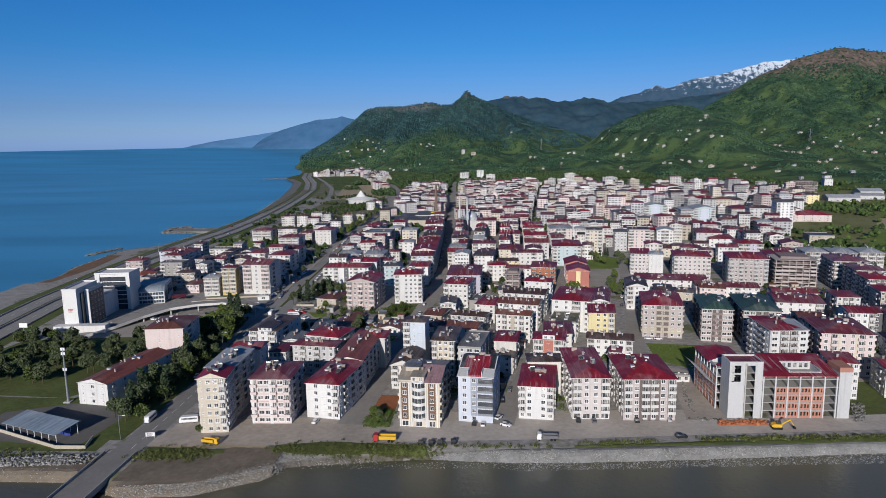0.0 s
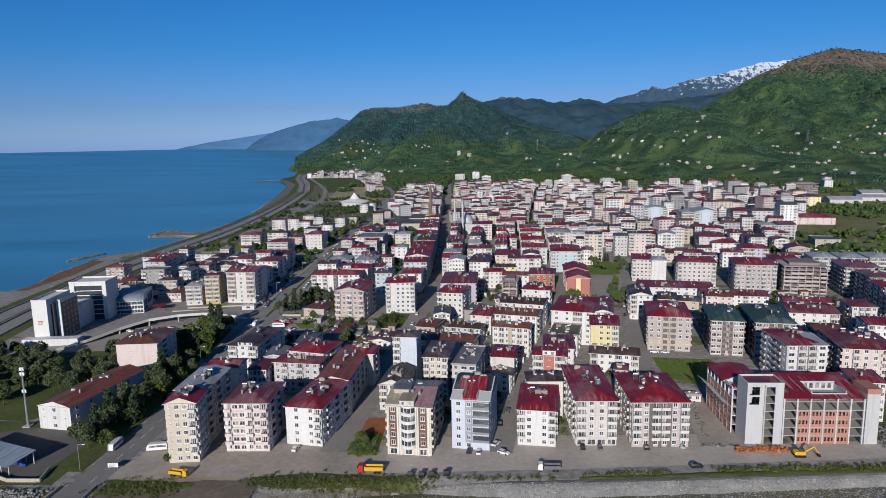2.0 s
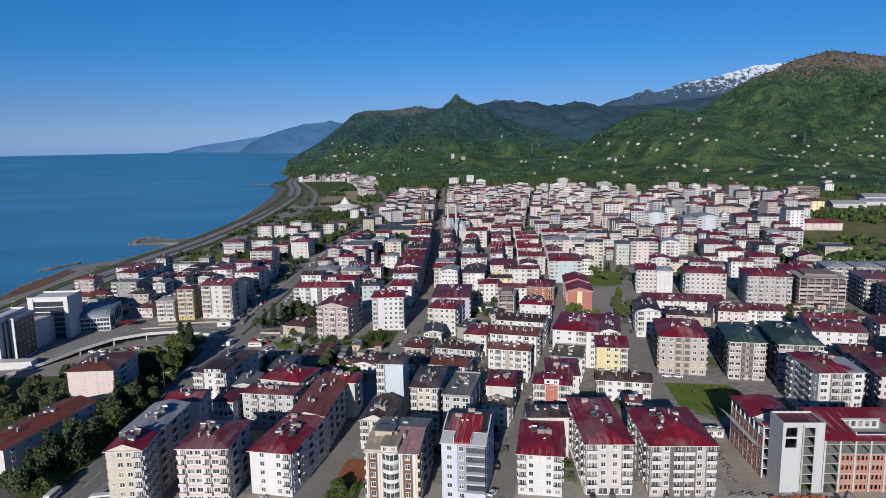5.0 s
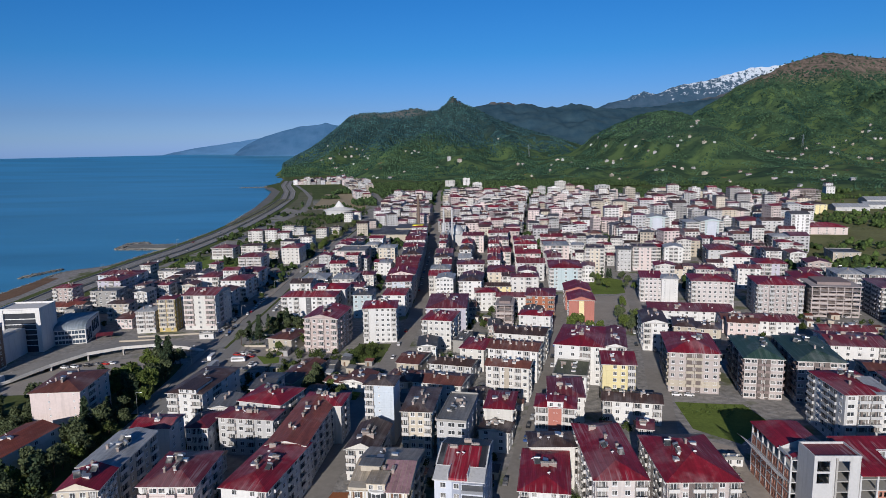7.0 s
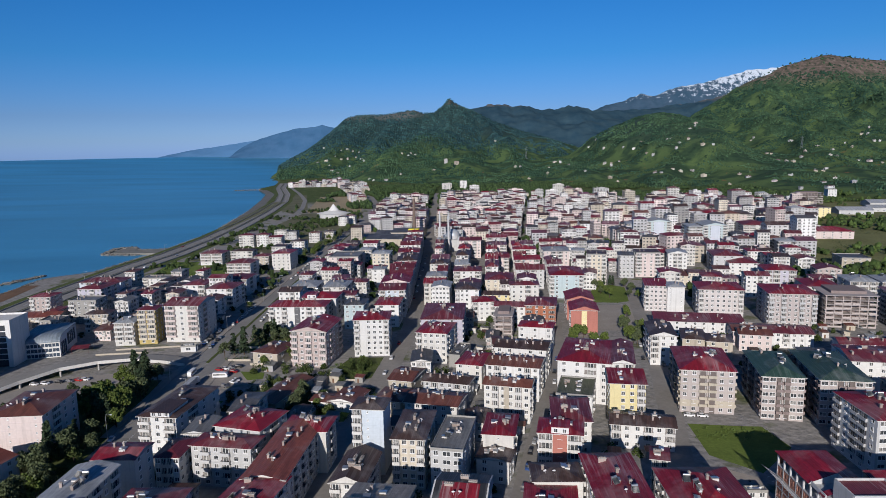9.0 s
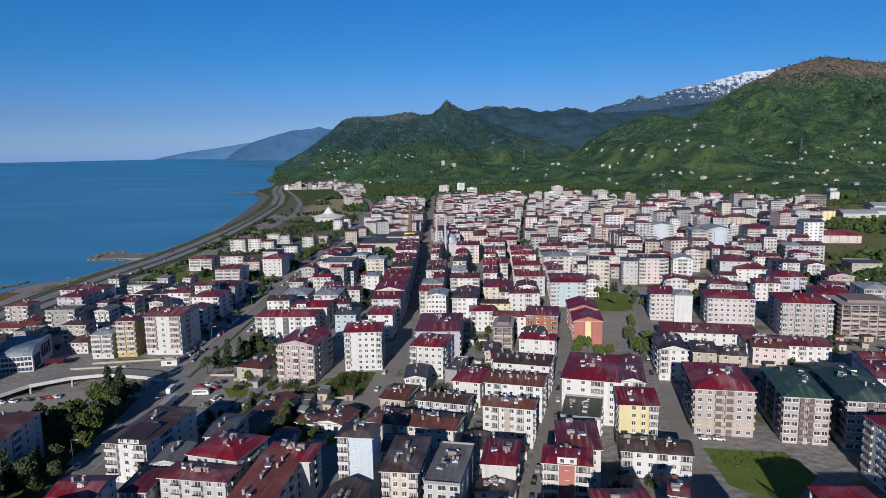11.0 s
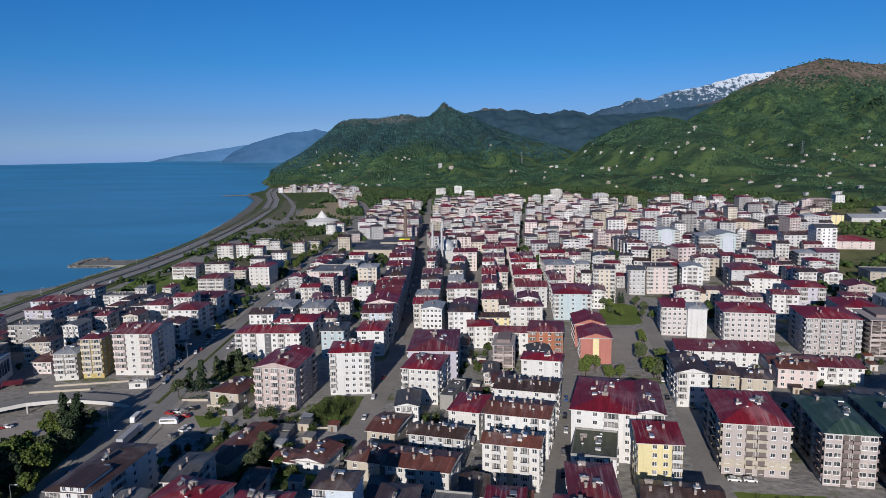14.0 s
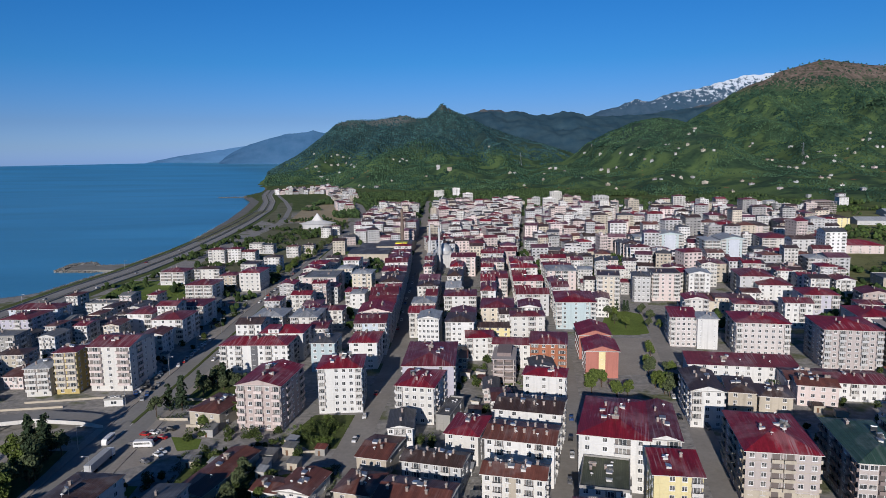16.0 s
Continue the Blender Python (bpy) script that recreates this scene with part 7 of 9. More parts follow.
patch("grass_waste", [(-285, 640), (-205, 640), (-212, 735), (-300, 740)], GRASS, 0.05, "overgrown plot beside the highway", "grass")
patch("grass_square", [(84, 548), (82, 562), (90, 588), (97, 603), (108, 606), (119, 594), (118, 572), (113, 552), (100, 546)], GRASS, 0.05, "small green square", "grass")
patch("pavement_court", [(72, 476), (96, 476), (108, 540), (84, 540)], PAVING, 0.05, "paved school yard", "pavement")
patch("grass_garden", [(-70, 406), (-64, 428), (-42, 428), (-39, 398), (-58, 394)], ROUGHGRASS, 0.05, "wild garden plot", "grass")
patch("red_soil_garden", [(-49, 252), (-38, 252), (-38, 268), (-46, 268)], REDSOIL, 0.05, "bare reddish garden soil", "soil")
patch("grass_garden_hedge", [(-48.5, 236), (-38, 235), (-38, 252), (-48.5, 252)], ROUGHGRASS, 0.05, "planted front garden", "grass")
patch("grass_river_meadow", [(-330, 210), (-141, 213), (-141, 262), (-200, 262), (-330, 270)], ROUGHGRASS, 0.05, "rough grass above the river", "grass")
patch("pavement_shed_yard", [(-200, 222), (-150, 216), (-146, 252), (-176, 256), (-200, 246)], ASPHALT_DARK, 0.05, "dark asphalt yard by the shed", "pavement")
patch("dirt_river_track", [(-330, 208.5), (-138, 209), (-138, 204), (-330, 204)], DIRT, 0.05, "earth track along the river", "track")
patch("pavement_front", [(-122, 226), (-40, 229), (-40, 246), (-122, 240)], DIRTROAD, 0.03, "dusty paved forecourt", "pavement")
patch("pavement_front_east", [(-38, 233), (92, 240), (92, 256), (-38, 250)], DUSTY, 0.03, "paved forecourts of the riverside flats", "pavement")
patch("dirt_site", [(76, 246), (92, 246), (92, 300), (84, 306)], DIRTROAD, 0.05, "trodden earth of a building site", "soil")
patch("dirt_right", [(138, 246), (260, 256), (260, 300), (142, 285)], ROUGHGRASS, 0.05, "weedy plot beside the building site", "grass")
patch("dirt_shore", [(-352, 500), (-352, 560), (-364, 628), (-377, 628), (-371, 565), (-360, 525), (-362, 500)], surface("shore_earth", (0.215, 0.135, 0.085), 0.95, var=0.45, fine=0.5, broad=0.06), 0.1, "reddish earth fill on the shore", "soil")
patch("gravel_shore", [(-332, 300), (-340, 480), (-372, 500), (-350, 300)], GRAVEL, 0.04, "gravel strip beside the highway", "gravel")
patch("grass_far_shore", [(-360, 1010), (-345, 1010), (-395, 1500), (-420, 1500)], surface("dusty_verge", (0.17, 0.17, 0.10), 0.95, var=0.5, fine=0.3, broad=0.03), 0.12, "grass median along the highway", "grass")
patch("pavement_car_park", [(-236, 352), (-168, 352), (-164, 408), (-214, 396)], PAVING, 0.035, "open car park below the ramp", "pavement")
patch("pavement_lot", [(-125, 376), (-106, 392), (-104, 418), (-124, 424)], PAVING, 0.05, "small paved car park", "pavement")
patch("grass_meadow", [(335, 480), (800, 480), (900, 900), (760, 1140), (690, 1270), (560, 1450), (450, 1180), (352, 900)], PASTURE, 0.03, "open green land at the edge of town", "grass")
patch("grass_shore_field", [(-255, 1000), (-190, 1000), (-200, 1130), (-285, 1130)], surface("dusty_verge", (0.17, 0.17, 0.10), 0.95, var=0.5, fine=0.3, broad=0.03), 0.05, "rough field by the coast", "grass")
patch("dirt_shore_field", [(-292, 1250), (-190, 1230), (-205, 1330), (-290, 1640), (-352, 1640)], DIRT, 0.05, "bare brown field by the coast", "field")
patch("grass_headland", [(-310, 1230), (-300, 1300), (-400, 1700), (-440, 1745), (-395, 1530), (-355, 1300)], surface("dusty_verge", (0.17, 0.17, 0.10), 0.95, var=0.5, fine=0.3, broad=0.03), 0.05, "green strip between the coast roads", "grass")
patch("gravel_beach", [(-345, 960), (-352, 985), (-410, 1290), (-470, 1560), (-520, 1760), (-600, 1950), (-575, 1950), (-500, 1770), (-450, 1560), (-392, 1290), (-345, 1000)], surface("shingle", (0.20, 0.195, 0.18), 0.95, var=0.35, fine=0.7, broad=0.04), 0.06, "grey gravel beach below the road", "beach")
FIELDS = [((345, 640), (420, 640), (470, 760), (365, 770), GRASS), ((372, 775), (476, 765), (520, 870), (400, 880), DIRT), ((405, 885), (525, 875), (580, 1000), (440, 1010), GRASS), ((425, 640), (560, 640), (640, 800), (480, 760), PASTURE),
          ((482, 768), (640, 808), (700, 1000), (560, 960), DIRT), ((450, 1015), (600, 1000), (640, 1120), (500, 1130), PASTURE), ((565, 968), (700, 1008), (690, 1180), (640, 1120), GRASS), ((300, 480), (420, 500), (440, 630), (340, 630), PASTURE)]
for *corners, mat in FIELDS:
    patch("field", corners, mat, 0.06, "cultivated plot at the edge of town", "field")
patch("grass_town_edge", [(256, 612), (330, 600), (430, 760), (570, 1000), (660, 1340), (585, 1230), (480, 1020), (384, 835), (320, 718)], PASTURE, 0.05, "green land along the edge of town", "grass")
undergrowth("field_hedges", [(262, 640, 330, 700, 4, 60), (310, 740, 400, 760, 4, 60), (380, 860, 470, 900, 4, 70), (365, 772, 476, 765, 3, 60), (400, 882, 522, 872, 3, 60), (478, 760, 560, 965, 4, 90), (440, 1012, 600, 1000, 4, 70), (345, 640, 440, 1010, 6, 120), (640, 800, 700, 1000, 10, 120)], 12, LEAF, "hedges and scrub between the fields", 1.2, 2.6)

patch("grass_lot_strip", [(-116, 407), (-103, 405), (-101, 396), (-108, 394)], GRASS, 0.06, "small lawn beside the car park", "grass")
patch("grass_yard", [(-120, 368), (-110, 368), (-108, 346), (-116, 346)], GRASS, 0.055, "strip of grass behind the flats", "grass")
patch("grass_house_garden", [(-72, 372), (-44, 384), (-40, 362), (-44, 346), (-70, 344)], GRASS, 0.045, "grassy garden round small houses", "grass")
patch("grass_back_gardens", [(-100, 392), (-74, 396), (-72, 346), (-98, 340)], ROUGHGRASS, 0.04, "overgrown back gardens", "grass")
patch("grass_villa_garden", [(-130, 440), (-96, 440), (-94, 468), (-130, 470)], ROUGHGRASS, 0.05, "shady villa garden", "grass")
undergrowth("yard_bushes", [(-118, 366, -110, 348, 5, 40), (-72, 346, -44, 350, 5, 60), (-47, 382, -43, 362, 3, 40), (-84, 392, -72, 374, 5, 50), (-104, 396, -98, 360, 3, 40), (-130, 424, -96, 436, 4, 60), (-126, 368, -122, 350, 2, 30), (-16, 300, -10, 345, 3, 40), (25, 300, 40, 350, 2, 40)], 19, LEAF, "hedges and bushes in the back gardens", 0.5, 1.3)

# ---- trees of the town ----
for tx, ty, kind, size in ((-156, 354, "spring", 1.9), (-158, 386, "conifer", 1.7), (-150, 391, "broad", 1.3), (-123, 434, "conifer", 1.5), (-131, 427, "broad", 1.2), (-128, 433, "conifer", 1.2), (-106, 414, "spring", 0.8), (-97, 424, "spring", 1.0), (-99, 430, "spring", 0.8),
                           (-75.5, 372, "broad", 1.1), (-75, 366, "broad", 1.0), (-74, 351, "broad", 1.2), (-73, 346, "shrubby", 1.2), (-90, 385, "shrubby", 0.9), (-66, 357, "spring", 0.7), (-60, 352, "shrubby", 0.9), (-47, 372, "shrubby", 0.8), (-113, 362, "shrubby", 0.9), (-112, 351, "spring", 0.8),
                           (-46, 245, "spring", 0.6), (-43, 243.5, "broad", 0.55), (-44.5, 247, "shrubby", 0.7), (-109.5, 229.5, "shrubby", 0.6), (-62, 409, "shrubby", 0.7), (-56, 418, "spring", 0.6), (26, 268, "shrubby", 0.7), (26, 280, "shrubby", 0.8), (47, 270, "shrubby", 0.6)):
    tree(tx, ty, kind, size, int(abs(tx * 7 + ty)))

grove(-262, -172, 290, 350, 58, 31, ("broad", "broad", "shrubby", "broad"), (0.95, 1.45))
grove(-180, -160, 318, 372, 16, 41, ("broad", "broad", "spring"), (1.1, 1.5))
grove(-153, -138, 238, 345, 58, 32, ("broad", "broad", "shrubby", "spring", "broad", "conifer"), (0.7, 1.5))
grove(-162, -146, 345, 392, 20, 33, ("broad", "broad", "spring", "conifer"), (1.1, 1.6))
grove(-128, -102, 450, 468, 14, 34, ("conifer", "broad", "broad"), (0.9, 1.3))
grove(50, 64, 448, 462, 3, 35, ("spring",), (0.9, 1.2))
grove(85, 93, 440, 475, 7, 36, ("spring", "broad"), (0.9, 1.2))
grove(88, 98, 560, 590, 4, 52, ("broad", "spring"), (0.8, 1.1))
grove(110, 118, 556, 600, 6, 53, ("spring", "broad"), (0.7, 1.0))
grove(98, 110, 604, 612, 4, 54, ("broad", "conifer"), (0.6, 0.9))
grove(90, 101, 476, 530, 6, 42, ("spring", "broad"), (0.7, 1.0))
grove(66, 74, 442, 450, 3, 43, ("spring",), (0.8, 1.0))
grove(-78, -72, 330, 340, 2, 37, ("conifer", "broad"), (1.0, 1.2))
grove(-262, -205, 272, 300, 20, 38, ("broad", "broad", "shrubby", "shrubby"), (1.1, 1.6))
grove(-172, -162, 700, 1000, 40, 39, ("broad", "broad", "spring"), (0.7, 1.3))
grove(-200, -175, 560, 640, 5, 40, ("broad", "spring"), (0.6, 0.9))
tree(-156, 392, "conifer", 1.5, 4)
tree(-163, 384, "spring", 1.5, 7)
tree(-93, 352, "broad", 1.2, 3)
tree(-96, 440, "broad", 0.9, 8)

patch("grass_coast_plain", [(-290, 742), (-215, 742), (-170, 770), (-170, 1000), (-188, 1250), (-250, 1240), (-292, 1230), (-286, 1000), (-272, 790)], surface("dusty_verge", (0.17, 0.17, 0.10), 0.95, var=0.5, fine=0.3, broad=0.03), 0.035, "rough open ground between the coast road and the boulevard", "grass")
s = Shape()
rim = [(-340, 796), (-364, 803), (-388, 804), (-407, 811), (-413, 844), (-403, 857), (-387, 834), (-364, 838), (-340, 846)]
s.v = [(x, y, -2.7) for x, y in rim] + [(x + (4 if x < -380 else 0), y + (3 if y < 825 else -3), -1.2 + 0.02 * (x + 400)) for x, y in rim]
n = len(rim)
s.f = [(i, i + 1, n + i + 1, n + i) for i in range(n - 1)] + [(n, n + 1, n + 7, n + 8), (n + 1, n + 2, n + 6, n + 7), (n + 2, n + 3, n + 4, n + 5, n + 6)]
s.m = [0] * len(s.f)
solid("ground_spit", s, surface("spit_ground", (0.25, 0.245, 0.22), 0.95, var=0.4, fine=0.6, broad=0.08), "low gravel spit reaching into the sea", "spit", kind="structure")


def scatter(name, x0, x1, y0, y1, count, seed, density, r, dark, light, label):
    """Tree crowns in the gaps between the houses of the farther town."""
    rng = np.random.default_rng(seed)
    x, y = rng.uniform(x0, x1, count), rng.uniform(y0, y1, count)
    keep = (fbm(x, y, 90, 3) > density) & (land(x, y) > -0.5) & (land(x, y) < 4)
    for a, b, q in TAKEN + FARBOX:
        keep &= (x - a) ** 2 + (y - b) ** 2 > (q * 0.85 + 1.5) ** 2
    for line, wide in ((INNER, 9), (OUTER, 9), (BOULEVARD, 11), (MAIN, 8), (LOOP, 7)):
        keep &= np.abs(x - np.interp(y, [b for _, b in line], [a for a, _ in line])) > wide
    x, y = x[keep], y[keep]
    n = len(x)
    px, py = np.repeat(x, 4) + rng.normal(0, 1.1, 4 * n), np.repeat(y, 4) + rng.normal(0, 1.1, 4 * n)
    rad = np.repeat(rng.uniform(*r, n), 4) * rng.uniform(0.5, 0.85, 4 * n)
    co, tris = clumps(rng, px, py, np.repeat(land(x, y), 4) + rad * rng.uniform(0.8, 2.2, 4 * n), rad, 1.0, 0.38)
    tagged(new(name, arrays_mesh(name, co, tris, island_material(name + "_leaves", dark, light))), label, "trees", kind="stuff")


scatter("foot_trees", -330, 640, 1300, 2000, 11000, 64, 0.40, (2.2, 4.6), (0.024, 0.044, 0.020), (0.062, 0.10, 0.036), "trees between the last houses and the hill foot")
scatter("town_trees", -170, 360, 560, 1750, 5200, 61, 0.46, (1.6, 3.4), (0.020, 0.036, 0.014), (0.055, 0.088, 0.024), "small trees and gardens among the farther houses")
scatter("meadow_trees", 262, 1000, 480, 1500, 6500, 62, 0.52, (1.8, 4.0), (0.026, 0.046, 0.018), (0.085, 0.13, 0.036), "trees and hedges on the green land beside the town")
scatter("coast_trees", -330, -165, 640, 1900, 2600, 63, 0.53, (1.4, 3.0), (0.020, 0.034, 0.014), (0.05, 0.078, 0.024), "scattered trees on the coastal plain")

patch("dirt_bridge_yard", [(-122, 216), (-80, 218), (-78, 224), (-124, 224)], DIRT, 0.05, "bare brown earth beside the bridge", "soil")
for wx, wy, ww, wd in ((540, 1090, 46, 34), (600, 1120, 40, 30), (648, 1200, 36, 40)):
    apartment(wx, wy, ww, wd, -10, 6, 1, "lightgrey", "zinc", "gable_x", front="WWWWW", side="", near=False, chimneys=0, name="warehouse", label="low grey warehouse with a sheet-metal roof", group="")

rubble("site_rubble", [(80, 252, 88, 300, 2.5, 90, 0.2), (140, 246, 148, 262, 4, 240, 0.6), (76, 246, 88, 246, 2, 40, 0.2)], 24, DARKSTONE, "broken concrete and debris around the building site", 0.15, 0.7)
apartment(82.8, 286, 6.0, 2.5, 0, 2.7, 1, "white", "zinc", "flat", front="ww", side="w", chimneys=0, over=0.1, name="site_cabin", label="small white site cabin behind the building site", group="")

# ---- back gardens and sheds between the near houses ----
def clear_of(x, y, gap):
    for a, b, w, d, t in RECTS:
        u, v = (x - a) * math.cos(t) + (y - b) * math.sin(t), (y - b) * math.cos(t) - (x - a) * math.sin(t)
        if -gap < u < w + gap and -gap < v < d + gap:
            return False
    for line, wide in ((SECOND, 4.6), (THIRD, 5.2), (MAIN, 6.2), (BOULEVARD, 12)):
        if y < line[-1][1] and abs(x - np.interp(y, [q for _, q in line], [q for q, _ in line])) < wide + gap:
            return False
    return True


def lean_to(x, y, w, d, turn, h, roof):
    root = thing("garden_shed", pose(x, y, 0, 0, 0, turn), f"small rendered shed with a {roof} sheet roof", "shed", "back-yard sheds")
    s = Shape()
    s.box(0, w, 0, d, -0.3, h)
    part("wall", s, wall_mat(("concrete", "beige", "grey", "offwhite")[int(abs(x) * 7) % 4]), root)
    part("roof", roof_shape("shed", w, d, 0.3, 0.5, 0.12), [roof_mat(roof), wall_mat("beige"), wall_mat("beige")], root, at=pose(0, 0, h + 0.12), weld=True)
    s = Shape()
    s.box(0.3 * w, 0.3 * w + 0.9, -0.05, 0, 0, 2.0)
    part("door", s, wall_mat("brown"), root)


GROWTH = []


def back_gardens(x0, x1, y0, y1, tries, seed, sheds):
    rnd = random.Random(seed)
    for _ in range(tries):
        x, y = rnd.uniform(x0, x1), rnd.uniform(y0, y1)
        if rnd.random() < sheds:
            w, d = rnd.uniform(3, 5.5), rnd.uniform(3, 5)
            if clear_of(x + w / 2, y + d / 2, 0.5 * math.hypot(w, d) + 0.3):
                lean_to(x, y, w, d, rnd.choice((-10, -8, -5, 80)), rnd.uniform(2.2, 3.2), rnd.choice(("rust", "umber", "dirty", "brownred", "zinc")))
                RECTS.append((x, y, w, d, 0))
        else:
            size = rnd.uniform(0.4, 0.8)
            if clear_of(x, y, 1.4 * size + 0.4):
                for _ in range(rnd.choice((3, 5, 7))):
                    r = rnd.uniform(0.6, 1.5) * size * 1.6
                    GROWTH.append((x + rnd.gauss(0, 0.9 * size), y + rnd.gauss(0, 0.9 * size), r * rnd.uniform(0.5, 1.5) + rnd.choice((0, 0, 1.2)), r))


back_gardens(-74, 60, 262, 400, 330, 701, 0.4)
back_gardens(-108, -64, 290, 410, 110, 702, 0.2)
back_gardens(-66, -46, 388, 418, 24, 706, 0.0)
back_gardens(-30, 40, 400, 500, 150, 703, 0.3)
back_gardens(108, 235, 400, 480, 90, 704, 0.35)
back_gardens(150, 235, 300, 400, 70, 705, 0.3)
back_gardens(-235, -150, 470, 640, 120, 707, 0.3)
co, quads = leaf_cloud(np.random.default_rng(71), np.array(GROWTH), 60 * len(GROWTH), 0.32)
tagged(new("back_garden_growth", arrays_mesh("back_garden_growth", co, quads, island_material("garden_leaves", (0.022, 0.036, 0.014), (0.085, 0.115, 0.032)))), "dark shrubs and fruit trees in the back gardens", "bushes", kind="stuff")

# ---- construction site ----
def building_site():
    m = pose(91.8, 247.6, 0, 0, 0, 0.5)
    root = thing("unfinished_building", m, "unfinished brick and concrete building with red roof", "building")
    TAKEN.append((112, 262, 24))
    pale = wall_mat("lightgrey")
    fl, st = 6, 3.15
    for nm, b in (("tower_wall", (0, 5.2, 0, 0.4, 0, 14.6)), ("tower_pier", (0, 0.9, 0, 0.4, 14.6, 22)), ("tower_pier", (4.3, 5.2, 0, 0.4, 14.6, 22)), ("lintel", (0.9, 4.3, 0, 0.4, 17.5, 18.1)), ("lintel", (0.9, 4.3, 0, 0.4, 21.1, 22)),
                  ("tower_wall", (0, 0.4, 0.4, 9, 0, 22)), ("tower_wall", (0.4, 5.2, 8.6, 9, 0, 20)), ("tower_pier", (4.8, 6.4, 0.4, 0.9, 0, 22)), ("tower_pier", (9.6, 12.4, -0.05, 0.4, 0, 22)), ("tower_beam", (6.4, 9.6, 0, 0.4, 21.1, 22))):
        s = Shape()
        s.box(*b)
        part(nm, s, pale, root)
    for a in (6.0, 12.0):
        for y in (0, 8.5):
            s = Shape()
            s.box(a, a + 0.5, y, y + 0.5, 0, 22)
            part("column", s, CONCRETE, root)
    for k in range(1, 8):
        s = Shape()
        s.box(6.0, 12.6, 0.05, 9, k * 3.05 - 0.25, k * 3.05)
        part("floor_slab", s, CONCRETE, root)
    s = Shape()
    s.box(0.3, 12.3, 0.3, 8.7, 21.9, 22.1)
    part("tower_roof", s, roof_mat("maroon"), root, "dark red sheet roof on the tower")
    for b in ((0, 12.6, -0.08, 0.3), (0, 12.6, 8.7, 9.0), (-0.05, 0.3, 0.3, 8.7), (12.3, 12.6, 0.3, 8.7)):
        s = Shape()
        s.box(*b, 22.0, 22.7)
        part("tower_parapet", s, pale, root)
    # east wing: frame with brick infill
    for k in range(1, 6):
        s = Shape()
        s.box(12.6, 41, 0.3, 17, k * st - 0.25, k * st)
        part("floor_slab", s, CONCRETE, root)
    for i in range(7):
        x = 12.8 + i * 4.55
        for y in (0.4, 16.2):
            s = Shape()
            s.box(x, x + 0.5, y - 0.15, y + 0.45, 0, 17)
            part("column", s, pale, root)
    for k in range(0, 4):
        for i in range(1, 5):
            x = 12.8 + i * 4.55 - (4.0 if i == 0 else 0) + 0.5
            s = Shape()
            z = k * st
            s.box(x, x + 4.05, 0.5, 0.75, z, z + 0.95)
            s.box(x, x + 4.05, 0.5, 0.75, z + 2.35, z + st - 0.25)
            for q in (0.0, 1.25, 2.55, 3.55):
                s.box(x + q, x + q + 0.5, 0.5, 0.75, z + 0.95, z + 2.35)
            part("brick_infill", s, BRICKWORK, root, "hollow red brick infill with window gaps")
    s = Shape()
    s.box(12.6, 41, 12, 12.3, 0, 16.8)
    part("inner_wall", s, wall_mat("darkgrey"), root)
    def deck(x0, x1, y0, y1):
        q, lift = Shape(), lambda y: 17.2 + 0.15 * (y + 0.6)
        low = [(x0, y0, lift(y0) - 0.2), (x1, y0, lift(y0) - 0.2), (x1, y1, lift(y1) - 0.2), (x0, y1, lift(y1) - 0.2)]
        up = [(u, v, k + 0.2) for u, v, k in low]
        q.v = low + up
        q.f = [(3, 2, 1, 0), (4, 5, 6, 7), (0, 1, 5, 4), (1, 2, 6, 5), (2, 3, 7, 6), (3, 0, 4, 7)]
        q.m = [0] * 6
        part("roof_panel", q, roof_mat("crimson"), root, "bright crimson sheet roof")

    deck(12.7, 40.6, -0.6, 2.6), deck(12.7, 23.4, 2.6, 11), deck(35, 40.6, 2.6, 11), deck(12.7, 40.6, 11, 18.4)
    for b in ((23.1, 35.3, 2.3, 2.6), (23.1, 35.3, 11, 11.3), (23.1, 23.4, 2.6, 11), (35, 35.3, 2.6, 11)):
        s = Shape()
        s.box(*b, 15.8, 17.95 if b[3] < 3 else 19.2 if b[2] > 9 else 18.6)
        part("light_well_wall", s, pale, root, "pale concrete wall of a roof light well")
    for i in range(5):
        s = Shape()
        s.box(24.3 + 2.15 * i, 25.5 + 2.15 * i, 10.9, 11, 16.7, 18.4)
        part("light_well_window", s, GLASS, root)
    s = Shape()
    s.box(23.4, 35, 2.6, 10.9, 15.75, 15.95)
    part("light_well_floor", s, CONCRETE, root)
    s = Shape()
    s.box(12.6, 41.4, 17.9, 18.2, 16, 19.7)
    part("back_wall", s, pale, root)
    s = Shape()
    s.box(41, 45.5, 0.2, 9, 0, 18.5)
    part("end_tower", s, pale, root, "pale rendered end tower")
    s = Shape()
    s.box(40.8, 45.7, 0.0, 9.2, 18.5, 20.4)
    part("end_parapet", s, BRICKWORK, root, "brick parapet of the end tower")
    # west wing: five brick-filled storeys between pale slab edges, the top one open
    wst = 3.4
    for k in range(1, 6):
        q = Shape()
        q.box(-1.75, 12, 9.0, 35.5, k * wst - 0.28, k * wst)
        part("floor_slab", q, pale, root)
    for i in range(8):
        for x in (-1.7, 11.6):
            q = Shape()
            y = 9.2 + i * 3.7
            q.box(x, x + 0.5, y, y + 0.45, 0, 17)
            part("column", q, pale, root)
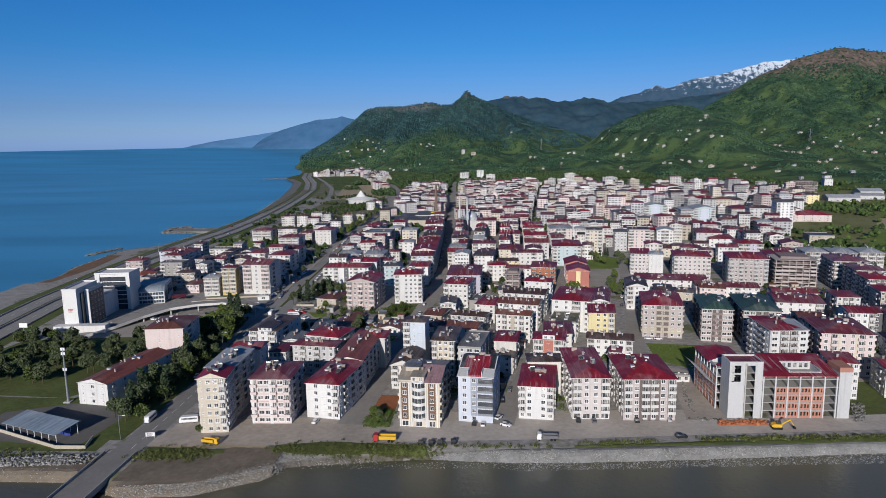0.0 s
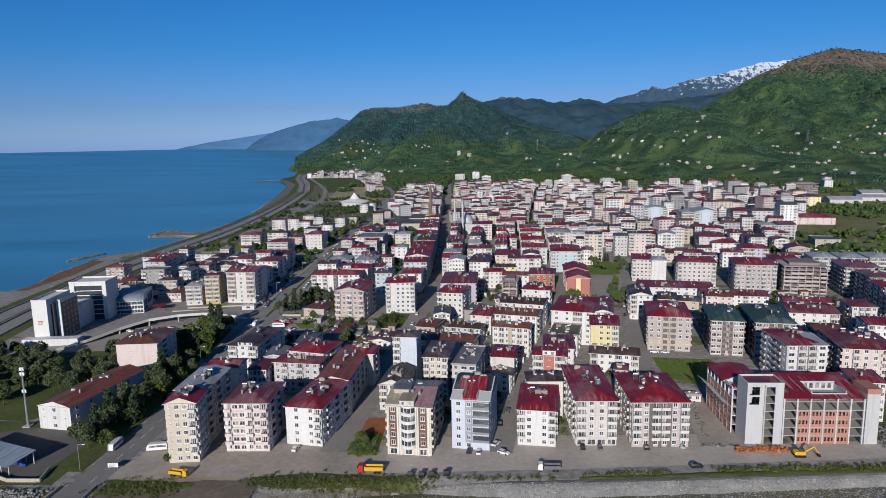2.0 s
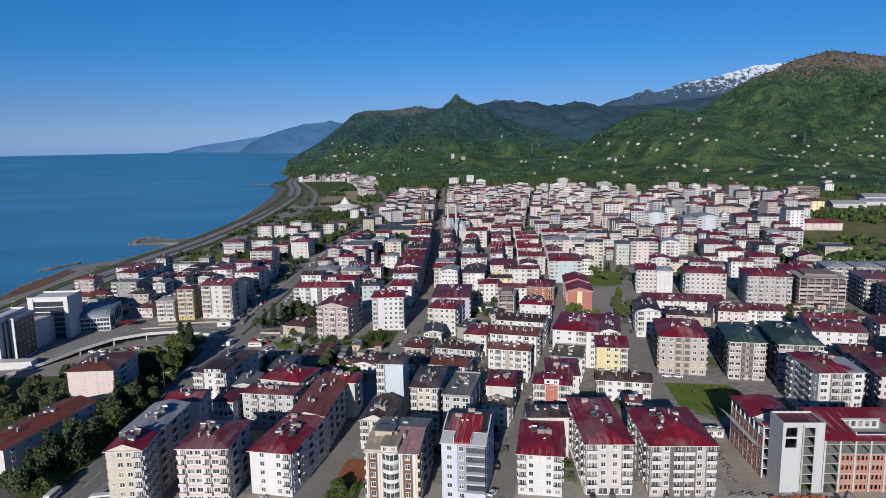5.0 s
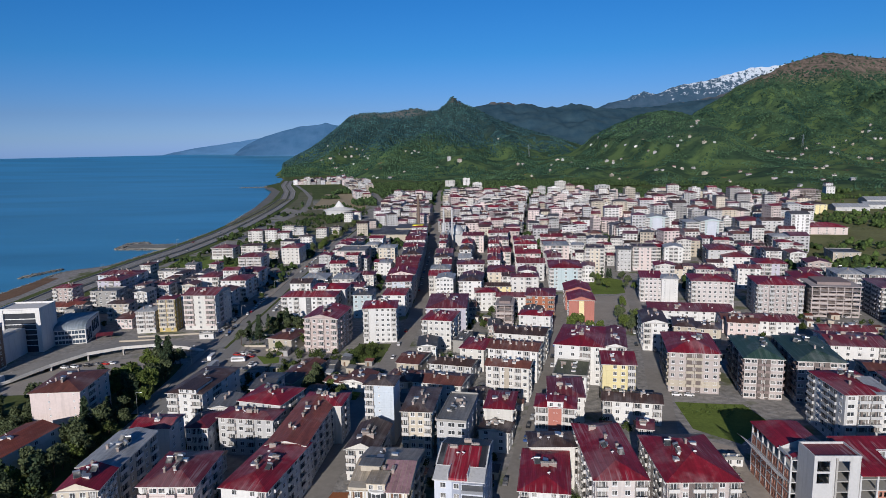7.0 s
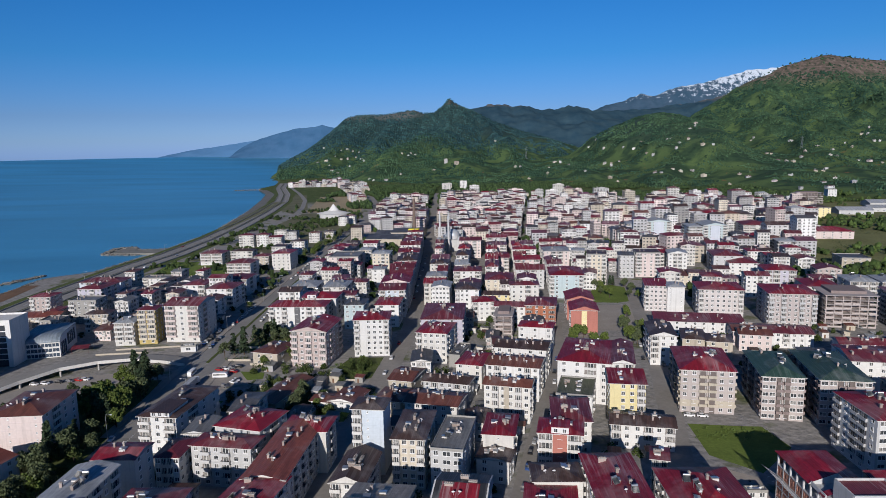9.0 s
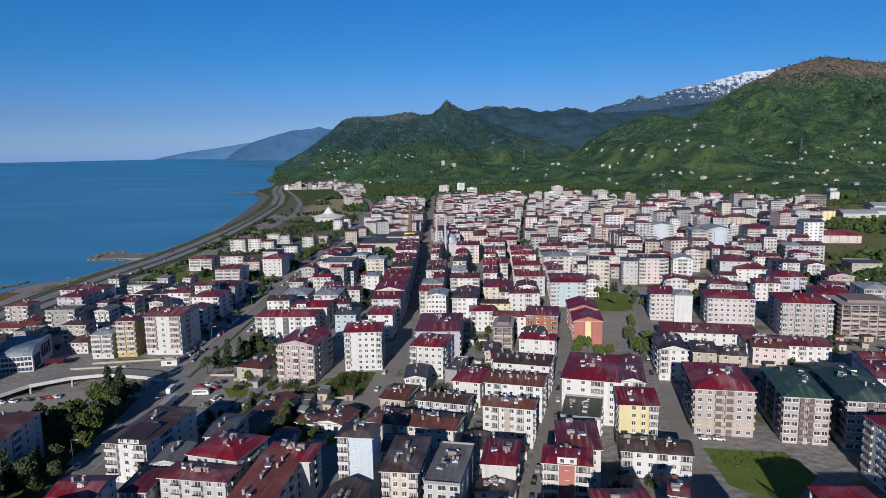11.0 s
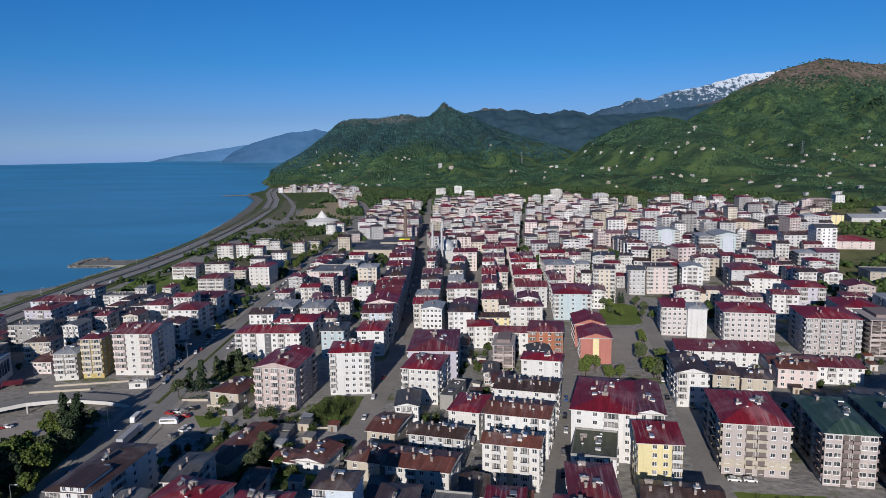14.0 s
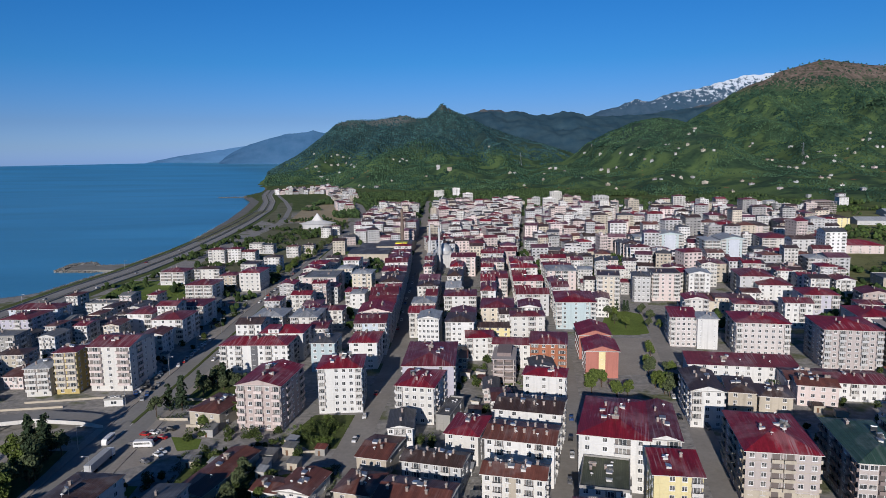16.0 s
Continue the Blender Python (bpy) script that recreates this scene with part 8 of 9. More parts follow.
    for k in range(4):
        for i in range(7):
            y, z = 9.65 + i * 3.7, k * wst
            q = Shape()
            q.box(-1.62, -1.35, y, y + 3.25, z, z + 0.95)
            q.box(-1.62, -1.35, y, y + 3.25, z + 2.5, z + wst - 0.28)
            for e in (0.0, 1.3, 2.6):
                q.box(-1.62, -1.35, y + e, y + e + 0.65, z + 0.95, z + 2.5)
            part("brick_infill", q, BRICKWORK, root, "hollow red brick infill with window gaps")
    q = Shape()
    q.box(4, 4.3, 9.2, 35, 0, 16.8)
    q.box(-1.2, 11.8, 35.0, 35.3, 0, 16.8)
    part("inner_wall", q, wall_mat("brick"), root)
    # roof hipped at the far end, cut back beside the tower for an open terrace
    x0, x1, xm, y0, y1, up = -2.3, 12.6, 5.15, 16.5, 36.0, 2.9
    q = Shape()
    q.face([(x0, y1, 17.2), (x0, y0, 17.2), (xm, y0, 17.2 + up), (xm, y1 - 6, 17.2 + up)])
    q.face([(x1, y0 - 7.4, 17.2), (x1, y1, 17.2), (xm, y1 - 6, 17.2 + up), (xm, y0 - 7.4, 17.2 + up)])
    q.face([(x1, y1, 17.2), (x0, y1, 17.2), (xm, y1 - 6, 17.2 + up)])
    q.face([(x0, y0, 17.0), (x0, y1, 17.0), (x1, y1, 17.0), (x1, y0, 17.0)])
    q.face([(x0, y1, 17.0), (x0, y0, 17.0), (x0, y0, 17.2), (x0, y1, 17.2)])
    part("roof", q, roof_mat("crimson"), root, "bright crimson sheet roof", weld=True)
    q = Shape()
    q.face([(x0, y0, 17.0), (xm, y0, 17.0), (xm, y0, 17.2 + up), (x0, y0, 17.3)])
    q.face([(xm, y0, 17.0), (xm, y0 - 7.4, 17.0), (xm, y0 - 7.4, 17.2 + up), (xm, y0, 17.2 + up)])
    q.box(x0 + 0.5, x0 + 0.8, 9.1, y0, 17.0, 17.9)
    part("terrace_wall", q, pale, root, "pale rendered gable wall beside the roof terrace")
    q = Shape()
    q.face([(x0, 11.5, 17.25), (x0, 9.1, 17.25), (x0 + 3.2, 9.1, 18.4), (x0 + 3.2, 11.5, 18.4)])
    part("roof_corner", q, roof_mat("crimson"), root)
    # catch nets on outrigger poles along the street side
    for i in range(10):
        y = 9.5 + i * 2.9
        for z0, z1, out in ((9.8, 12.4, 3.6), (9.8, 9.0, 2.6)):
            q = Shape()
            for j in range(4):
                q.v += [(-1.7 + e, y + g, z0 + f) for e, g, f in ((0, 0.06, 0), (0, -0.06, 0), (-out, -0.06, z1 - z0), (-out, 0.06, z1 - z0))]
                q.f.append(tuple(4 * j + r for r in range(4)))
                q.m.append(0)
                z0, z1 = z0 + 0.03, z1 + 0.03
            part("outrigger", q, METAL, root)
    for k in range(7):
        u = 0.4 + k * 0.5
        q = Shape()
        q.box(-1.7 - u - 0.05, -1.7 - u + 0.05, 9, 36, 9.8 + 0.72 * u, 9.86 + 0.72 * u)
        part("net_cord", q, FRAME, root, "pale cord of a catch net")
    q = Shape()
    q.face([(-1.9, 32.5, 10.2), (-5.4, 32.5, 12.6), (-5.4, 38, 12.2), (-1.9, 36, 9.8)])
    q.face([(-1.9, 36, 9.7), (-5.4, 38, 12.1), (-5.4, 32.5, 12.5), (-1.9, 32.5, 10.1)])
    part("tarpaulin", q, wall_mat("grey"), root, "grey tarpaulin slung from the catch net")


building_site()
rubble("soil_heap", [(88, 242, 104, 243, 3, 260, 0.8)], 14, island_material("clay", (0.30, 0.10, 0.045), (0.45, 0.17, 0.08)), "heaps of orange clay in front of the site", 0.3, 0.9)


# ---- open shed, mast and boundary wall by the river ----
def open_shed():
    root = thing("open_shed", pose(-186, 228.5, 0, 0, 0, -20), "long open shed with a grey-blue sheet roof", "shed")
    TAKEN.append((-172, 228, 16))
    s = Shape()
    s.face([(-1, -1, 3.6), (29, -1, 3.6), (29, 9.5, 5.0), (-1, 9.5, 5.0)]), s.face([(-1, -1, 3.45), (-1, 9.5, 4.85), (29, 9.5, 4.85), (29, -1, 3.45)])
    for a, b in (((-1, -1, 3.6), (29, -1, 3.6)), ((29, -1, 3.6), (29, 9.5, 5.0)), ((29, 9.5, 5.0), (-1, 9.5, 5.0)), ((-1, 9.5, 5.0), (-1, -1, 3.6))):
        s.face([a, (a[0], a[1], a[2] - 0.15), (b[0], b[1], b[2] - 0.15), b])
    part("roof", s, roof_mat("steelblue"), root, "grey-blue sheet roof", weld=True)
    for i in range(8):
        for y, h in ((0, 3.6), (8.8, 4.8)):
            s = Shape()
            s.box(i * 4, i * 4 + 0.2, y, y + 0.2, 0, h)
            part("post", s, FRAME, root)
    for i in range(7):
        s = Shape()
        s.box(i * 4 + 0.4, i * 4 + 3.6, 6.0, 6.3, 0, 2.4)
        part("stall_panel", s, surface("blue_tarp", (0.03, 0.06, 0.28), 0.6), root, "blue panel")


open_shed()


def fence_wall(x0, y0, x1, y1, high, label):
    s = Shape()
    d = Vector((x1 - x0, y1 - y0, 0))
    s.box(0, d.length, -0.15, 0.15, -0.5, high)
    solid("boundary_wall", s, wall_mat("beige"), label, "wall", "low walls", m=pose(x0, y0, 0, 0, 0, math.degrees(math.atan2(d.y, d.x))))


for q in ((-215, 240, -188, 227.7), (-188, 227.7, -171.8, 220.8), (-171.8, 220.8, -157, 214.6), (-157, 214.6, -146, 214.8), (-146, 214.8, -148, 223)):
    fence_wall(*q, 1.3, "low pale concrete boundary wall by the river")
fence_wall(-66, 391, -53, 392.5, 1.1, "low pale garden wall")
fence_wall(-205, 434, -178, 438, 0.9, "low white parapet wall")
fence_wall(-198.6, 442.9, -156.4, 450.7, 0.9, "low white parapet wall")
fence_wall(-128, 423.3, -116, 423.1, 1.1, "low pale garden wall")
fence_wall(-114, 416.5, -104.7, 415.4, 1.1, "low pale garden wall")
fence_wall(-127, 446, -92, 442, 1.1, "low pale garden wall")


def street_lamp(x, y, h, turn, label="grey street lamp on a tall pole"):
    root = thing("street_lamp", pose(x, y, 0, 0, 0, turn), label, "street lamp", "street lamps")
    s = Shape()
    s.tube(0, 0, 0, h, 0.11, 0.07, 8)
    part("pole", s, METAL, root)
    s = Shape()
    s.box(-0.05, 2.2, -0.05, 0.05, h - 0.05, h + 0.06)
    part("arm", s, METAL, root)
    s = Shape()
    s.box(1.7, 2.6, -0.16, 0.16, h - 0.08, h + 0.12)
    part("lamp_head", s, FRAME, root)


for x, y, turn in ((-137.2, 222.7, 0), (-141, 330, 0), (-146, 395, 0), (-151, 440, 0), (-149.5, 481, 0), (-150.5, 519, 0), (-151.8, 560, 0), (-154, 610, 0), (-157, 670, 0), (-121, 300, 180), (-127, 370, 180), (-312, 470, 0), (-332, 640, 0), (-336, 800, 0)):
    street_lamp(x, y, 9.5, turn)


def mast():
    root = thing("antenna_mast", pose(-179.8, 257.4, 0), "tall grey steel pylon mast with aerials", "mast")
    s = Shape()
    s.tube(0, 0, 0, 24, 0.55, 0.22, 10)
    part("pole", s, METAL, root)
    for z in (14, 21, 23):
        s = Shape()
        s.box(-0.9, 0.9, -0.12, 0.12, z, z + 1.2)
        part("aerial", s, FRAME, root)
    s = Shape()
    s.box(-1.5, 1.5, -1.5, 1.5, 0, 0.5)
    part("footing", s, CONCRETE, root)


mast()


def bridge():
    root = thing("road_bridge", pose(-131, 130, 0, 0, 0, 0), "concrete road bridge over the river with parapets", "bridge")
    s = Shape()
    s.box(-6.0, 6.0, 0, 82, -1.2, 0.0)
    part("deck", s, CONCRETE, root)
    s = Shape()
    s.box(-5.2, 5.2, -60, 82, 0.0, 0.03)
    part("carriageway", s, BOULEVARD_ASPHALT, root)
    for x in (-6.0, 5.7):
        s = Shape()
        s.box(x, x + 0.3, 0, 82, 0, 0.9)
        part("parapet", s, CONCRETE, root)
    for y in (15, 38, 61):
        s = Shape()
        s.box(-5, 5, y, y + 1.2, -6, -1.2)
        part("pier", s, CONCRETE, root)


bridge()


def notice_board():
    root = thing("notice_board", pose(-126, 223.5, 0, 0, 0, 6), "white roadside notice board on two posts", "sign")
    s = Shape()
    s.box(-1.7, 1.7, -0.05, 0.05, 1.0, 2.5)
    part("panel", s, FRAME, root)
    for x in (-1.5, 1.4):
        s = Shape()
        s.box(x, x + 0.1, 0.05, 0.15, 0, 2.4)
        part("post", s, METAL, root)
    for i in range(3):
        s = Shape()
        s.box(-1.3, 1.2 - 0.3 * i, -0.065, -0.05, 2.1 - 0.4 * i, 2.25 - 0.4 * i)
        part("text_bar", s, wall_mat("darkgrey"), root)


notice_board()


def billboard(x, y):
    root = thing("billboard", pose(x, y, 0), "white highway billboard on one pole", "sign")
    s = Shape()
    s.tube(0, 0, 0, 8, 0.25, 0.2, 8)
    part("pole", s, METAL, root)
    s = Shape()
    s.box(-2.4, 2.4, -0.15, 0.15, 7.6, 10.2)
    part("panel", s, FRAME, root)


billboard(-262, 345)


# ---- ramp beside the hotel ----
def ramp_road():
    root = thing("ramp_road", pose(0, 0, 0), "curved concrete ramp road on short columns", "ramp")
    line = [(-232, 352, 0.4), (-222, 366, 1.6), (-214, 384, 3.0), (-204, 400, 4.0), (-190, 410, 4.2), (-175, 415, 4.0), (-158, 417, 2.0), (-148, 417, 0.3)]
    pts = [Vector(p) for p in line]
    left, right = [], []
    for i, p in enumerate(pts):
        d = (pts[min(i + 1, len(pts) - 1)] - pts[max(i - 1, 0)])
        d.z = 0
        d.normalize()
        o = Vector((-d.y, d.x, 0))
        left.append(p + o * 10)
        right.append(p - o * 1.0)
    deck, wall = Shape(), Shape()
    for i in range(len(pts) - 1):
        a, b, c, d = left[i], right[i], right[i + 1], left[i + 1]
        deck.face([tuple(a), tuple(b), tuple(c), tuple(d)])
        deck.face([tuple(b - Vector((0, 0, 0.7))), tuple(a - Vector((0, 0, 0.7))), tuple(d - Vector((0, 0, 0.7))), tuple(c - Vector((0, 0, 0.7)))])
        up, dn = Vector((0, 0, 0.9)), Vector((0, 0, 0.7))
        out = (b - a).normalized() * 0.25
        wall.face([tuple(b + out - dn), tuple(c + out - dn), tuple(c + out + up), tuple(b + out + up)])
        wall.face([tuple(b + up), tuple(b + out + up), tuple(c + out + up), tuple(c + up)])
        wall.face([tuple(c), tuple(b), tuple(b + up), tuple(c + up)])
    part("deck", deck, ASPHALT, root, weld=True)
    part("parapet", wall, wall_mat("offwhite"), root, "white concrete parapet", weld=True)
    for i in (2, 3, 4, 5):
        s = Shape()
        p = right[i]
        s.box(p.x - 0.4, p.x + 0.4, p.y + 0.6, p.y + 1.4, 0, p.z - 0.7)
        part("column", s, CONCRETE, root)


ramp_road()


def hotel():
    """Tall white slabs with a dark glazed recess between them."""
    root = thing("hotel_building", pose(-250, 363.5, 0, 0, 0, 6), "tall white hotel of stepped slabs with dark glass", "building", "town buildings")
    TAKEN.append((-245, 385, 22)), TAKEN.append((-249, 424, 14))
    white = wall_mat("white")
    dark = surface("dark_glass_wall", (0.045, 0.05, 0.06), 0.25, var=0.3, fine=0.6)
    brown = surface("brown_glass_wall", (0.11, 0.06, 0.045), 0.3, var=0.3, fine=0.6)
    for nm, b, mt in (("slab", (0, 8.2, 0, 26, 0, 24.5), white), ("glass_recess", (8.2, 9.0, 4, 24, 0, 22), dark), ("slab", (9.0, 11.5, 8, 27, 0, 22.6), white), ("glass_side", (11.5, 11.75, 9, 26, 1, 21.5), brown),
                      ("slab", (-5, -2, 51, 68, 0, 24), white), ("glass_block", (-2, 15, 52, 68, 0, 22), dark), ("slab", (15, 17.5, 51, 68, 0, 24), white), ("cornice", (-2, 15, 51.5, 68, 22, 24), white), ("podium", (-4, 26, -6, 0, 0, 4.5), white), ("podium_front", (8.2, 24, -1, 3, 0, 3.6), dark), ("link_block", (0, 9.0, 27, 51, 0, 14), white)):
        s = Shape()
        s.box(*b)
        part(nm, s, mt, root)
    for i in range(6):
        s = Shape()
        s.box(-2, 15, 51.9, 52, 3.5 + 3 * i, 3.9 + 3 * i)
        part("floor_band", s, FRAME, root)
    for a, b in (((-0.2, 8.4, -0.2, 26), 24.5), ((8.8, 11.7, 7.8, 27.2), 22.6), ((-5.2, 17.7, 50.8, 68.2), 24.0)):
        s = Shape()
        for q in ((a[0], a[1], a[2], a[2] + 0.3), (a[0], a[1], a[3] - 0.3, a[3]), (a[0], a[0] + 0.3, a[2] + 0.3, a[3] - 0.3), (a[1] - 0.3, a[1], a[2] + 0.3, a[3] - 0.3)):
            s.box(*q, b, b + 0.9)
        part("roof_parapet", s, white, root)
    for i in range(3):
        s = Shape()
        s.box(2.6, 5.6 - i * 0.3, -0.05, 0, 13.0 - i * 0.8, 13.4 - i * 0.8)
        part("sign_bar", s, surface("sign_red", (0.35, 0.08, 0.06), 0.6), root, "bar of small red lettering")
    for k in range(7):
        for j in range(4):
            part("window", window_mesh(1.25, 1.35, FRAME), None, root, at=pose(11.77, 11 + j * 4.0, 2 + k * 2.9, 0, 0, 90))


hotel()


# ---- landmarks farther off ----
def mosque():
    root = thing("mosque", pose(-30, 786, 0, 0, 0, 0), "pale stone mosque with a grey dome and two minarets", "mosque")
    TAKEN.append((-18, 798, 20))
    stone, lead = wall_mat("lightgrey"), surface("lead_dome", (0.42, 0.44, 0.46), 0.5, 0.2)
    s = Shape()
    s.box(-1, 21, 3, 27, 0, 12)
    part("prayer_hall", s, stone, root)
    s = Shape()
    s.tube(10, 15, 12, 15.5, 7.6, 7.3, 20)
    part("drum", s, stone, root)
    s = Shape()
    s.dome(10, 15, 15.5, 7.4, 6.4, 24, 8)
    part("main_dome", s, lead, root, "grey lead dome", smooth=True)
    for x, y in ((2.6, 6.6), (17.4, 6.6), (2.6, 23.4), (17.4, 23.4)):
        s = Shape()
        s.dome(x, y, 12, 3.6, 3.2, 16, 5)
        part("small_dome", s, lead, root, smooth=True)
    for x, y in ((-3.2, 1), (6, -7)):
        s = Shape()
        s.tube(x, y, 0, 12, 1.7, 1.4, 12), s.tube(x, y, 12, 36, 1.1, 1.0, 12)
        mn = part("minaret", s, stone, root)
        for z in (24, 32):
            q = Shape()
            q.tube(x, y, z, z + 0.9, 1.2, 1.8, 12)
            part("gallery", q, stone, mn)
        q = Shape()
        q.tube(x, y, 36, 43, 1.05, 0.05, 12)
        part("spire", q, lead, mn)


mosque()


def factory():
    root = thing("factory", pose(-120, 832, 0, 0, 0, -4), "grey-roofed factory sheds with a tall brick chimney", "factory")
    TAKEN.append((-95, 850, 26)), TAKEN.append((-92, 925, 40)), TAKEN.append((-95, 890, 30))
    for nm, b in (("shed", (0, 42, 0, 45, 0, 8)), ("shed", (20, 56, 50, 100, 0, 9)), ("shed", (0, 18, 50, 90, 0, 7))):
        s = Shape()
        s.box(*b)
        sh = part(nm, s, wall_mat("beige"), root)
        part("roof", roof_shape("gable_x", b[1] - b[0], b[3] - b[2], 0.5, 2.5), [roof_mat("slate"), wall_mat("beige"), wall_mat("beige")], sh, at=pose(b[0], b[2], b[5]), weld=True)
    s = Shape()
    s.tube(42, 92, 0, 46, 2.3, 1.5, 14)
    part("smoke_flue", s, surface("sooty_brick", (0.16, 0.12, 0.10), 0.9), root, "sooty brick stack")
    s = Shape()
    s.box(43, 55, 38, 48, 0, 13)
    part("silo_house", s, wall_mat("white"), root)
    s = Shape()
    s.box(42.8, 55.2, 37.8, 48.2, 13, 14.2)
    part("yellow_cap", s, surface("yellow_sheet", (0.75, 0.68, 0.02), 0.5), root, "bright yellow sheet cap")


factory()


def tent_hall():
    root = thing("tent_hall", pose(-224, 1165, 0), "white peaked tent hall near the shore", "hall")
    s = Shape()
    n = 20
    rim = [(28 * math.cos(6.28319 * i / n), 20 * math.sin(6.28319 * i / n), 6.5) for i in range(n)]
    mid = [(9 * math.cos(6.28319 * i / n), 6.5 * math.sin(6.28319 * i / n), 11) for i in range(n)]
    for i in range(n):
        j = (i + 1) % n
        s.face([rim[i], rim[j], mid[j], mid[i]]), s.face([mid[i], mid[j], (0, 0, 22)])
    part("canopy", s, wall_mat("white"), root, "white tensioned canopy", weld=True)
    s = Shape()
    s.tube(0, 0, 0, 6.4, 24, 24, 20)
    part("wall", s, wall_mat("lightgrey"), root)


tent_hall()

# ---- taller blocks at the hill foot ----
for x, y, w, h, fl, wall, roof in ((-3, 1500, 20, 27, 9, "white", "zinc"), (-72, 1752, 24, 20, 7, "offwhite", "slate"), (-28, 1775, 18, 24, 8, "white", "slate"), (179, 1556, 24, 24, 8, "offwhite", "zinc"), (151, 1443, 24, 19, 6, "white", "slate"), (250, 1461, 30, 20, 7, "lightgrey", "slate"), (80, 1510, 30, 18, 6, "brick", "umber")):
    far_house(x, y, w, 15, 0, h, fl, wall if wall in FAR_WALLS else "palepink", roof, "flat", z=float(land(x, y)), cols=5)

# ---- last scattered houses between the town's edge and the hill foot ----
rnd = random.Random(78)
for _ in range(70):
    hx = rnd.uniform(-150, 560)
    hy = np.interp(hx, [-150, 110, 290, 560], [1485, 1490, 1345, 1240]) + 150 * rnd.random() ** 1.6
    w, fl = rnd.uniform(10, 19), rnd.choice((2, 2, 3, 3, 4, 5))
    if all((hx - a) ** 2 + (hy - b) ** 2 > (0.9 * q + 8) ** 2 for a, b, q in FARBOX) and abs(hx - np.interp(hy, [1478, 1700], [-75, -82])) > 18:
        far_house(hx - w / 2, hy - 6, w, 12, rnd.uniform(-15, 15), fl * 3.0, fl, rnd.choice(["white", "offwhite", "palepink", "lightgrey", "cream", "beige"]), rnd.choice(["maroon", "umber", "slate", "brownred", "zinc"]), rnd.choice(["hip", "gable_x", "flat"]), z=float(land(hx, hy)))

# ---- villages on the hills ----
rnd = random.Random(77)


def village_house(hx, hy, size=1.0, storeys=0):
    w, d, fl = rnd.uniform(6.5, 10) * size, rnd.uniform(7, 9) * size, storeys or rnd.choice((1, 1, 2, 2))
    far_house(hx - w / 2, hy, w, d, rnd.uniform(-25, 25), fl * 3.0, fl, rnd.choice(["white", "offwhite", "lightgrey", "lightgrey", "cream", "palepink", "beige", "grey"]), rnd.choice(["brownred", "umber", "maroon", "slate", "zinc", "umber"]), rnd.choice(["hip", "gable_x", "flat"]), z=float(land(hx, hy)), cols=3)


KNOLL_VILLAGE = [(723, 2345), (755, 2389), (473, 2807), (497, 2619), (536, 2473), (556, 2403), (564, 2261), (575, 2233), (358, 2564), (463, 2434), (479, 2402), (398, 2009), (397, 1915), (499, 1929), (513, 1913), (559, 1971), (627, 2005), (628, 1908), (696, 2127), (716, 2108), (660, 2239), (470, 1633), (549, 1650), (616, 1708)]
EAST_VILLAGE = [(1105, 2796), (1173, 2603), (1095, 2334), (1001, 2161), (946, 2094), (905, 2103), (983, 2362), (999, 2368), (695, 1850), (693, 1791), (862, 1801), (954, 1930), (856, 1701), (1157, 2376), (1176, 2322), (1054, 2105), (1147, 2124), (1150, 2067), (1232, 2356), (1218, 2286), (1321, 2353), (817, 1550), (777, 1593), (769, 1734), (706, 1665), (1399, 2566), (701, 1535)]
WEST_VILLAGE = [(-265, 2681), (-563, 3136), (-584, 3104), (-536, 3133), (-751, 3515), (-446, 2815), (-516, 3091), (-595, 3020), (-594, 2881), (-558, 2761), (-570, 3021), (-426, 2757), (-656, 2938), (-618, 2938), (-125, 2378), (152, 2344), (332, 2596), (319, 2630), (119, 3320), (174, 2085), (-340, 2319), (-276, 2251), (-485, 2755), (-525, 2710), (-513, 3157), (-236, 2740)]
for homes in (KNOLL_VILLAGE, EAST_VILLAGE, WEST_VILLAGE):
    for i, (hx, hy) in enumerate(homes):
        village_house(hx, hy, 1.35 if i % 4 == 1 else 1.0)
        if i % 5 == 0:
            village_house(hx + rnd.uniform(14, 26), hy + rnd.uniform(-20, 20), 0.9)
for hx, hy, wide, fl in ((-89, 2492, 1.9, 5), (-49, 2405, 1.5, 4), (690, 1400, 1.6, 7)):
    village_house(hx, hy, wide, fl)
made = 0
while made < 16:
    hx, hy = rnd.uniform(-650, 1700), rnd.uniform(1650, 2900)
    hz = float(land(hx, hy))
    if 6 < hz < 160 and abs(hx) < 0.62 * hy and (hx > -150 or hz < 110) and float(fbm(hx, hy, 260, 2)) > 0.5:
        village_house(hx, hy, 0.8)
        made += 1


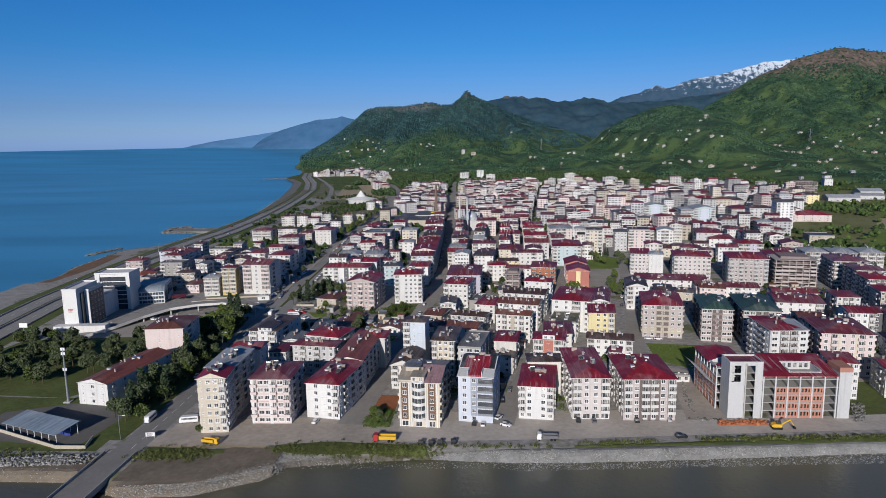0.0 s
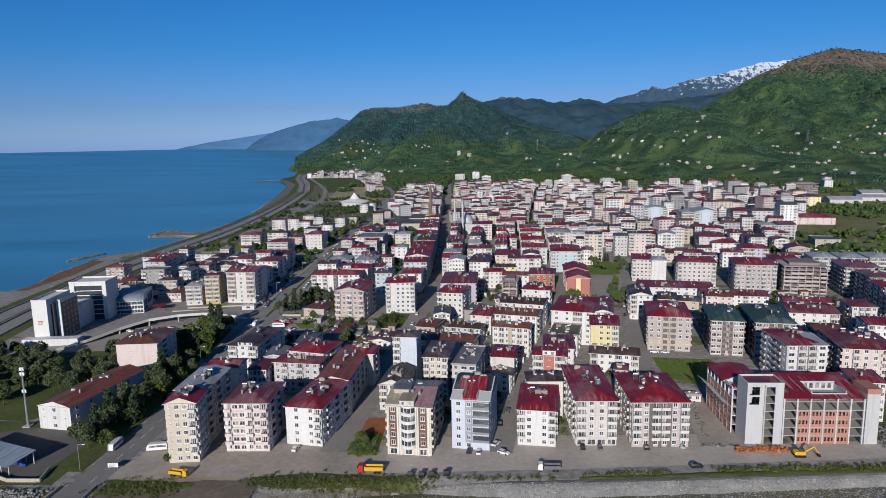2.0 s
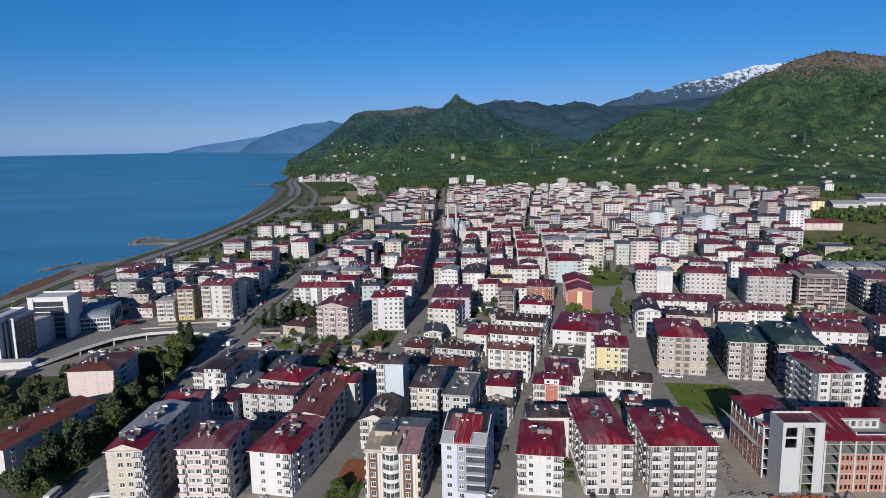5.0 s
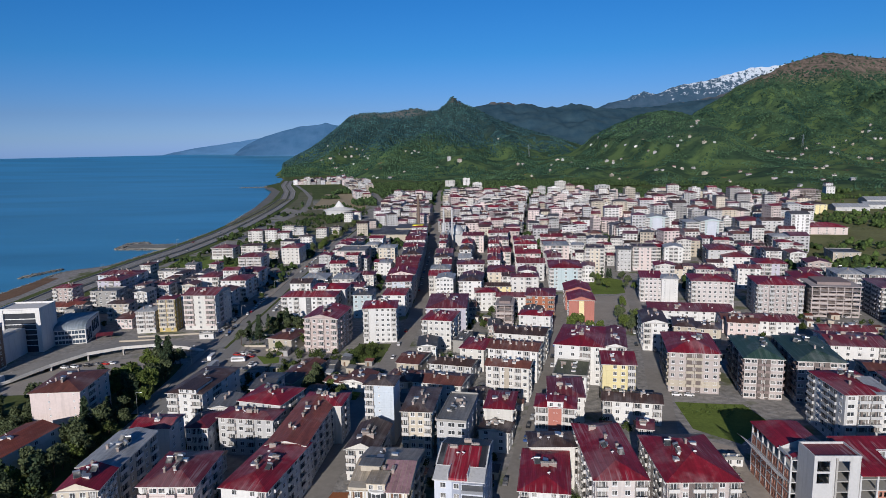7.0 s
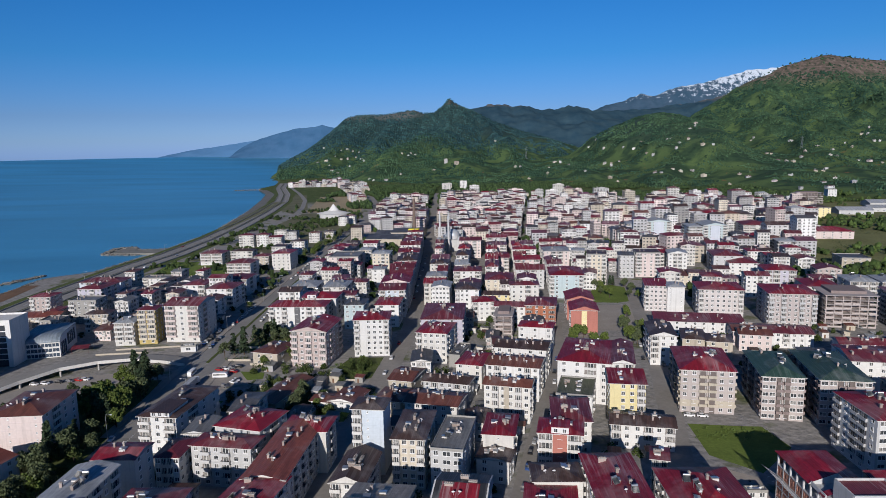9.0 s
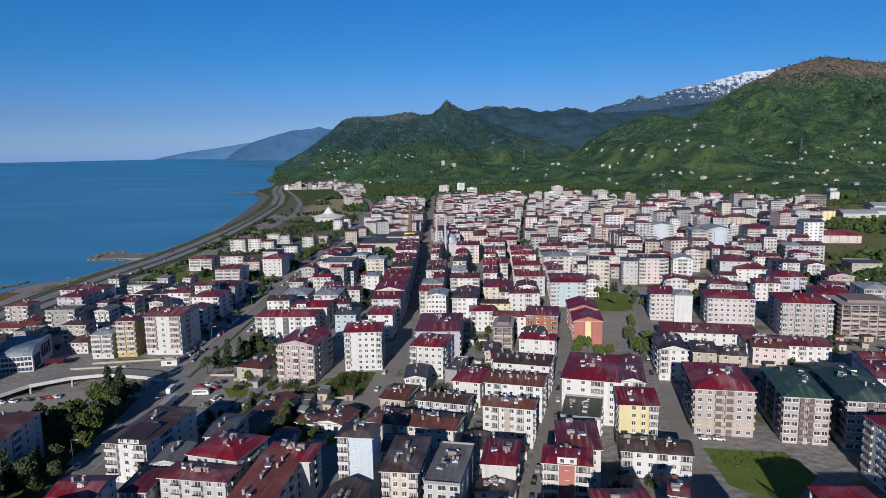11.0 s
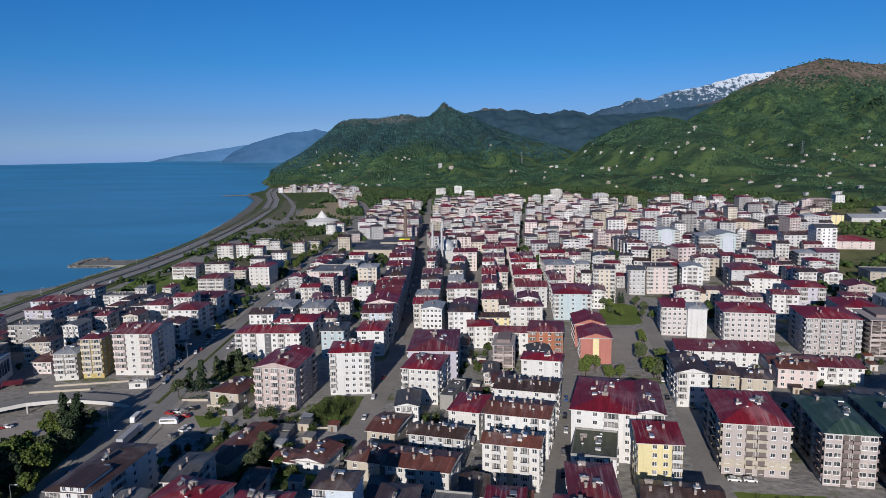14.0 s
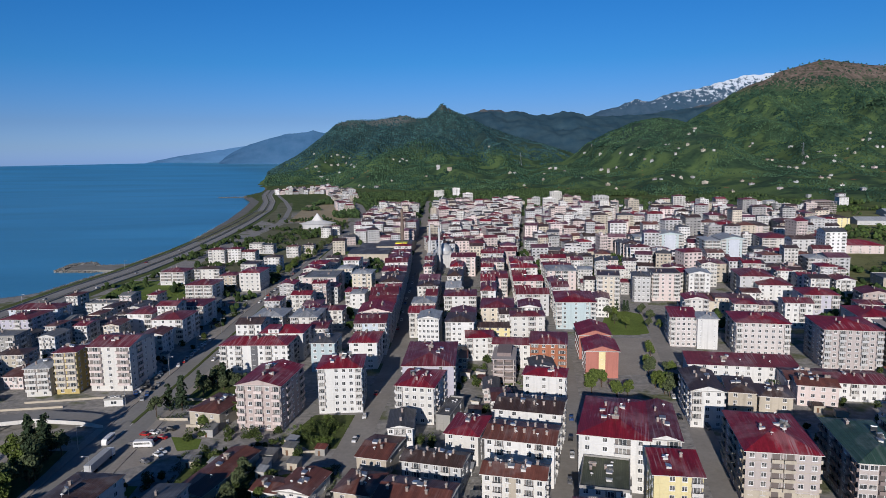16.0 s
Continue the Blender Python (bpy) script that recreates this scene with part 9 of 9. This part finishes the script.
def lattice_pylon(x, y, h):
    """A transmission tower: four tapering legs, bracing and three pairs of cross-arms."""
    root = thing("transmission_tower", pose(x, y, float(land(x, y)) - 1.0), "grey steel lattice transmission tower on the hillside", "pylon", "transmission towers")

    def bar(s, a, b, r=0.28):
        a, b = Vector(a), Vector(b)
        side = (b - a).cross(Vector((0.3, 1, 0.2))).normalized() * r
        up = (b - a).cross(side).normalized() * r
        k = len(s.v)
        s.v += [tuple(p + q) for p in (a, b) for q in (side, up, -side, -up)]
        s.f += [(k + i, k + (i + 1) % 4, k + 4 + (i + 1) % 4, k + 4 + i) for i in range(4)]
        s.m += [0] * 4

    for sx in (-1, 1):
        for sy in (-1, 1):
            s = Shape()
            bar(s, (4 * sx, 4 * sy, 0), (0.9 * sx, 0.9 * sy, h * 0.62)), bar(s, (0.9 * sx, 0.9 * sy, h * 0.62), (0.3 * sx, 0.3 * sy, h))
            part("leg", s, METAL, root)
    for i in range(6):
        z0, z1 = h * 0.62 * i / 6, h * 0.62 * (i + 1) / 6
        r0, r1 = 4 - 3.1 * i / 6, 4 - 3.1 * (i + 1) / 6
        s = Shape()
        for sx, sy in ((-1, -1), (1, -1), (1, 1), (-1, 1)):
            bar(s, (r0 * sx, r0 * sy, z0), (-r1 * sy, r1 * sx, z1), 0.16)
        part("bracing", s, METAL, root)
    for z in (0.66, 0.78, 0.9):
        s = Shape()
        bar(s, (-6.5, 0, h * z), (6.5, 0, h * z), 0.3)
        part("cross_arm", s, METAL, root)


lattice_pylon(1107, 2390, 44)
lattice_pylon(234, 2933, 52)
sheet("soil_cutting", np.linspace(-172, -104, 18), np.linspace(1880, 2080, 30), lambda a, b: land(a, b) + 0.9 - 2.4 * np.clip(np.hypot((a + 138) / 34, (b - 1980) / 100) + 0.5 * (fbm(a, b, 30, 3) - 0.5), 0, 1.5) ** 4, DIRT_RED, "bare orange earth cutting at the hill foot", "soil")

def varied(mat, low):
    """The same finish, lighter or darker from house to house."""
    m = mat.copy()
    n, l, p = nodes_of(m)
    old = p.inputs["Base Color"].links[0].from_socket
    k = ramp(n, l, n.new("ShaderNodeNewGeometry").outputs["Random Per Island"], [(0, (low, low, low)), (0.45, (0.93, 0.93, 0.95)), (1, (1.12, 1.12, 1.14))])
    l.new(mixed(n, l, 1.0, old, k, "MULTIPLY"), p.inputs["Base Color"])
    return m


solid("far_town_houses", FAR, [varied(wall_mat(c), 0.66) for c in FAR_WALLS] + [varied(roof_mat(c), 0.65) for c in FAR_ROOFS] + [GLASS], "dense far quarter of pale flats with dark red roofs", "houses", kind="stuff")

# ---- vehicles ----
TYRE = surface("tyre_rubber", (0.02, 0.02, 0.02), 0.9)
CARPAINT = {c: surface("car_" + c, v, 0.3, var=0.05) for c, v in {"white": (0.7, 0.7, 0.7), "silver": (0.38, 0.39, 0.40), "black": (0.02, 0.02, 0.022), "red": (0.35, 0.02, 0.02), "blue": (0.04, 0.09, 0.25), "grey": (0.14, 0.14, 0.15)}.items()}
YELLOW = surface("plant_yellow", (0.62, 0.36, 0.02), 0.5)
TRUCKRED = surface("truck_red", (0.38, 0.03, 0.03), 0.4)


def hull(s, stations, mat=0):
    """A closed body through cross sections (y, half width, z low, z high)."""
    k = len(s.v)
    for y, w, z0, z1 in stations:
        s.v += [(-w, y, z0), (w, y, z0), (w * 0.94, y, z1), (-w * 0.94, y, z1)]
    for i in range(len(stations) - 1):
        for a in range(4):
            b = (a + 1) % 4
            s.f.append((k + 4 * i + a, k + 4 * i + b, k + 4 * i + 4 + b, k + 4 * i + 4 + a))
            s.m.append(mat)
    s.f += [(k + 3, k + 2, k + 1, k), tuple(k + 4 * (len(stations) - 1) + i for i in range(4))]
    s.m += [mat, mat]


def wheel_mesh(r, w):
    key = ("wheel", r)
    if key not in MESHES:
        s = Shape()
        n = 10
        for x in (-w / 2, w / 2):
            s.v += [(x, r * math.cos(6.28319 * i / n), r + r * math.sin(6.28319 * i / n)) for i in range(n)]
        s.f += [(i, (i + 1) % n, n + (i + 1) % n, n + i) for i in range(n)] + [tuple(range(n)), tuple(range(n, 2 * n))]
        s.m += [0] * (n + 2)
        MESHES[key] = s.mesh("wheel", [TYRE])
    return MESHES[key]


def car_meshes(colour):
    key = ("car", colour)
    if key not in MESHES:
        s = Shape()
        hull(s, [(-2.15, 0.72, 0.35, 0.7), (-1.9, 0.86, 0.25, 0.85), (-0.6, 0.88, 0.22, 0.95), (1.4, 0.88, 0.22, 0.98), (2.0, 0.84, 0.28, 0.92), (2.15, 0.74, 0.4, 0.75)])
        hull(s, [(-0.35, 0.70, 1.38, 1.44), (1.25, 0.70, 1.38, 1.45)])
        g = Shape()
        hull(g, [(-1.05, 0.78, 0.93, 0.97), (-0.35, 0.74, 0.93, 1.40), (1.25, 0.74, 0.95, 1.40), (1.85, 0.76, 0.93, 0.98)])
        MESHES[key] = (s.mesh("body", [CARPAINT[colour]]), g.mesh("glasshouse", [GLASS]))
    return MESHES[key]


def car(x, y, turn, colour):
    root = thing("car", pose(x, y, 0.06, 0, 0, turn), f"{colour} car parked on the street", "car", "parked cars")
    body, glass = car_meshes(colour)
    part("body", body, None, root)
    part("glasshouse", glass, None, root)
    for a in (-0.78, 0.78):
        for b in (-1.35, 1.35):
            part("wheel", wheel_mesh(0.32, 0.2), None, root, at=pose(a, b, 0))


def minibus(x, y, turn, colour, label):
    root = thing("minibus", pose(x, y, 0.06, 0, 0, turn), label, "bus")
    s = Shape()
    hull(s, [(-3.6, 0.95, 0.4, 1.3), (-3.2, 1.05, 0.35, 2.3), (-2.6, 1.05, 0.35, 2.6), (3.4, 1.05, 0.35, 2.6), (3.6, 1.0, 0.4, 2.4)])
    part("body", s, CARPAINT[colour], root)
    s = Shape()
    s.box(-1.08, 1.08, -2.6, 3.2, 1.4, 2.1)
    part("window_band", s, GLASS, root)
    for a in (-0.9, 0.9):
        for b in (-2.3, 2.2):
            part("wheel", wheel_mesh(0.42, 0.25), None, root, at=pose(a, b, 0))


def tipper(x, y, turn, cab, bed, label, size=1.0):
    root = thing("tipper_truck", pose(x, y, 0.06, 0, 0, turn) @ Matrix.Diagonal((size, size, size, 1)), label, "truck")
    s = Shape()
    hull(s, [(-4.2, 1.1, 0.7, 1.7), (-3.9, 1.2, 0.6, 2.9), (-2.4, 1.2, 0.6, 3.0)])
    part("cab", s, cab, root)
    s = Shape()
    s.box(-1.1, 1.1, -4.27, -4.2, 1.75, 2.6)
    part("windscreen", s, GLASS, root)
    s = Shape()
    s.box(-0.5, 0.5, -2.4, 4.0, 0.7, 1.0)
    part("chassis", s, TYRE, root)
    s = Shape()
    s.box(-1.2, 1.2, -2.0, 4.2, 1.05, 1.25)
    for b in ((-1.2, -1.05, -2.0, 4.2), (1.05, 1.2, -2.0, 4.2), (-1.05, 1.05, -2.0, -1.85), (-1.05, 1.05, 4.05, 4.2)):
        s.box(*b, 1.25, 2.4)
    part("tipper_bed", s, bed, root, "open yellow load bed", weld=True)
    for b in (-3.3, 1.6, 2.9):
        for a in (-1.0, 1.0):
            part("wheel", wheel_mesh(0.5, 0.35), None, root, at=pose(a, b, 0))


def excavator(x, y, turn):
    root = thing("excavator", pose(x, y, 0, 0, 0, turn), "yellow tracked excavator beside the clay heap", "excavator")
    for a in (-1.2, 0.7):
        s = Shape()
        s.box(a, a + 0.5, -1.8, 1.8, 0, 0.8)
        part("track", s, TYRE, root)
    s = Shape()
    hull(s, [(-1.6, 1.1, 0.9, 2.0), (1.4, 1.2, 0.9, 2.1), (1.9, 1.0, 1.0, 1.8)])
    part("body", s, YELLOW, root)
    s = Shape()
    hull(s, [(-1.5, 0.5, 2.0, 2.2), (-1.2, 0.5, 2.0, 3.0), (0.2, 0.5, 2.0, 3.0)])
    part("cab", s, GLASS, root)
    for nm, z0, z1, y0, y1 in (("boom", 1.6, 3.6, -1.4, -4.6), ("stick", 3.6, 1.2, -4.6, -6.2)):
        s = Shape()
        s.v += [(w, y0, z0 + q) for w in (-0.2, 0.2) for q in (-0.25, 0.25)] + [(w, y1, z1 + q) for w in (-0.2, 0.2) for q in (-0.25, 0.25)]
        s.f += [(0, 1, 5, 4), (2, 6, 7, 3), (0, 4, 6, 2), (1, 3, 7, 5), (0, 2, 3, 1), (4, 5, 7, 6)]
        s.m += [0] * 6
        part(nm, s, YELLOW, root)
    s = Shape()
    hull(s, [(-6.8, 0.5, 0.2, 0.5), (-6.3, 0.6, 0.1, 1.3), (-5.9, 0.6, 0.4, 1.2)])
    part("bucket", s, TYRE, root)


minibus(-118, 238.5, -78, "white", "white minibus with dark windows on the forecourt")
minibus(-134.5, 240, 2, "white", "white van on the road beside the bridge")
tipper(-101.5, 220, 80, YELLOW, YELLOW, "small yellow site truck near the bridge", 0.8)
tipper(-38, 223.8, -90, TRUCKRED, YELLOW, "red tipper truck with a yellow bed")
tipper(21, 226.5, -92, CARPAINT["white"], CARPAINT["grey"], "white flatbed lorry on the riverside road", 0.9)
excavator(106.5, 238.5, 88)


def semi_trailer(x, y, turn):
    """A long box trailer parked at the kerb with its tractor unit."""
    root = thing("semi_trailer", pose(x, y, 0.06, 0, 0, turn), "long grey box trailer truck parked on the boulevard", "truck")
    s = Shape()
    s.box(-1.27, 1.27, -6.8, 6.8, 1.2, 3.9)
    part("trailer_box", s, surface("trailer_sheet", (0.40, 0.41, 0.42), 0.5, var=0.15, streak=0.3), root)
    s = Shape()
    s.box(-0.5, 0.5, -6.6, 9.6, 0.75, 1.2)
    part("chassis", s, TYRE, root)
    s = Shape()
    hull(s, [(7.4, 1.2, 0.7, 3.2), (9.3, 1.2, 0.6, 3.3), (9.8, 1.1, 0.6, 2.0)])
    part("cab", s, CARPAINT["white"], root)
    for b in (-5.6, -4.4, -3.2, 6.6, 8.8):
        for a in (-1.0, 1.0):
            part("wheel", wheel_mesh(0.5, 0.35), None, root, at=pose(a, b, 0))


semi_trailer(-130.8, 381.5, 1)
minibus(-122.5, 398, 95, "white", "white minibus parked beside the small car park")
minibus(-138.2, 402, 2, "white", "white van driving along the boulevard")
rnd = random.Random(9)
for x, y, turn, c in ((-5.6, 239.2, 172, "black"), (-2.3, 238.6, 175, "white"), (3.8, 245, 150, "white"), (6.3, 238.2, 60, "white"), (-67.6, 239.4, 170, "white"), (34.3, 243, 178, "black"), (40.3, 242.6, 178, "grey"), (56.5, 243.4, 178, "black"), (69.2, 244.6, 170, "silver"), (69.5, 229.8, 95, "black"),
                      (86, 350, 80, "white"), (91, 349.4, 80, "white"), (5.5, 262, 5, "black"), (9, 274, -8, "grey"), (-58, 262, 0, "black"), (-57, 300, 2, "blue")):
    car(x, y, turn, c)


def row(x0, y0, x1, y1, count, turn, jitter=0.6):
    for i in range(count):
        q = (i + rnd.uniform(0.2, 0.8)) / count
        car(x0 + (x1 - x0) * q + rnd.uniform(-jitter, jitter), y0 + (y1 - y0) * q, turn + rnd.uniform(-4, 4), rnd.choice(["white", "white", "white", "silver", "silver", "black", "black", "grey", "grey", "red", "blue"]))


row(-153, 452, -156, 492, 10, 35, 1.2)
row(-151, 494, -153, 545, 9, 20)
row(-147, 445, -149, 470, 4, 20)
row(-136, 500, -142, 640, 14, 0)
row(-153, 640, -160, 780, 12, 0)
row(-128, 399, -118, 406, 4, 75)
row(-127, 408, -117, 414, 4, 80)
row(-116, 384, -112, 396, 3, 60)
row(-210, 388, -184, 396, 6, 80)
row(-236, 372, -214, 388, 5, 60)
row(30, 345, 44, 430, 5, -9)
row(13, 282, 24, 336, 4, -12)
row(92, 400, 108, 500, 6, -9)
row(84, 410, 95, 470, 3, -9)
row(-45, 350, -41, 470, 4, -2)
row(-42, 560, -46, 760, 10, 0)
row(-330, 640, -336, 980, 3, 0, 2)
row(-312, 600, -318, 900, 4, 180, 2)
row(-137, 260, -139, 420, 4, 2)
row(228, 440, 224, 480, 4, 12)
for x, y in ((-24.5, 221.3), (-20.8, 221.4), (-17.6, 221.6), (-12.8, 222.6)):
    root = thing("waste_skip", pose(x, y, 0, 0, 0, rnd.uniform(-10, 10)), "dark rounded waste container on the verge", "container", "waste containers")
    s = Shape()
    hull(s, [(-1.0, 0.9, 0.2, 1.2), (-0.6, 1.0, 0.1, 1.8), (0.6, 1.0, 0.1, 1.8), (1.0, 0.9, 0.2, 1.2)])
    part("body", s, CARPAINT["black"], root)
    for a in (-0.7, 0.7):
        part("wheel", wheel_mesh(0.2, 0.12), None, root, at=pose(a, 0.5, 0))
